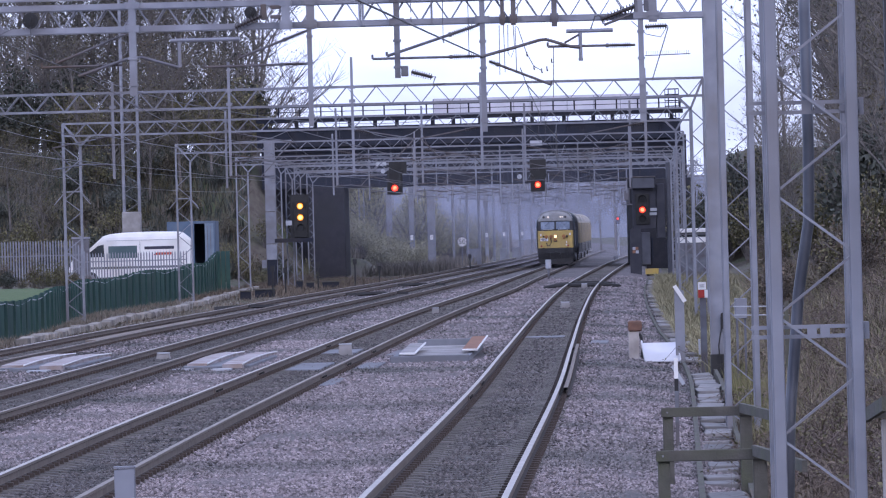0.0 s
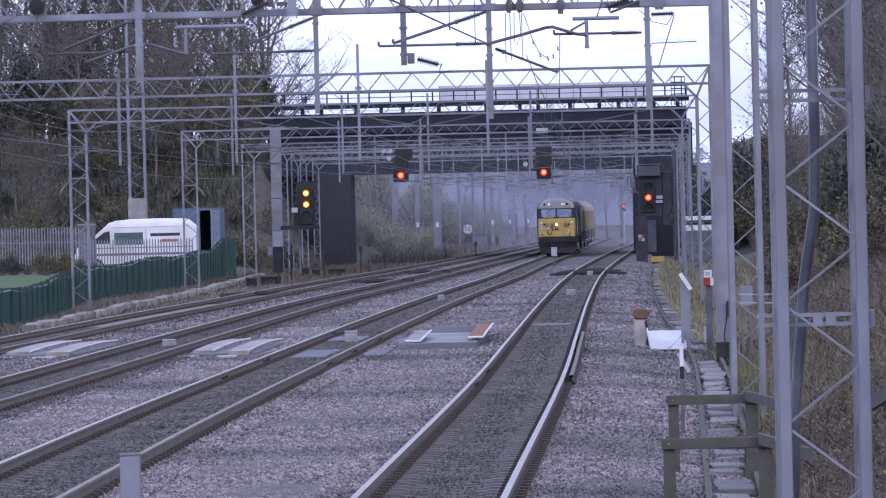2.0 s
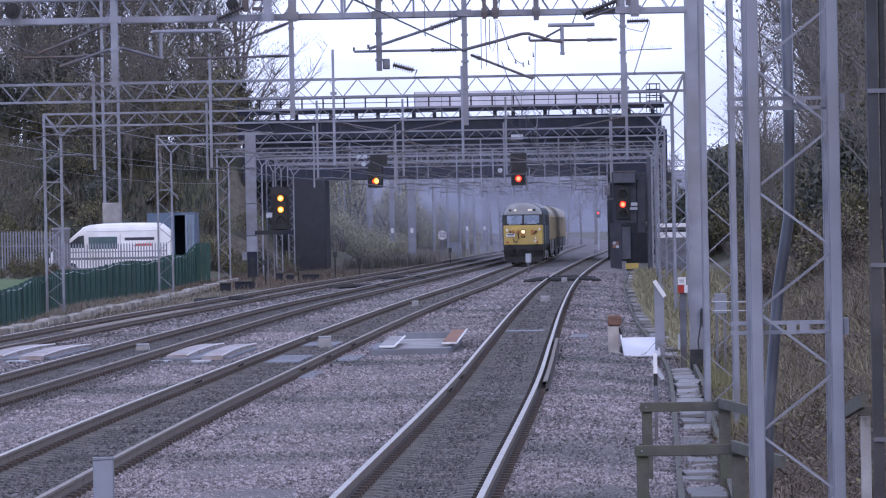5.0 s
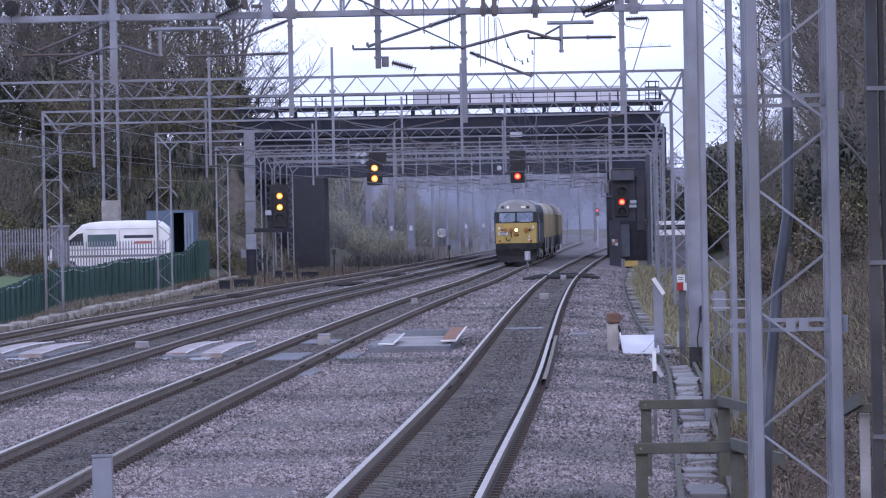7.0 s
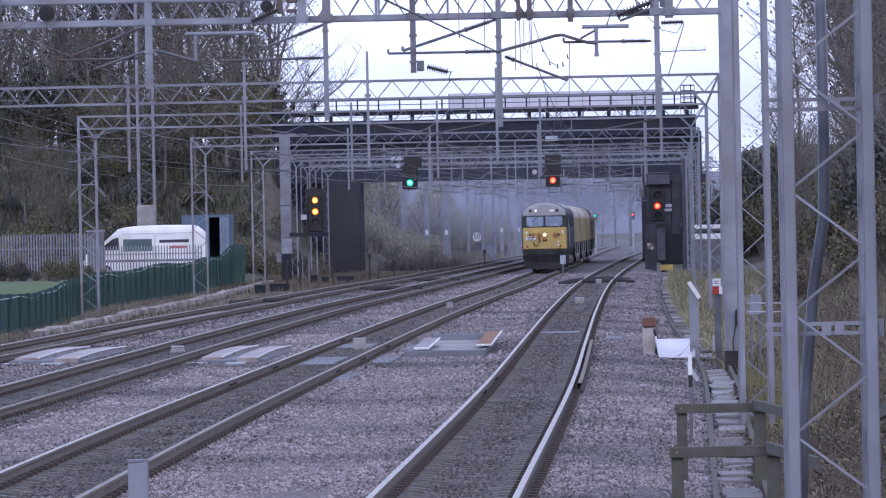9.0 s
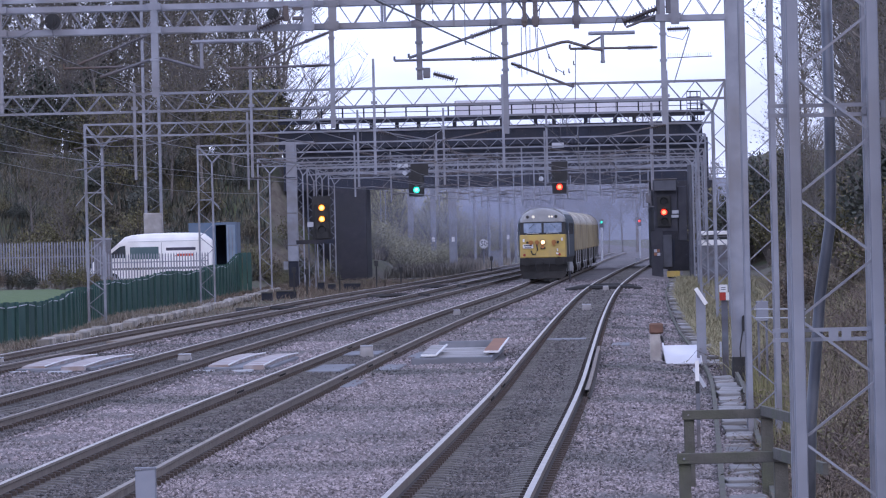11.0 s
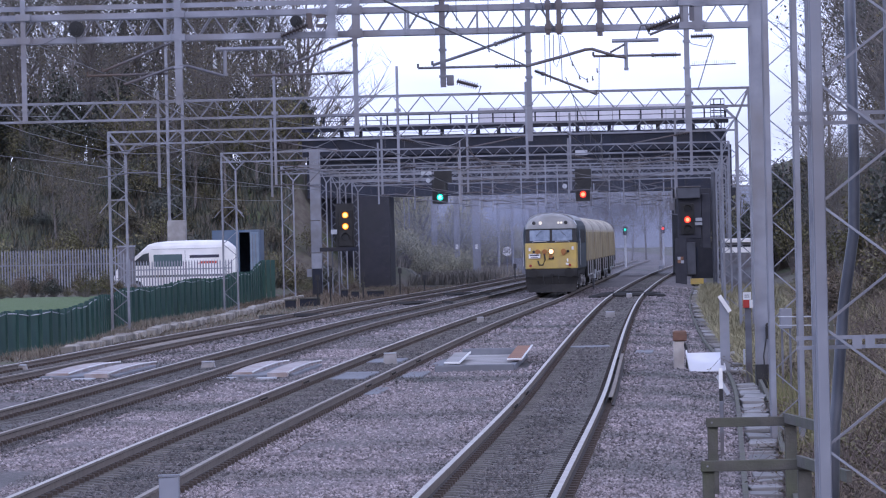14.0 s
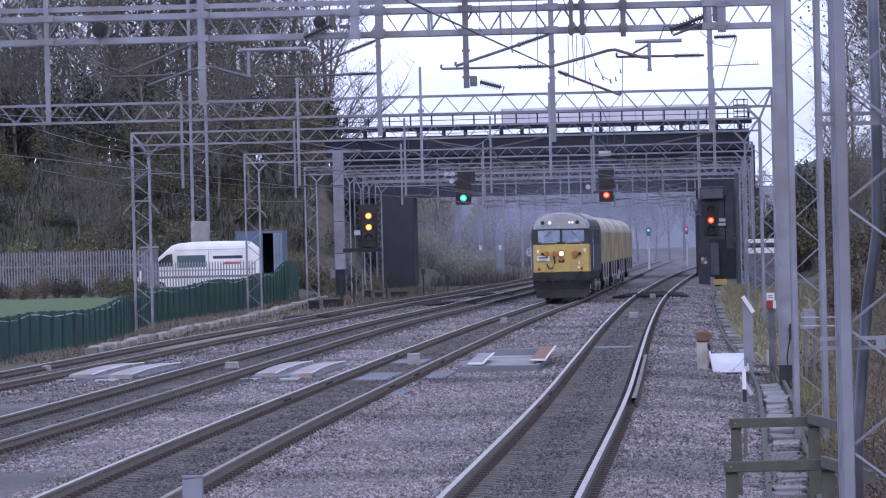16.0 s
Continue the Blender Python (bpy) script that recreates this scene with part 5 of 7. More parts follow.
def van():
    e = thing("parked_van", pose(-15.3, 318.5, 0.18, 0, 0, 180) @ Matrix.Scale(1.04, 4), "white high-roof panel van parked behind the fence", "van")
    # x runs from the rear doors (0) to the nose (6.6)
    w = 1.0
    side = [(0.1, 0.4), (0.08, 2.3), (0.18, 2.45), (0.5, 2.72), (0.75, 2.79), (2.2, 2.82), (3.7, 2.8), (4.4, 2.73), (4.75, 2.62), (5.5, 1.97), (6.0, 1.58), (6.4, 1.4), (6.58, 1.15), (6.64, 0.8), (6.62, 0.4)]
    rings = []
    for y, top, pull in ((-w, 2.38, 0.0), (-0.975 * w, 2.55, 0.0), (-0.9 * w, 2.7, 0.02), (-0.72 * w, 2.79, 0.05), (0, 2.9, 0.08), (0.72 * w, 2.79, 0.05), (0.9 * w, 2.7, 0.02), (0.975 * w, 2.55, 0.0), (w, 2.38, 0.0)):
        rings.append([(x + (pull if x > 4.5 else 0), y, min(z, top)) for x, z in side])
    part("body", Build().loft(rings), WHITE, e)
    for s in (-1, 1):
        y = s * (w + 0.004)

        def pane(name, pts, m):
            part(name, Build().extrude([(x, y, z) for x, z in pts], [(x, y + s * 0.012, z) for x, z in pts]), m, e)

        pane("cab_window", [(4.72, 1.5), (5.85, 1.5), (5.5, 1.78), (5.05, 2.12), (4.75, 2.18)], GLASS)
        pane("side_window", [(2.95, 1.42), (4.5, 1.42), (4.5, 2.08), (2.95, 2.08)], mat("teal_tinted_glass", (0.06, 0.1, 0.11), (0.08, 0.12, 0.13), 1.0, 0.1))
        pane("roof_seam", [(0.4, 2.36), (4.6, 2.36), (4.6, 2.385), (0.4, 2.385)], PLATE)
        pane("door_seam", [(2.78, 0.5), (2.8, 0.5), (2.8, 2.3), (2.78, 2.3)], GALV_DARK)
        pane("rub_strip", [(0.3, 0.85), (6.2, 0.85), (6.2, 0.97), (0.3, 0.97)], GALV_DARK)
        pane("name_bar", [(0.95, 1.86), (2.55, 1.86), (2.55, 2.02), (0.95, 2.02)], mat("dark_lettering", (0.05, 0.05, 0.08)))
        pane("stripe_bar", [(1.1, 1.55), (2.1, 1.55), (1.9, 1.68), (1.1, 1.68)], mat("orange_red_bar", (0.5, 0.06, 0.03)))
        for x in (1.35, 5.45):
            wh = part("wheel", Build().disc((x, s * (w - 0.1), 0.35), (0, 1, 0), 0.35, 0.22, 20), BLACK, e)
            part("hub", Build().disc((x, s * (w + 0.015), 0.35), (0, 1, 0), 0.2, 0.02, 16), GALV, wh)
    part("windscreen", Build().extrude([(4.86, -0.84, 2.55), (4.86, 0.84, 2.55), (5.56, 0.92, 1.95), (5.56, -0.92, 1.95)], [(4.89, -0.84, 2.58), (4.89, 0.84, 2.58), (5.59, 0.92, 1.98), (5.59, -0.92, 1.98)]), GLASS, e)
    part("bumper", Build().box(6.5, 6.74, -0.97, 0.97, 0.4, 0.75), BLACK, e, bev=0.03)
    for y in (-0.78, 0.78):
        part("headlight", Build().box(6.5, 6.66, y - 0.14, y + 0.14, 0.98, 1.24), GLASS, e, bev=0.02)
        part("mirror", Build().box(5.2, 5.34, y * 1.38 - 0.1, y * 1.38 + 0.1, 1.55, 1.85), BLACK, e, bev=0.02)
    part("tail_light", Build().box(0.04, 0.1, -0.98, -0.86, 1.2, 1.7), REDPLATE, e)


van()

e = thing("shipping_container", pose(-16.65, 345, 0.8), "blue-grey steel container with one door standing open", "container")
CBLUE = mat("faded_blue_paint", (0.08, 0.13, 0.21), (0.06, 0.1, 0.17), 1.5, 0.6, stain=(0.14, 0.17, 0.22))
part("roof", Build().box(-1.45, 1.45, 0, 6, 2.75, 2.9), CBLUE, e)
part("side_wall", Build().box(-1.45, -1.38, 0, 6, 0, 2.75), CBLUE, e)
part("side_wall", Build().box(1.38, 1.45, 0, 6, 0, 2.75), CBLUE, e)
part("back_wall", Build().box(-1.38, 1.38, 5.93, 6, 0, 2.75), CBLUE, e)
part("closed_front", Build().box(-1.38, 0.2, 0, 0.07, 0, 2.75), CBLUE, e)
part("door", Build().box(0.85, 1.38, 0, 0.07, 0, 2.75), mat("pale_blue_door", (0.2, 0.26, 0.33), (0.16, 0.21, 0.28), 2, 0.6), e, "paler blue door leaf")
for x in (1.0, 1.2):
    part("locking_bar", Build().tube([(x, -0.04, 0.1), (x, -0.04, 2.6)], 0.025, 6), GALV, e)
part("floor_panel", Build().box(-1.38, 1.38, 0.07, 5.93, -0.1, 0.1), TIMBER, e)
part("support_block", Build().box(-1.45, 1.45, 0, 6, -0.9, -0.1), CONC, e)

e = thing("relay_cabinet", pose(-21.3, 314, 0.2), "small grey cabinet behind the palisade fence", "cabinet")
part("body", Build().box(-0.45, 0.45, 0, 0.6, 0, 2.6), GALV_DARK, e, bev=0.02)
part("roof_cap", Build().box(-0.5, 0.5, -0.05, 0.65, 2.6, 2.7), GALV, e)
e = thing("guard_rail", pose(0, 440, 0), "pale steel guard rail on top of the road embankment", "guard rail")
part("beam", Build().tube([(-44, 0, 9.3), (-33, 0, 9.5), (-26, 0, 9.8)], 0.14, 6), PLATE, e)
for i in range(9):
    part("post", Build().box(-43.5 + 2 * i, -43.4 + 2 * i, 0.1, 0.2, 8.6, 9.5), GALV, e)


# ---------------------------------------------------------------- beyond the bridge
for x, d, w, zt in ((-2.65, 466, 0.66, 7.0), (-4.45, 486, 0.46, 7.0), (-6.5, 496, 0.52, 7.0), (2.2, 540, 0.35, 6.8), (4.0, 560, 0.35, 6.8), (6.2, 600, 0.35, 6.8)):
    e = thing("concrete_column", pose(x, d, 0), "pale grey column standing behind the bridge", "column", "columns beyond the bridge")
    part("shaft", Build().box(-w / 2, w / 2, -w / 2, w / 2, -0.5, zt), GALV, e, bev=0.02)
    part("plate", Build().box(-0.12, 0.12, -w / 2 - 0.03, -w / 2 - 0.005, 2.0, 2.4), WHITE, e)

e = thing("speed_sign", pose(-0.15, 470, 0), "round white speed limit sign on a post", "sign")
part("disc", Build().disc((0, 0, 1.75), (0, 1, 0), 0.4, 0.04, 24), WHITE, e)
ring = Build()
for i in range(24):
    a0, a1 = 2 * math.pi * i / 24, 2 * math.pi * (i + 1) / 24
    ring.bar((0.37 * math.cos(a0), -0.03, 1.75 + 0.37 * math.sin(a0)), (0.37 * math.cos(a1), -0.03, 1.75 + 0.37 * math.sin(a1)), 0.05, 0.02)
part("rim", ring, GALV_DARK, e)
part("post", Build().tube([(0, 0.05, -0.5), (0, 0.05, 1.6)], 0.06, 8), GALV_DARK, e)
cu = bpy.data.curves.new("numerals", "FONT")
cu.body, cu.size, cu.align_x, cu.align_y, cu.extrude = "50", 0.55, "CENTER", "CENTER", 0.01
tx = new("numerals", cu)
tx.data.materials.append(BLACK)
tx.parent = e
tx.matrix_basis = pose(0, -0.035, 1.75, 90, 0, 0)

for x, d, w, h in ((0.9, 500, 0.9, 1.3), (5.0, 540, 0.8, 1.2), (12.6, 470, 0.35, 0.5), (15.5, 500, 0.4, 0.6), (3.6, 520, 0.6, 1.2)):
    e = thing("relay_cabinet", pose(x, d, -0.3), "pale lineside cabinet beyond the bridge", "cabinet", "far cabinets")
    part("body", Build().box(-w / 2, w / 2, -0.2, 0.2, 0, h), GALV, e, bev=0.02)
    part("lid", Build().box(-w / 2 - 0.03, w / 2 + 0.03, -0.24, 0.24, h, h + 0.06), GALV, e)

# low dark chests at the foot of the bank and poles beyond the bridge
for x, d, z, w, h in ((-11.55, 297.4, -0.62, 0.56, 0.48), (-10.75, 303.3, -0.62, 1.06, 0.49), (-9.95, 340.1, -0.5, 0.41, 0.48), (-9.26, 338.6, -0.5, 0.47, 0.37), (-8.14, 342.7, -0.5, 1.03, 0.34)):
    e = thing("cable_chest", pose(x, d, z), "low dark weathered cable chest on the earth verge", "cable chest", "chests by the abutment")
    part("box", Build().box(-w / 2, w / 2, -0.25, 0.25, -0.1, h * 0.85), GIRDER, e, bev=0.02)
    part("lid", Build().box(-w * 0.54, w * 0.54, -0.3, 0.3, h * 0.85, h), TIMBER, e, bev=0.015)
for x, d in ((-0.94, 520), (0.37, 545), (1.39, 500), (3.09, 575), (4.75, 610), (5.59, 560), (7.61, 630)):
    e = thing("line_pole", pose(x, d, 0), "slender grey pole beside the line in the haze", "pole", "poles beyond the bridge")
    part("shaft", Build().tube([(0, 0, -0.5), (0, 0, 7.0)], 0.13, 8), GALV, e)
    part("arm", Build().bar((0, 0, 6.2), (1.6, 0, 6.5), 0.08).bar((0, 0, 5.2), (1.6, 0, 6.4), 0.06), GALV, e)


# ---------------------------------------------------------------- locomotive and wagons
BLUE = mat("dark_loco_blue", (0.028, 0.045, 0.06), (0.022, 0.035, 0.048), 1.0, 0.7, stain=(0.05, 0.055, 0.06), sscale=0.8)
ROOFGREY = mat("loco_roof_grey", (0.34, 0.35, 0.37), (0.27, 0.28, 0.3), 1.5, 0.5, stain=(0.2, 0.19, 0.18), sscale=0.9)
# Pale blue areas put a reflection into the colour of the panes.
SCREEN = mat("glass_with_painted_reflection", (0.11, 0.14, 0.2), (0.24, 0.29, 0.38), 2.2, 0.06)
HEADL = mat("headlight_glow", (1.0, 0.56, 0.2), (1.0, 0.6, 0.24), 1, 0.3, emit=2.6)
DOME = mat("cab_dome_paint", (0.3, 0.305, 0.31), (0.25, 0.255, 0.26), 1.5, 0.14, stain=(0.22, 0.215, 0.21), sscale=0.9)
DIM = mat("dim_lamp_glow", (0.9, 0.8, 0.62), (0.9, 0.8, 0.6), 1, 0.3, emit=0.25)
ORANGE = mat("orange_jumper_socket", (0.36, 0.15, 0.03), (0.3, 0.12, 0.03), 3, 0.6)
REDLAMP = mat("red_tail_lamp", (0.3, 0.02, 0.015), (0.25, 0.02, 0.015), 2, 0.3)
GRIME = mat("brake_dust_grime", (0.018, 0.017, 0.017), (0.012, 0.012, 0.012), 3.0, 0.85, stain=(0.035, 0.032, 0.03), sscale=1.5)
HILITE = mat("grey_fittings", (0.45, 0.46, 0.48), (0.32, 0.33, 0.35), 2.0, 0.6)


def body_ring(y, w, zf, ze, zr, n=14):
    """A cross section: floor zf, eaves ze, roof zr, width w."""
    h = w / 2
    pts = [(-h, y, zf), (-h, y, ze)]
    for i in range(1, n):
        a = math.pi * i / n
        c, s = math.cos(a), math.sin(a)
        pts.append((-h * math.copysign(abs(c) ** 0.92, c), y, ze + (zr - ze) * abs(s) ** 0.95))
    pts += [(h, y, ze), (h, y, zf)]
    return pts


def wheelset(b, y, r, k=0):
    for x in (-0.7525, 0.7525):
        b.disc((x, y, r), (1, 0, 0), r, 0.12, 18, k)
    b.tube([(-0.75, y, r), (0.75, y, r)], 0.09, 8, k)


def bogie(parent, y, axles, r, m, det):
    b = Build()
    L = axles[-1] - axles[0]
    for s in (-1, 1):
        x = s * 1.0
        b.box(x - 0.07, x + 0.07, y + axles[0] - 0.7, y + axles[-1] + 0.7, r + 0.02, r + 0.26)
        for a in axles:
            b.box(x - 0.1, x + 0.1, y + a - 0.22, y + a + 0.22, r - 0.2, r + 0.1)
    b.box(-0.9, 0.9, y - 0.3, y + 0.3, r + 0.05, r + 0.35)
    bo = part("bogie", b, m, parent)
    for a in axles:
        w = Build()
        wheelset(w, y + a, r)
        part("wheelset", w, m, bo)
    for s in (-1, 1):
        for i, a in enumerate(axles):
            part("spring", Build().disc((s * 1.12, y + a, r + 0.02), (1, 0, 0), 0.14, 0.08, 12).box(s * 1.1 - 0.03, s * 1.1 + 0.03, y + a + 0.35, y + a + 0.45, r - 0.25, r + 0.3), det, bo)


def loco():
    e = thing("diesel_locomotive", pose(0, 0, 0), "dark blue diesel locomotive with yellow nose and grey cab dome", "locomotive")
    zf = 1.25
    rings = [body_ring(y, w, zf, ze, zr) for y, w, ze, zr in ((0.45, 2.56, 3.1, 3.84), (0.9, 2.66, 3.12, 3.93), (1.6, 2.72, 3.14, 3.97), (19.2, 2.72, 3.14, 3.97), (20.4, 2.5, 3.1, 3.8))]
    part("body", Build().loft(rings), BLUE, e, "dark blue body side")
    # cab front: yellow lower panel, windows recessed in black, grey dome
    b = Build().extrude([(-1.24, -0.02, 1.26), (1.24, -0.02, 1.26), (1.30, 0.5, 1.26), (-1.30, 0.5, 1.26)], [(-1.235, 0.02, 2.52), (1.235, 0.02, 2.52), (1.295, 0.5, 2.52), (-1.295, 0.5, 2.52)])
    part("yellow_panel", b, YELLOW, e, "weathered yellow nose panel", bev=0.035)
    b = Build().extrude([(-1.25, 0.06, 2.52), (1.25, 0.06, 2.52), (1.30, 0.55, 2.52), (-1.30, 0.55, 2.52)], [(-1.2, 0.22, 3.24), (1.2, 0.22, 3.24), (1.27, 0.6, 3.24), (-1.27, 0.6, 3.24)])
    part("windscreen_surround", b, BLACK, e, "black windscreen surround")
    for s in (-1, 1):
        x0, x1 = (0.06, 1.04) if s > 0 else (-1.04, -0.06)
        ws = part("windscreen", Build().extrude([(x0, 0.05, 2.62), (x1, 0.05, 2.62), (x1, 0.11, 2.62), (x0, 0.11, 2.62)], [(x0, 0.175, 3.16), (x1, 0.175, 3.16), (x1, 0.23, 3.16), (x0, 0.23, 3.16)]), SCREEN, e, "windscreen pane with a pale reflection painted in", bev=0.012)
        part("wiper", Build().bar((s * 0.45, 0.12, 3.12), (s * 0.72, 0.07, 2.86), 0.022), BLACK, ws)
        part("window_sill", Build().tube([(s * 0.2, -0.02, 2.55), (s * 0.25, -0.04, 2.6), (s * 0.85, -0.04, 2.6), (s * 0.9, -0.02, 2.55)], 0.018, 6), HILITE, e)
    # dome
    rings = []
    for y, w, ze, zr in ((0.14, 2.06, 3.24, 3.58), (0.16, 2.26, 3.23, 3.74), (0.22, 2.4, 3.22, 3.86), (0.38, 2.5, 3.21, 3.94), (0.8, 2.6, 3.2, 3.99)):
        rings.append(body_ring(y, w, 3.2, ze, zr))
    part("cab_dome", Build().loft(rings), DOME, e, "light grey cab dome with lamp holes", smooth=True)
    for x, m, r in ((-0.82, BLACK, 0.09), (-0.5, DIM, 0.085), (0.38, DIM, 0.06), (0.52, DIM, 0.06), (0.74, BLACK, 0.09)):
        part("dome_lamp", Build().disc((x, 0.15, 3.5), (0, 1, 0), r, 0.06, 14), m, e)
    part("roof", Build().loft([body_ring(y, 2.3, 3.52, 3.54, 4.0) for y in (0.8, 19.4)]), ROOFGREY, e, "weathered grey roof")
    hl = part("headlight", Build().disc((0.0, -0.03, 2.1), (0, 1, 0), 0.11, 0.08, 18), HEADL, e, "lit round headlight")
    part("bezel", Build().disc((0.0, -0.02, 2.1), (0, 1, 0), 0.15, 0.07, 18), BLACK, hl)
    for x, r in ((-0.66, 0.12), (-0.32, 0.12), (0.6, 0.13)):
        part("jumper_socket", Build().disc((x, -0.06, 2.1), (0, 1, 0), r, 0.14, 12).disc((x, -0.05, 1.97), (0, 1, 0), r * 0.6, 0.1, 10), ORANGE, e, "orange jumper cable socket")
    for x in (-0.85, 0.82):
        part("lamp_socket", Build().disc((x, -0.05, 2.1), (0, 1, 0), 0.07, 0.1, 10), BLACK, e)
    part("jumper_cable", Build().tube([(-0.34, -0.12, 2.0), (-0.3, -0.14, 1.7), (-0.42, -0.14, 1.45), (-0.58, -0.14, 1.45), (-0.66, -0.12, 1.65)], 0.035, 8), BLACK, e, "hanging black jumper cable")
    part("pipe_cap", Build().tube([(-0.02, -0.06, 1.86), (-0.02, -0.12, 1.86)], 0.1, 12), ORANGE, e)
    part("multiple_socket", Build().box(-0.13, 0.13, -0.08, -0.02, 1.72, 1.85), BLACK, e)
    hb = part("headboard", Build().box(-1.1, -0.53, -0.1, -0.06, 1.78, 2.0), WHITE, e, "white headboard with unreadable marks", bev=0.01)
    part("mark_bar", Build().box(-1.04, -0.6, -0.107, -0.102, 1.9, 1.96), mat("dark_lettering", (0.05, 0.05, 0.08)), hb)
    part("mark_bar", Build().box(-1.0, -0.64, -0.107, -0.102, 1.82, 1.85), mat("dark_lettering", (0.05, 0.05, 0.08)), hb)
    for x, z in ((-1.05, 2.22), (1.05, 2.25)):
        part("marker_light", Build().box(x - 0.05, x + 0.05, -0.045, -0.02, z - 0.08, z + 0.08), WHITE, e)
    for x in (-1.02, 0.9):
        part("tail_lamp", Build().disc((x, -0.04, 1.42), (0, 1, 0), 0.07, 0.06, 12), REDLAMP, e)
    part("air_hose_cock", Build().bar((0.78, -0.06, 1.75), (0.8, -0.06, 1.6), 0.06).bar((0.72, -0.06, 1.5), (0.84, -0.06, 1.45), 0.09), WHITE, e)
    # buffer beam and underparts
    part("buffer_beam", Build().box(-1.28, 1.28, -0.05, 0.6, 0.86, 1.25), BLACK, e, bev=0.02)
    part("valance", Build().extrude([(-1.2, -0.02, 0.25), (1.2, -0.02, 0.25), (1.2, 0.3, 0.25), (-1.2, 0.3, 0.25)], [(-1.3, -0.02, 0.86), (1.3, -0.02, 0.86), (1.3, 0.3, 0.86), (-1.3, 0.3, 0.86)]), GRIME, e)
    for x in (-0.87, 0.87):
        bf = part("buffer", Build().tube([(x, -0.05, 1.05), (x, -0.4, 1.05)], 0.11, 12), BLACK, e)
        part("buffer_head", Build().disc((x, -0.43, 1.05), (0, 1, 0), 0.24, 0.06, 20), GRIME, bf)
    part("coupling", Build().bar((0, -0.1, 1.0), (0, -0.3, 0.95), 0.1).bar((0, -0.3, 0.95), (0, -0.28, 0.55), 0.08), GRIME, e)
    part("snow_plough", Build().extrude([(-1.15, -0.1, 0.12), (0, -0.35, 0.12), (1.15, -0.1, 0.12), (1.15, 0.05, 0.12), (-1.15, 0.05, 0.12)], [(-1.15, -0.02, 0.5), (0, -0.2, 0.5), (1.15, -0.02, 0.5), (1.15, 0.05, 0.5), (-1.15, 0.05, 0.5)]), GRIME, e)
    for x in (-0.4, 0.35):
        part("brake_hose", Build().tube([(x, -0.08, 0.95), (x - 0.02, -0.2, 0.75), (x + 0.04, -0.16, 0.5)], 0.03, 6), BLACK, e)
    part("underframe", Build().box(-1.25, 1.25, 0.6, 20.2, 0.95, 1.25).box(-1.15, 1.15, 7.2, 13.2, 0.35, 0.95), GRIME, e)
    bogie(e, 3.6, (-2.0, 0.0, 2.0), 0.54, GRIME, HILITE)
    bogie(e, 16.9, (-2.0, 0.0, 2.0), 0.54, GRIME, HILITE)
    for s in (-1, 1):
        d = part("cab_door", Build().box(s * 1.365 - 0.01, s * 1.365 + 0.01, 1.5, 2.15, 1.35, 3.15), BLUE, e)
        part("door_handrail", Build().tube([(s * 1.4, 1.4, 1.4), (s * 1.4, 1.4, 2.7)], 0.02, 6), HILITE, d)
        part("cab_side_window", Build().box(s * 1.37 - 0.008, s * 1.37 + 0.008, 0.95, 1.4, 2.6, 3.1), SCREEN, e)
        for y in (5.0, 8.0, 11.0, 14.0):
            part("side_grille", Build().box(s * 1.37 - 0.012, s * 1.37 + 0.012, y, y + 1.6, 2.5, 3.15), BLACK, e)
        part("cab_step", Build().box(s * 1.2 - 0.12, s * 1.2 + 0.12, 1.5, 2.1, 0.4, 0.46).box(s * 1.2 - 0.1, s * 1.2 + 0.1, 1.5, 2.1, 0.75, 0.8), GRIME, e)
    return e


TAN = mat("faded_ochre_side", (0.42, 0.36, 0.215), (0.35, 0.3, 0.19), 0.6, 0.55, stain=(0.22, 0.19, 0.14), sscale=0.5)
PALEROOF = mat("pale_wagon_roof", (0.6, 0.58, 0.52), (0.5, 0.48, 0.43), 0.8, 0.6, stain=(0.25, 0.23, 0.2), sscale=0.5)


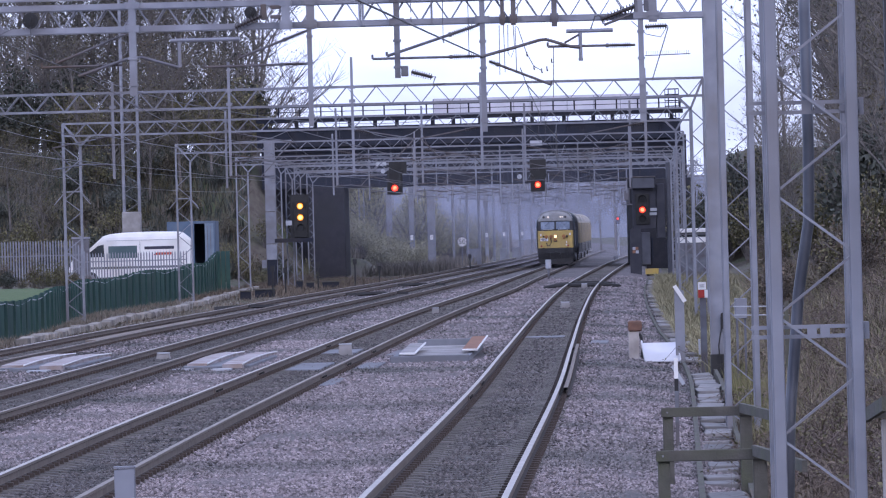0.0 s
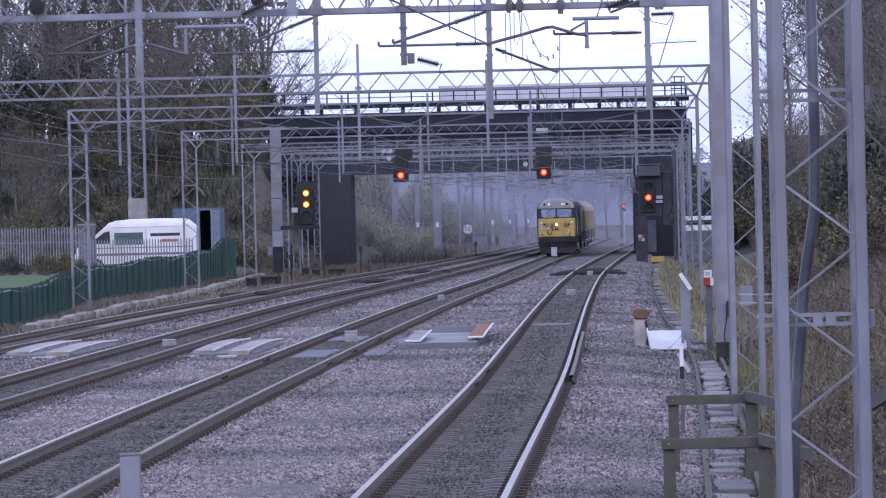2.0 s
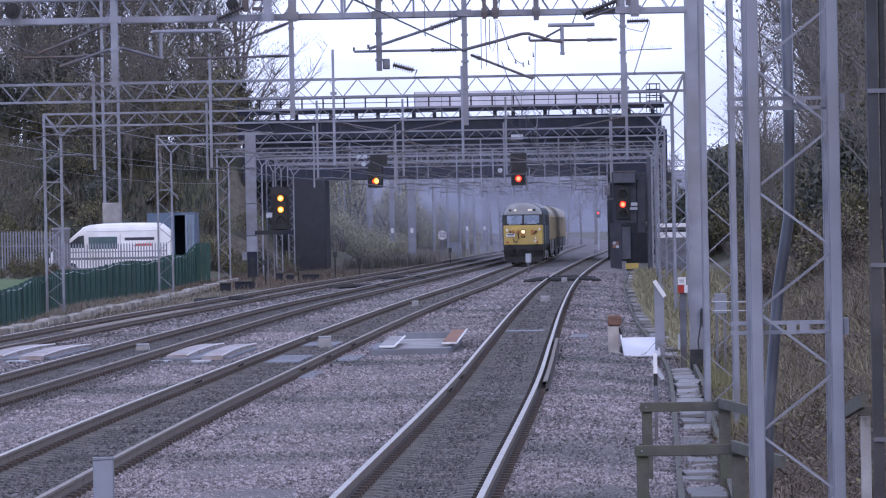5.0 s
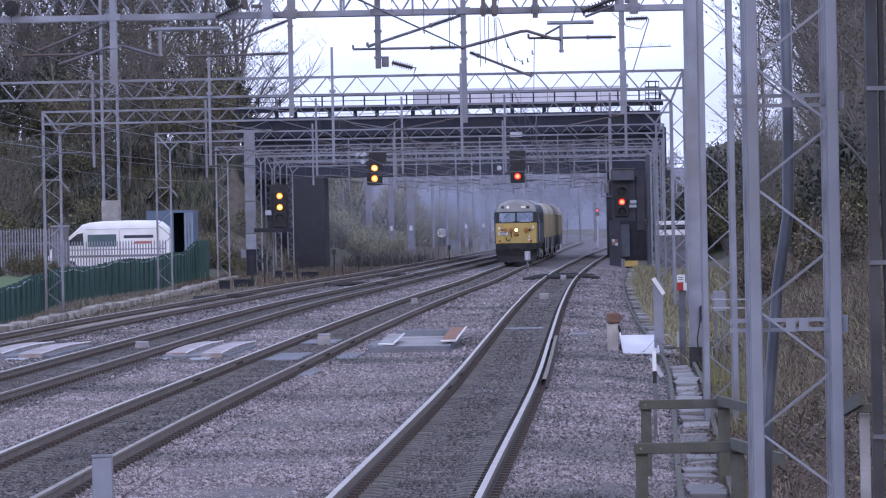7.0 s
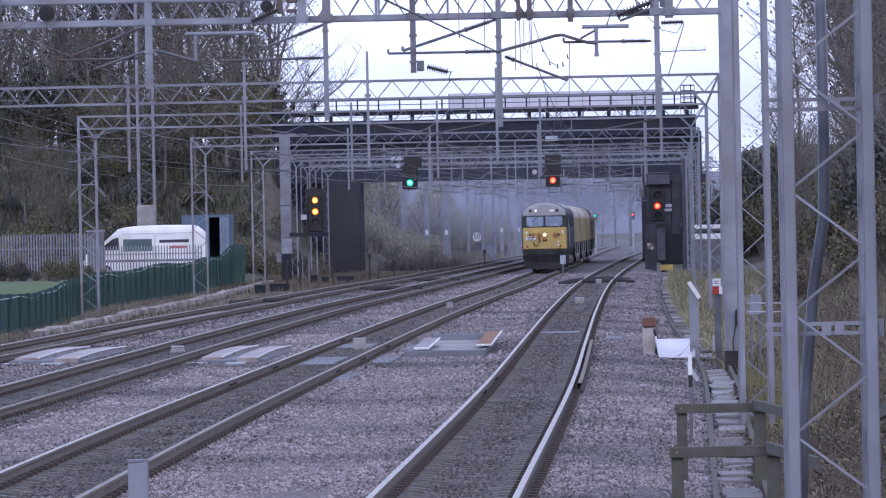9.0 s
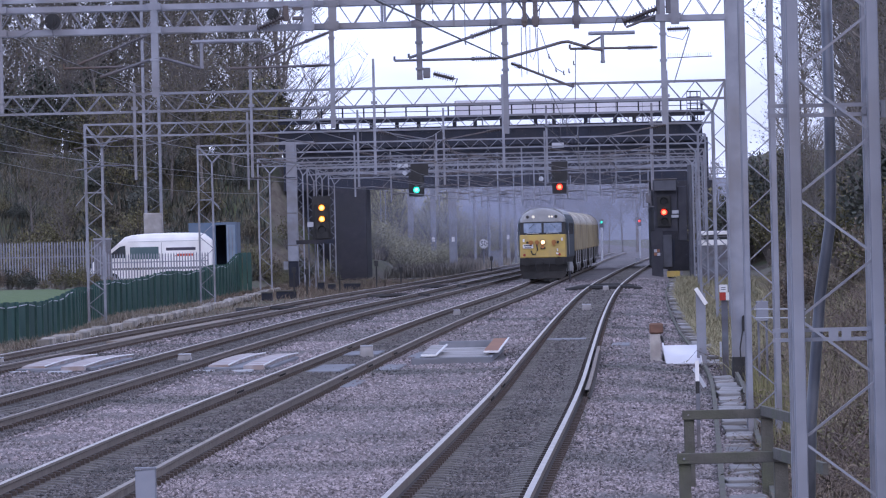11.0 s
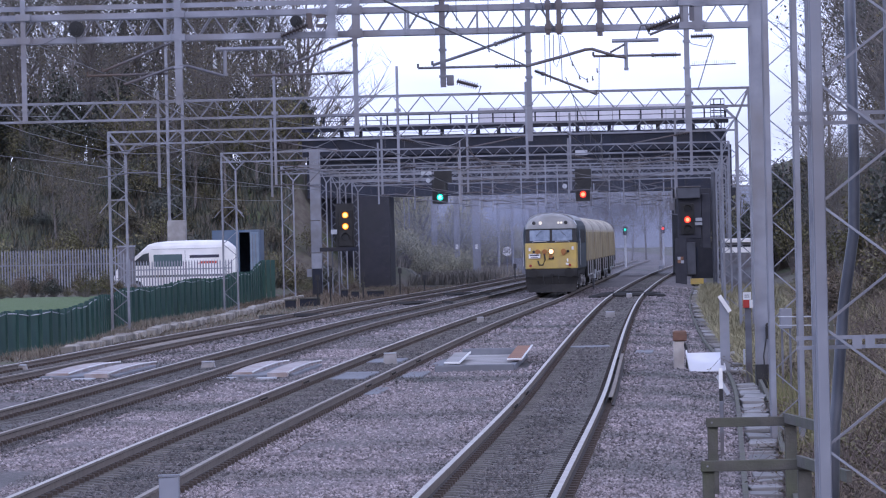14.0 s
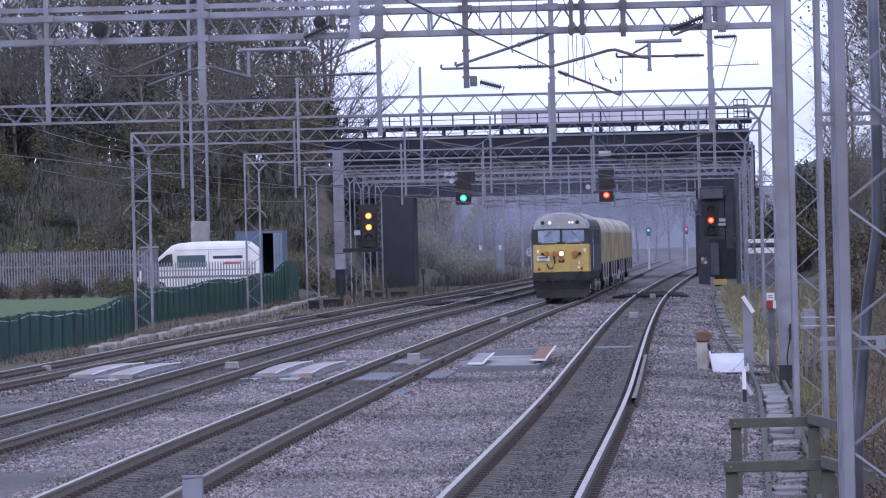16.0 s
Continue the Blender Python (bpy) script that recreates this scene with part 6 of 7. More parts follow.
def wagon():
    """An ochre covered vehicle on two bogies; y runs from its leading end."""
    e = thing("covered_wagon", pose(0, 0, 0), "ochre covered bogie wagon with a pale ribbed roof", "railway wagon", "wagons of the train")
    L = 21.4
    part("body", Build().loft([body_ring(y, 2.7, 1.55, 3.04, 3.5) for y in (0, L)]), TAN, e)
    rf = part("roof", Build().loft([body_ring(y, 2.66, 3.02, 3.06, 3.9) for y in (-0.02, L + 0.02)]), PALEROOF, e, "pale weathered roof")
    for i in range(6):
        y = 0.5 + i * (L - 1) / 5
        part("roof_rib", Build().loft([body_ring(q, 2.7, 3.02, 3.06, 3.93) for q in (y - 0.06, y + 0.06)]), PALEROOF, rf)
    for s in (-1, 1):
        for i in range(7):
            y = 0.3 + i * (L - 0.6) / 6
            part("side_post", Build().box(s * 1.36 - 0.02, s * 1.36 + 0.02, y - 0.05, y + 0.05, 1.5, 3.05), TAN, e)
        part("sole_bar", Build().box(s * 1.2 - 0.08, s * 1.2 + 0.08, 0, L, 1.28, 1.55), GRIME, e)
        for i in range(7):
            y = 1.2 + i * 3.1
            part("side_fitting", Build().box(s * 1.3 - 0.05, s * 1.3 + 0.05, y, y + 0.5, 0.7, 1.5), HILITE if i % 2 else BLACK, e)
        part("pipe_run", Build().tube([(s * 1.3, 4, 0.75), (s * 1.3, 17, 0.75)], 0.05, 6), HILITE, e)
    part("end_wall", Build().box(-1.25, 1.25, -0.3, -0.02, 1.5, 3.2), GRIME, e)
    part("underframe", Build().box(-1.1, 1.1, 0.1, L - 0.1, 1.05, 1.4).box(-0.9, 0.9, 6.5, 15, 0.4, 1.05), GRIME, e)
    bogie(e, 2.9, (-1.1, 1.1), 0.46, GRIME, HILITE)
    bogie(e, L - 2.9, (-1.1, 1.1), 0.46, GRIME, HILITE)
    for s in (-0.87, 0.87):
        part("buffer", Build().tube([(s, -0.45, 1.05), (s, 0.1, 1.05)], 0.12, 10), BLACK, e)
    return e


LOCO = loco()
WAGONS = [wagon()]
for i in range(3):
    WAGONS.append(copy_thing(WAGONS[0], pose(0, 0, 0)))

TRAIN_ROWS = [(0.0, 407), (3.0, 382), (7.0, 348), (9.0, 329.5), (11.5, 304), (13.0, 287), (14.5, 270.5), (16.0, 254)]


def motions():
    """The train rolls towards the camera along its track; the signal lens turns to yellow, then green."""
    for ob, off in [(LOCO, 0.0)] + [(w, 21.6 + 22.4 * i) for i, w in enumerate(WAGONS)]:
        rows = []
        for t, d in TRAIN_ROWS:
            q = d + off
            a = math.degrees(math.atan2(LINE_B(q + 18) - LINE_B(q + 2.5), 15.5))
            x = LINE_B(q + 2.5) - 2.5 * (LINE_B(q + 18) - LINE_B(q + 2.5)) / 15.5
            rows.append((t, pose(x, q, 0, 0, 0, -a)))
        walk(ob, rows)
    walk(SMOKE, [(t, pose(LINE_B(d + 20), d + 20, 0)) for t, d in TRAIN_ROWS])
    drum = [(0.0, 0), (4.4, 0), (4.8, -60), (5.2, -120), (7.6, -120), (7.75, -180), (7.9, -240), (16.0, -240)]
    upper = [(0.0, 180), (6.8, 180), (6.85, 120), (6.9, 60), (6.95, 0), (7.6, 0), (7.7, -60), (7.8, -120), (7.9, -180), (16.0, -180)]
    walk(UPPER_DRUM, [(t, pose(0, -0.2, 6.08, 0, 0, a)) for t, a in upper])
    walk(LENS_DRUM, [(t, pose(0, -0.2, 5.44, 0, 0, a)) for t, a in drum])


# ---------------------------------------------------------------- vegetation
def tree_mesh(seed, h, leaf, lmat, spread=0.32, twigs=1.0):
    """Trunk with limbs and twigs, and the leaves, as two builds."""
    rn = random.Random(seed)
    wood, leaves = Build(), Build()
    tips = []

    def grow(p, v, length, r, level):
        pts = [p]
        n = 5 if level == 0 else 3
        for i in range(n):
            v = (v + Vector((rn.uniform(-1, 1), rn.uniform(-1, 1), rn.uniform(-0.3, 0.6))) * (0.07 if level == 0 else 0.2)).normalized()
            pts.append(pts[-1] + v * (length / n))
        wood.tube(pts, r, 7 if level == 0 else (4 if level == 1 else 3), 0, r * (0.35 if level == 0 else 0.3), cap=False)
        if level >= 3:
            tips.append(pts[-1])
            return
        k = {0: int(16 * twigs), 1: 7, 2: 5}[level]
        for i in range(k):
            u = rn.uniform(0.28, 1.0) if level == 0 else rn.uniform(0.3, 1.0)
            j = min(n - 1, int(u * n))
            q = pts[j].lerp(pts[j + 1], u * n - j)
            a = rn.uniform(0, 2 * math.pi)
            out = Vector((math.cos(a), math.sin(a), rn.uniform(0.25, 1.0) if level == 0 else rn.uniform(-0.1, 0.9)))
            w = (v * 0.55 + out * 0.8).normalized()
            L = length * (spread * (1.25 - 0.6 * u) if level == 0 else rn.uniform(0.4, 0.62))
            grow(q, w, L, max(0.012, r * (0.32 if level == 0 else 0.42)), level + 1)

    grow(Vector((0, 0, -0.5)), Vector((rn.uniform(-0.06, 0.06), rn.uniform(-0.06, 0.06), 1)).normalized(), h, h * 0.014, 0)
    if leaf:
        for p in tips:
            for i in range(leaf):
                c = p + Vector((rn.gauss(0, 0.45), rn.gauss(0, 0.45), rn.gauss(0, 0.4)))
                s = rn.uniform(0.06, 0.14)
                a = Vector((rn.uniform(-1, 1), rn.uniform(-1, 1), rn.uniform(-1, 1))).normalized()
                b_ = a.cross(Vector((rn.uniform(-1, 1), rn.uniform(-1, 1), 0.3))).normalized()
                leaves.add([c - a * s, c + b_ * s * 0.6, c + a * s, c - b_ * s * 0.6], [(0, 1, 2, 3)])
    return wood, leaves


def tree_kind(name, seed, h, leaf, lmat, label, spread=0.32, twigs=1.0):
    e = thing(name, pose(0, 0, 0), label, "tree", "trees along the line")
    w, lv = tree_mesh(seed, h, leaf, lmat, spread, twigs)
    part("trunk", w, BARK, e)
    if leaf:
        part("crown", lv, lmat, e)
    return e


KINDS = [
    tree_kind("bare_tree", 11, 19, 0, None, "tall bare autumn tree with fine dark twigs"),
    tree_kind("bare_tree", 12, 17, 1, AUTUMN, "tall tree with a few remaining brown autumn leaves"),
    tree_kind("ivy_tree", 13, 18, 4, IVY, "tall dark tree thick with ivy leaves"),
    tree_kind("ivy_tree", 14, 15, 5, IVY, "broad dark evergreen tree on the bank", 0.4),
    tree_kind("autumn_tree", 15, 12, 3, AUTUMN, "smaller tree with brown and olive leaves", 0.4),
    tree_kind("bare_tree", 16, 14, 1, AUTUMN, "slender bare tree with pale twigs", 0.28),
]
rn = random.Random(21)
used = set()


def plant(i, x, d, s=1.0, sink=0.0):
    z = ground_z(x, min(d, 640)) - sink
    m = pose(x, d, z, 0, 0, rn.uniform(0, 360)) @ Matrix.Scale(s, 4)
    if i in used:
        t = copy_thing(KINDS[i], m)
        t.matrix_basis = m
    else:
        KINDS[i].matrix_basis = m
        used.add(i)


# wooded bank on the left
for i in range(22):
    plant((0, 5, 1, 2, 5, 3)[i % 6], -17.0 - 1.6 * i + rn.uniform(-0.8, 0.8), 450 + rn.uniform(-8, 30), rn.uniform(0.85, 1.15), 0.5)
for i in range(20):
    plant((0, 1, 5, 0, 2)[i % 5], -17.6 - 1.7 * i + rn.uniform(-1, 1), 495 + rn.uniform(-10, 30), rn.uniform(1.0, 1.35))
for i in range(15):
    plant((3, 5, 4, 1)[i % 4], -19.5 - 1.5 * i + rn.uniform(-0.8, 0.8), 428 + rn.uniform(-6, 12), rn.uniform(0.7, 1.05), 0.5)
for i in range(7):
    plant((4, 5, 4)[i % 3], -18.0 - 2.4 * i, 405 + rn.uniform(-4, 8), rn.uniform(0.5, 0.75), 0.4)
# wooded slope on the right
for i in range(20):
    d = 150 + 14 * i
    x = 0.063 * d + 1.8 + rn.uniform(0, 2.5)
    plant((1, 4, 5, 4, 0)[i % 5], x, d, rn.uniform(0.55, 0.85) * (0.75 + 0.25 * smooth(150, 300, d)), 0.3)
for i in range(14):
    d = 170 + 18 * i
    plant((3, 1, 4, 2)[i % 4], 0.068 * d + 1.5 + rn.uniform(0, 3), d, rn.uniform(0.7, 1.0), 0.3)
for i in range(13):
    d = 200 + 14 * i
    plant((0, 5, 1, 4)[i % 4], (0.053 + 0.012 * rn.random()) * d + 0.8, d, rn.uniform(0.22, 0.4), 0.3)
for i in range(20):
    d = 255 + 6.5 * i
    plant((1, 3, 0, 2, 1)[i % 5], (0.0655 + 0.016 * rn.random()) * d, d, rn.uniform(0.8, 1.05), 0.3)
for i in range(18):
    plant((1, 5, 0, 4)[i % 4], 6 + 1.4 * i + rn.uniform(-1, 1), 705 + rn.uniform(0, 50), rn.uniform(0.5, 0.85))
# beyond the bridge
for i in range(12):
    plant((1, 5, 0, 4)[i % 4], 25 + rn.uniform(-2, 8) + i * 1.1, 440 + 18 * i, rn.uniform(0.6, 0.9), 0.3)


def blades(name, label, cat, m, n, place, hmin, hmax, w, lean, seed):
    """Many thin blades or stems scattered by place(), joined as stuff."""
    r = random.Random(seed)
    b = Build()
    for i in range(n):
        x, d = place(r)
        z = ground_z(x, d) - 0.05
        h = r.uniform(hmin, hmax)
        a = r.uniform(0, 2 * math.pi)
        dx, dy = math.cos(a) * lean * h * r.random(), math.sin(a) * lean * h * r.random()
        ww = w * r.uniform(0.6, 1.4)
        p = Vector((x, d, z))
        t = Vector((x + dx, d + dy, z + h))
        mid = p.lerp(t, 0.55) + Vector((-dx * 0.25, 0, 0.05 * h))
        s = Vector((math.cos(a + 1.2) * ww, math.sin(a + 1.2) * ww * 0.3, 0))
        b.add([p - s, p + s, mid + s * 0.7, mid - s * 0.7, t], [(0, 1, 2, 3), (3, 2, 4)])
    ob = part(name, b, m)
    return tagged(ob, label, cat, kind="stuff")


# Pale tone of dry stems; beyond the bridge it also paints in haze.
DRY_HAZED_STEM = mat("dry_and_hazed_stems", (0.22, 0.195, 0.155), (0.15, 0.14, 0.12), 0.8, 0.9, island=0.4)


def right_verge(r):
    d = 84 + 246 * r.random() ** 1.4
    return LINE_A(d) + 4.0 + 0.006 * d + r.random() ** 1.2 * 3.0, d


def trough_edge(r):
    d = 80 + 100 * r.random()
    return TROUGH(d) + 0.45 + r.random() * 0.7, d


def right_bank(r):
    d = 82 + 190 * r.random() ** 1.2
    return 0.046 * d + 0.9 + r.random() * (1.6 + 0.03 * d), d


def near_bank(r):
    d = 44 + 45 * r.random()
    return 0.036 * d + 0.9 + r.random() * (0.9 + 0.03 * d), d


def left_verge(r):
    d = 175 + 170 * r.random()
    return FENCE(d) + 0.3 + abs(r.gauss(0, 0.6)), d


def abutment_foot(r):
    d = 300 + 95 * r.random()
    a, b_ = FENCE(d) + 0.5, LINE_D(d) - 2.4
    return a + (b_ - a) * r.random() ** 1.6, d


def mound(r):
    d = 436 + 60 * r.random()
    return -7.5 - 8 * r.random(), d


def left_bank(r):
    return -15.5 - 25 * r.random(), 350 + 70 * r.random()


def far_bank(r):
    d = 427 + 110 * r.random()
    return LINE_D(d) - 3.0 - 6 * r.random(), d


blades("dry_grass", "long straw-coloured grass on the verge", "grass", DRY, 13000, right_verge, 0.12, 0.5, 0.012, 1.5, 1)
blades("green_grass", "fresh green grass beside the cable trough", "grass", GRASS, 5000, trough_edge, 0.15, 0.42, 0.012, 0.7, 2)
def far_verge(r):
    d = 118 + 215 * r.random()
    return TROUGH(d) + 0.15 + abs(r.gauss(0, 0.9)), d


blades("dry_grass", "straw-coloured tufts along the far cable trough", "grass", DRY, 13000, far_verge, 0.15, 0.6, 0.016, 1.4, 8)
def left_strip(r):
    d = 170 + 190 * r.random()
    a, b_ = FENCE(d) + 0.2, LINE_D(d) - 2.6
    return a + (b_ - a) * r.random(), d


blades("dry_weeds", "short brown weeds scattered over the earth verge", "weeds", DRY_HAZED_STEM, 9000, left_strip, 0.03, 0.2, 0.022, 1.6, 9)
blades("dead_weeds", "dark brown dead weeds over the earth verge", "weeds", BRACKEN, 9000, left_strip, 0.04, 0.25, 0.02, 1.8, 19)
blades("dead_bracken", "tangled dead bracken and bramble stems on the bank", "scrub", BRACKEN, 30000, right_bank, 0.2, 0.7, 0.009, 3.0, 3)
blades("dead_bracken", "low dark tangle of dead bramble beside the mast foot", "scrub", BRACKEN, 22000, near_bank, 0.08, 0.38, 0.007, 3.2, 13)
blades("bank_grass", "rough olive grass among dead stems on the bank", "grass", GRASS, 6000, right_bank, 0.2, 0.6, 0.01, 1.6, 4)
blades("dry_grass", "pale dry grass at the foot of the fence", "grass", DRY_HAZED_STEM, 5000, left_verge, 0.06, 0.34, 0.012, 0.9, 5)
blades("verge_scrub", "brown scrub and dead stems before the abutment", "scrub", BRACKEN, 9000, abutment_foot, 0.08, 0.45, 0.02, 2.0, 14)
blades("bank_scrub", "olive and tan brambles behind the abutment", "scrub", DRY_HAZED_STEM, 9000, mound, 0.3, 1.1, 0.02, 1.4, 15)
blades("bank_scrub", "brown and olive scrub covering the road bank", "scrub", AUTUMN, 22000, left_bank, 0.35, 1.1, 0.03, 1.2, 6)
blades("bank_scrub", "dark olive bramble leaves over the road bank", "scrub", IVY, 26000, left_bank, 0.3, 1.2, 0.05, 1.3, 16)
blades("bank_scrub", "brambles painted pale with haze beyond the bridge", "scrub", DRY_HAZED_STEM, 6000, far_bank, 0.4, 1.3, 0.03, 1.0, 7)


def shrub_kind(h, w, m, seed, label, n=26, leaf=50, ls=0.06):
    """A loose bush: stems and many small leaves with gaps."""
    r = random.Random(seed)
    e = thing("shrub", pose(0, 0, 0), label, "shrub", "bushes on the banks")
    st, lv = Build(), Build()
    for i in range(n):
        a, q = r.uniform(0, 6.28), r.random() ** 0.7
        tip = Vector((math.cos(a) * w * q * 0.5, math.sin(a) * w * q * 0.5, h * (1 - 0.55 * q * q) * r.uniform(0.65, 1.05)))
        mid = tip * 0.5 + Vector((r.uniform(-0.1, 0.1), r.uniform(-0.1, 0.1), 0.12 * h))
        st.tube([(0, 0, -0.2), mid, tip], 0.012 * h, 3, 0, 0.004 * h, cap=False)
        for j in range(leaf):
            c = mid.lerp(tip, r.random() * 1.1 - 0.2) + Vector((r.gauss(0, 0.07 * w), r.gauss(0, 0.07 * w), r.gauss(0, 0.07 * h)))
            s = r.uniform(0.5, 1.5) * ls
            u = Vector((r.uniform(-1, 1), r.uniform(-1, 1), r.uniform(-1, 1))).normalized()
            v = u.cross(Vector((0.3, r.uniform(-1, 1), 0.7))).normalized()
            lv.add([c - u * s, c + v * s * 0.6, c + u * s, c - v * s * 0.6], [(0, 1, 2, 3)])
    part("stem", st, BARK, e)
    part("foliage", lv, m, e)
    return e


def bramble(seed, label, n=55, h=1.0):
    """A low mound of arching canes with scattered leaves."""
    r = random.Random(seed)
    e = thing("bramble", pose(0, 0, 0), label, "shrub", "bushes on the banks")
    st, lv = Build(), Build()
    for i in range(n):
        a, reach, up = r.uniform(0, 6.28), r.uniform(0.5, 1.5), r.uniform(0.35, 1.0) * h
        o = Vector((r.gauss(0, 0.35), r.gauss(0, 0.35), -0.1))
        u = Vector((math.cos(a), math.sin(a), 0))
        pts = [o, o + u * reach * 0.25 + Vector((0, 0, up * 0.75)), o + u * reach * 0.6 + Vector((0, 0, up)), o + u * reach + Vector((r.gauss(0, 0.15), r.gauss(0, 0.15), up * r.uniform(0.1, 0.8)))]
        st.tube(pts, r.uniform(0.006, 0.011), 3, 0, 0.003, cap=False)
        for j in range(9):
            k = r.randrange(3)
            c = pts[k].lerp(pts[k + 1], r.random()) + Vector((r.gauss(0, 0.05), r.gauss(0, 0.05), r.gauss(0, 0.05)))
            q = r.uniform(0.02, 0.055)
            f = Vector((r.uniform(-1, 1), r.uniform(-1, 1), r.uniform(-0.5, 0.5))).normalized()
            g = f.cross(Vector((0.2, r.uniform(-1, 1), 0.8))).normalized()
            lv.add([c - f * q, c + g * q * 0.6, c + f * q, c - g * q * 0.6], [(0, 1, 2, 3)])
    tagged(part("cane_tangle", st, CANE, e), kind="stuff")
    part("foliage", lv, OLIVE if seed % 2 else BRACKEN, e)
    return e


CANE = mat("bramble_canes", (0.15, 0.115, 0.1), (0.1, 0.08, 0.072), 1.0, 0.8, island=0.4)
OLIVE = mat("olive_leaves", (0.098, 0.095, 0.045), (0.14, 0.125, 0.065), 0.8, 0.85, island=0.5)
# Leaf tone past the bridge is paled: the haze there is painted in.
HAZE_PALED = mat("haze_paled_bramble", (0.33, 0.315, 0.19), (0.25, 0.24, 0.135), 0.8, 0.9, island=0.25)
BUSHES = [
    shrub_kind(2.4, 2.8, OLIVE, 101, "bushy olive-green shrub on the bank"),
    shrub_kind(2.0, 2.4, AUTUMN, 102, "brown autumn shrub with thinning leaves"),
    shrub_kind(2.6, 2.6, BRACKEN, 103, "tangled dead brown shrub on the slope", 34, 40),
    shrub_kind(7.0, 5.0, IVY, 104, "tall dark evergreen thicket under the trees", 60, 60, 0.13),
    shrub_kind(6.0, 4.5, OLIVE, 105, "tall olive and brown thicket on the bank", 60, 50, 0.11),
    shrub_kind(2.6, 3.0, HAZE_PALED, 106, "tan shrub painted pale with haze beyond the bridge", 34, 90, 0.05),
    shrub_kind(7.0, 4.5, HAZE_PALED, 107, "tall tan thicket painted pale with haze beyond the bridge", 70, 110, 0.07),
    shrub_kind(2.3, 3.0, IVY, 108, "dark green bramble thicket on the bank", 34, 60, 0.07),
    bramble(109, "arching dead bramble stems with a few olive leaves"),
    bramble(110, "low tangle of brown bramble canes on the slope", 70, 0.75),
]
seen = set()
rn = random.Random(5)


def bush(i, x, d, s=1.0):
    m = pose(x, d, ground_z(x, min(d, 640)) - 0.15, 0, 0, rn.uniform(0, 360)) @ Matrix.Scale(s, 4)
    if i in seen:
        copy_thing(BUSHES[i], m).matrix_basis = m
    else:
        BUSHES[i].matrix_basis = m
        seen.add(i)


for i in range(105):
    bush((0, 1, 0, 7)[i % 4], -16.5 - rn.random() * 23, 362 + rn.random() * 54, rn.uniform(0.7, 1.5))
for i in range(38):
    bush((3, 4, 4)[i % 3], -15.5 - 0.8 * i + rn.uniform(-0.6, 0.6), 420 + rn.random() * 26, rn.uniform(0.6, 1.15))
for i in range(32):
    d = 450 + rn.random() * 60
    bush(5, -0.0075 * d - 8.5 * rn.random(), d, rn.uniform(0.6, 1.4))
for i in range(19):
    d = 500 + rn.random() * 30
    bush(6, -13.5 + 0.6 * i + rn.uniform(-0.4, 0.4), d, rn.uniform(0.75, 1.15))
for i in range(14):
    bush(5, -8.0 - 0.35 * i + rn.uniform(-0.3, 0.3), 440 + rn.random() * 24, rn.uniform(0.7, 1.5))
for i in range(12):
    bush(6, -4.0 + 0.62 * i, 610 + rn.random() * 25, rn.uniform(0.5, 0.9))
for i in range(10):
    bush((2, 1)[i % 2], -12.6 + 0.55 * i, 372 + rn.random() * 18, rn.uniform(0.18, 0.4))
for i in range(12):
    bush((4, 3)[i % 2], 16.2 + 0.55 * i, 385 + rn.random() * 20, rn.uniform(0.75, 1.05))
for i in range(8):
    bush((0, 2, 1)[i % 3], -11.2 - 0.5 * i, 385 + rn.random() * 20, rn.uniform(0.5, 1.0))
for i in range(9):
    bush((2, 0, 1)[i % 3], -19.5 - rn.random() * 8, 294 + rn.random() * 12, rn.uniform(0.4, 0.7))
for i in range(26):
    d = 150 + 170 * rn.random()
    bush((2, 1, 2, 0)[i % 4], 0.048 * d + 0.9 + rn.random() * (1 + 0.02 * d), d, rn.uniform(0.45, 1.0))
for i in range(24):
    d = 175 + 8 * i
    bush((4, 3, 4)[i % 3], 0.054 * d + 1.5 + rn.random() * 3, d, rn.uniform(0.4, 0.75))

for i in range(150):
    d = 42 + 130 * rn.random() ** 1.3
    bush((8, 9, 9, 8, 9)[i % 5], 0.034 * d + 1.0 + 0.55 * rn.random() + rn.random() * (0.6 + 0.035 * d), d, rn.uniform(0.45, 0.95))
for i in range(22):
    bush((2, 7, 1)[i % 3], -31 + 0.52 * i + rn.uniform(-0.2, 0.2), 300 + rn.random() * 7, rn.uniform(0.3, 0.62))
for i in range(14):
    bush((0, 7, 1)[i % 3], -12.3 - 0.35 * i, 376 + rn.random() * 18, rn.uniform(0.5, 1.1))
for i in range(16):
    bush((9, 8)[i % 2], -12.9 + 0.5 * i, 352 + rn.random() * 40, rn.uniform(0.5, 1.0))


# hazy distance closing the view along the line: painted blue-grey haze that glows
def distance():
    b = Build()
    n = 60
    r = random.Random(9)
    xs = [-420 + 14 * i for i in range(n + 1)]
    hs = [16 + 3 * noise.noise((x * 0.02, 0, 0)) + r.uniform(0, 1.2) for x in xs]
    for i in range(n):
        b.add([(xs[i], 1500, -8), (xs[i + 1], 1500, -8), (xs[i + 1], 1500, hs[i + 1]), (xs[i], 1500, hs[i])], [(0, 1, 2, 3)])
    m = mat("painted_mist_glow", (0.155, 0.17, 0.22), (0.2, 0.215, 0.27), 0.03, 1.0, emit=0.55)
    tagged(part("backdrop", b, m), "glowing sheet of distant woods with mist painted in blue-grey", "backdrop", kind="structure")


distance()


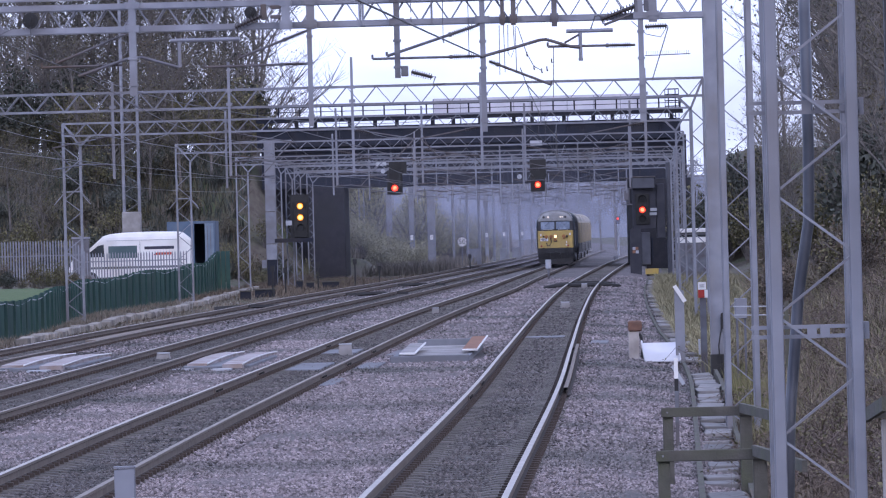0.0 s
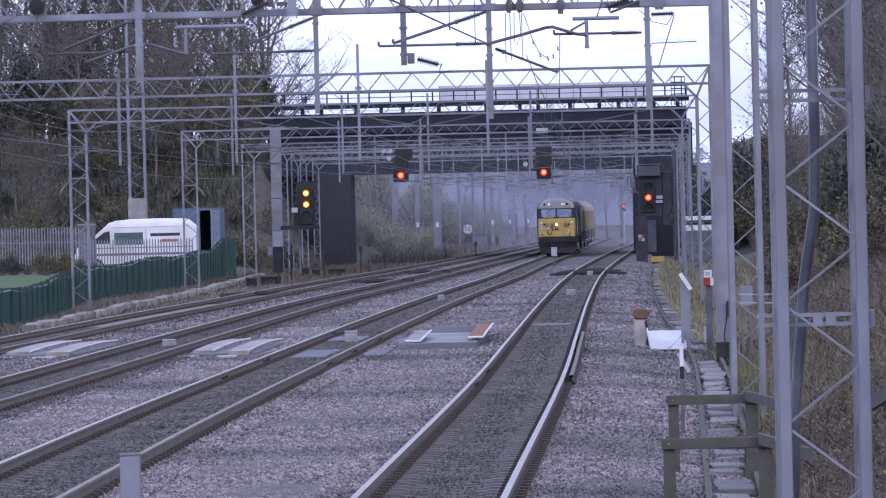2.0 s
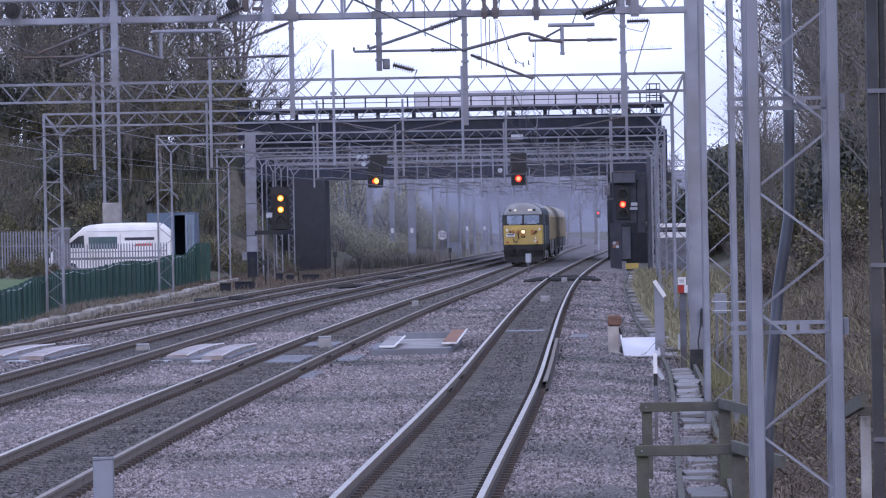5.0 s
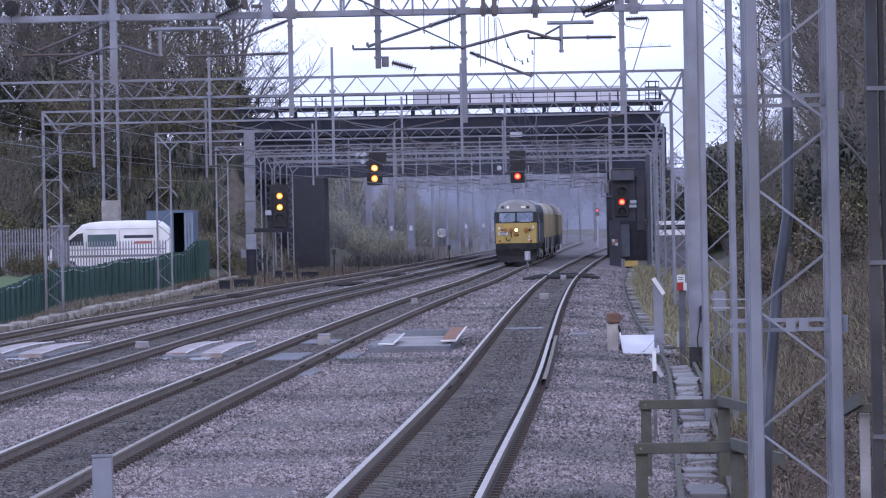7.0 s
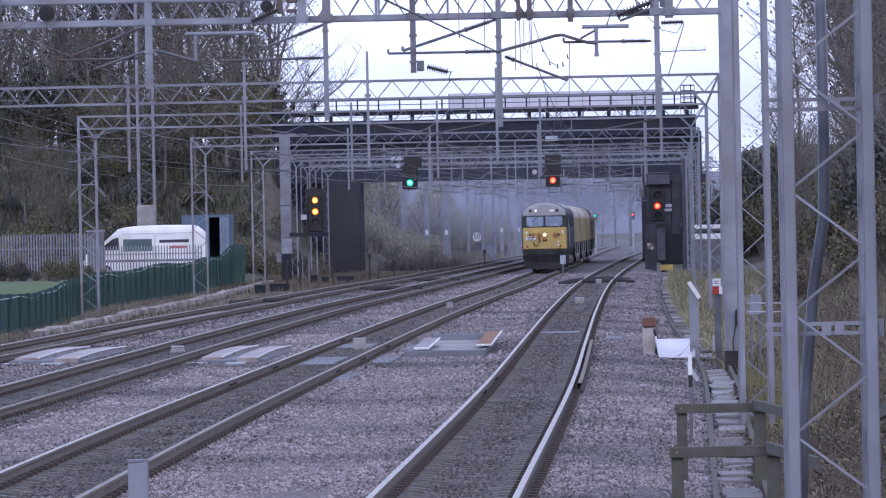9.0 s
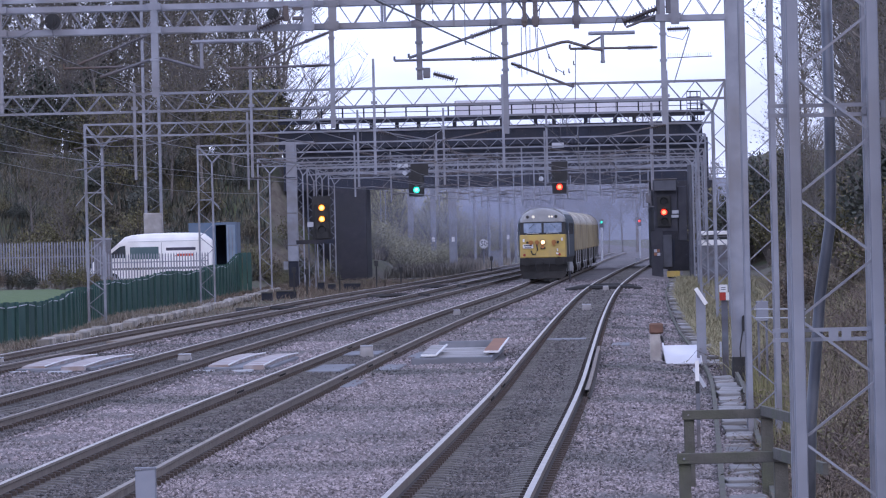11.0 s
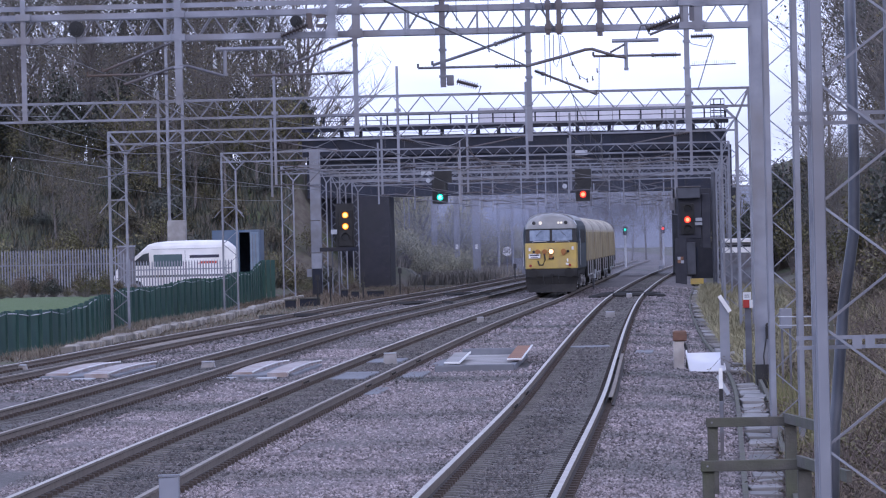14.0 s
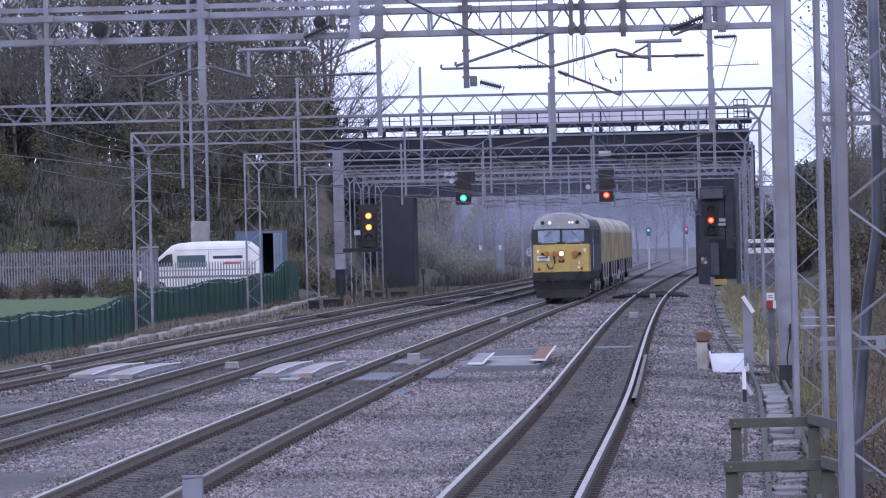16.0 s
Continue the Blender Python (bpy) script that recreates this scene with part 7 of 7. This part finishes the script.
# ---------------------------------------------------------------- exhaust smoke
def smoke_material(name, density):
    m = bpy.data.materials.new(name)
    m.use_nodes = True
    n, l = m.node_tree.nodes, m.node_tree.links
    n.clear()
    tc_ = n.new("ShaderNodeTexCoord")
    sp = n.new("ShaderNodeVectorMath")
    sp.operation = "MULTIPLY"
    sp.inputs[1].default_value = (1, 0, 1)
    ln = n.new("ShaderNodeVectorMath")
    ln.operation = "LENGTH"
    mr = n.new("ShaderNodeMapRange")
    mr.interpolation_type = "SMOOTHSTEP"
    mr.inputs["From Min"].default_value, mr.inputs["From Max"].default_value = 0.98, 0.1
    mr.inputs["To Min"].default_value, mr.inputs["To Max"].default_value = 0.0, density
    no = n.new("ShaderNodeTexNoise")
    no.inputs["Scale"].default_value = 1.8
    mu = n.new("ShaderNodeMath")
    mu.operation = "MULTIPLY"
    tr, df, mi = n.new("ShaderNodeBsdfTransparent"), n.new("ShaderNodeBsdfDiffuse"), n.new("ShaderNodeMixShader")
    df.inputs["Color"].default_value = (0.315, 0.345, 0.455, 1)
    o = n.new("ShaderNodeOutputMaterial")
    l.new(tc_.outputs["Object"], sp.inputs[0])
    l.new(sp.outputs["Vector"], ln.inputs[0])
    l.new(ln.outputs["Value"], mr.inputs["Value"])
    l.new(tc_.outputs["Object"], no.inputs["Vector"])
    l.new(mr.outputs["Result"], mu.inputs[0])
    l.new(no.outputs["Fac"], mu.inputs[1])
    l.new(mu.outputs["Value"], mi.inputs["Fac"])
    l.new(tr.outputs["BSDF"], mi.inputs[1])
    l.new(df.outputs["BSDF"], mi.inputs[2])
    l.new(mi.outputs["Shader"], o.inputs["Surface"])
    return m


def smoke_puff_mesh(name, density):
    """A domed puff, one unit in radius, bulging towards the viewer."""
    b = Build()
    n, rings = 20, 6
    pts = [(0, -0.5, 0)]
    for k in range(1, rings + 1):
        q = k / rings
        pts += [(q * math.cos(2 * math.pi * j / n), -0.5 * math.sqrt(1 - q * q), q * math.sin(2 * math.pi * j / n)) for j in range(n)]
    fs = [(0, 1 + j, 1 + (j + 1) % n) for j in range(n)]
    for k in range(rings - 1):
        o = 1 + k * n
        fs += [(o + j, o + n + j, o + n + (j + 1) % n, o + (j + 1) % n) for j in range(n)]
    b.add(pts, fs)
    return b.mesh("smoke_puff", [smoke_material(name, density)], True)


SMOKE = thing("exhaust_smoke", pose(0, 0, 0), "thin blue-grey diesel exhaust haze drifting behind the locomotive", "smoke", kind="stuff")
PUFF = smoke_puff_mesh("exhaust_smoke", 0.5)
THIN_PUFF = smoke_puff_mesh("thin_exhaust_haze", 0.15)
for x, y, z, sx, sz in ((-2.0, 112, 3.8, 7.0, 3.8), (4.0, 128, 4.2, 8.0, 4.0), (-5.0, 142, 3.6, 9.0, 3.8)):
    part("smoke_puff", PUFF, None, SMOKE, m=pose(x, y, z) @ Matrix.Diagonal((sx, 3.0, sz, 1)))


# Haze round the bridge is imitated by still, see-through blue-grey domes.
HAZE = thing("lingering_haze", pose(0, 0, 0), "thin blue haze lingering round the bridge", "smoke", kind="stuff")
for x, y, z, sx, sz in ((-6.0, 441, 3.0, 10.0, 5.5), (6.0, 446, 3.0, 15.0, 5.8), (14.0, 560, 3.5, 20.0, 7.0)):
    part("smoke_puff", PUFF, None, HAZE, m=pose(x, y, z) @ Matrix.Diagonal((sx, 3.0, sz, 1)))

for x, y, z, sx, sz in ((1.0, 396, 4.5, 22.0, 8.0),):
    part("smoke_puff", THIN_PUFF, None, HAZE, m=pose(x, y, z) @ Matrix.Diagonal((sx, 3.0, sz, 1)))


# ---------------------------------------------------------------- loose ballast stones
def stones():
    r = np.random.RandomState(8)
    bands = ((48, 75, 210, 0.026), (75, 110, 95, 0.031), (110, 170, 36, 0.040), (170, 330, 9, 0.055))
    for d0, d1, dens, size in bands:
        x0, x1 = -0.085 * d1, 0.045 * d1
        n = int((x1 - x0) * (d1 - d0) * dens)
        X, D = r.uniform(x0, x1, n), r.uniform(d0, d1, n)
        ds = np.linspace(d0, d1, 30)
        la, lb = np.interp(D, ds, [LINE_A(q) for q in ds]), np.interp(D, ds, [LINE_B(q) for q in ds])
        lc, ld = np.interp(D, ds, [LINE_C(q) for q in ds]), np.interp(D, ds, [LINE_D(q) for q in ds])
        keep = (X < la + 3.6) & (X > ld - 2.0)
        z = np.full(n, -0.2)
        within = np.zeros(n, bool)
        for ln in (la, lb, lc, ld):
            four = np.abs(X - ln) < 0.70
            near = (np.abs(X - ln) >= 0.62) & (np.abs(X - ln) < 0.86)
            z = np.where(four, -0.182, z)
            within |= four
            if ln is lc:
                within |= (X < ln + 1.3) & (r.uniform(0, 1, n) > 0.5 * (X < ln - 1.3))
            keep &= ~near
            keep &= ~(four & (r.uniform(0, 1, n) > 0.6))
            if ln is lc:
                keep &= ~(four & (r.uniform(0, 1, n) > 0.35))
            ends = (np.abs(X - ln) >= 0.86) & (np.abs(X - ln) < 1.4)
            z = np.where(ends, -0.172, z)
        z = z - 0.25 * np.clip((X - la - 1.8) / 1.8, 0, 1)
        keep &= ~((np.abs(X + 0.65) < 1.05) & (np.abs(D - 133.5) < 6.8))
        X, D, z, within = X[keep], D[keep], z[keep], within[keep]
        n = len(X)
        base = np.array([(1, 0, 0), (-1, 0, 0), (0, 1, 0), (0, -1, 0), (0, 0, 1), (0, 0, -1)], float)
        fc = np.array([(0, 2, 4), (2, 1, 4), (1, 3, 4), (3, 0, 4), (2, 0, 5), (1, 2, 5), (3, 1, 5), (0, 3, 5)])
        v = base[None] * (size * r.uniform(0.5, 1.3, (n, 6, 1))) + r.normal(0, size * 0.18, (n, 6, 3))
        a = r.uniform(0, 6.28, n)
        ca, sa = np.cos(a)[:, None], np.sin(a)[:, None]
        vx, vy = v[:, :, 0] * ca - v[:, :, 1] * sa, v[:, :, 0] * sa + v[:, :, 1] * ca
        tilt = r.uniform(-0.8, 0.8, n)[:, None]
        vz = v[:, :, 2] * 0.75 + vx * tilt * 0.5
        co = np.stack([vx + X[:, None], vy + D[:, None], vz + z[:, None]], 2).reshape(-1, 3)
        co = co.reshape(n, 6, 3)
        for pick, m, label in ((~within, STONE, "loose grey and pinkish ballast stones between the tracks"), (within, STONE_OILY, "oil-darkened ballast stones between the rails")):
            c = co[pick]
            fa = (fc[None] + 6 * np.arange(len(c))[:, None, None]).reshape(-1, 3)
            me = bpy.data.meshes.new("ballast_stones")
            me.from_pydata(c.reshape(-1, 3).tolist(), [], fa.tolist())
            me.materials.append(m)
            tagged(new("ballast_stones", me), label, "ballast", kind="stuff")



stones()

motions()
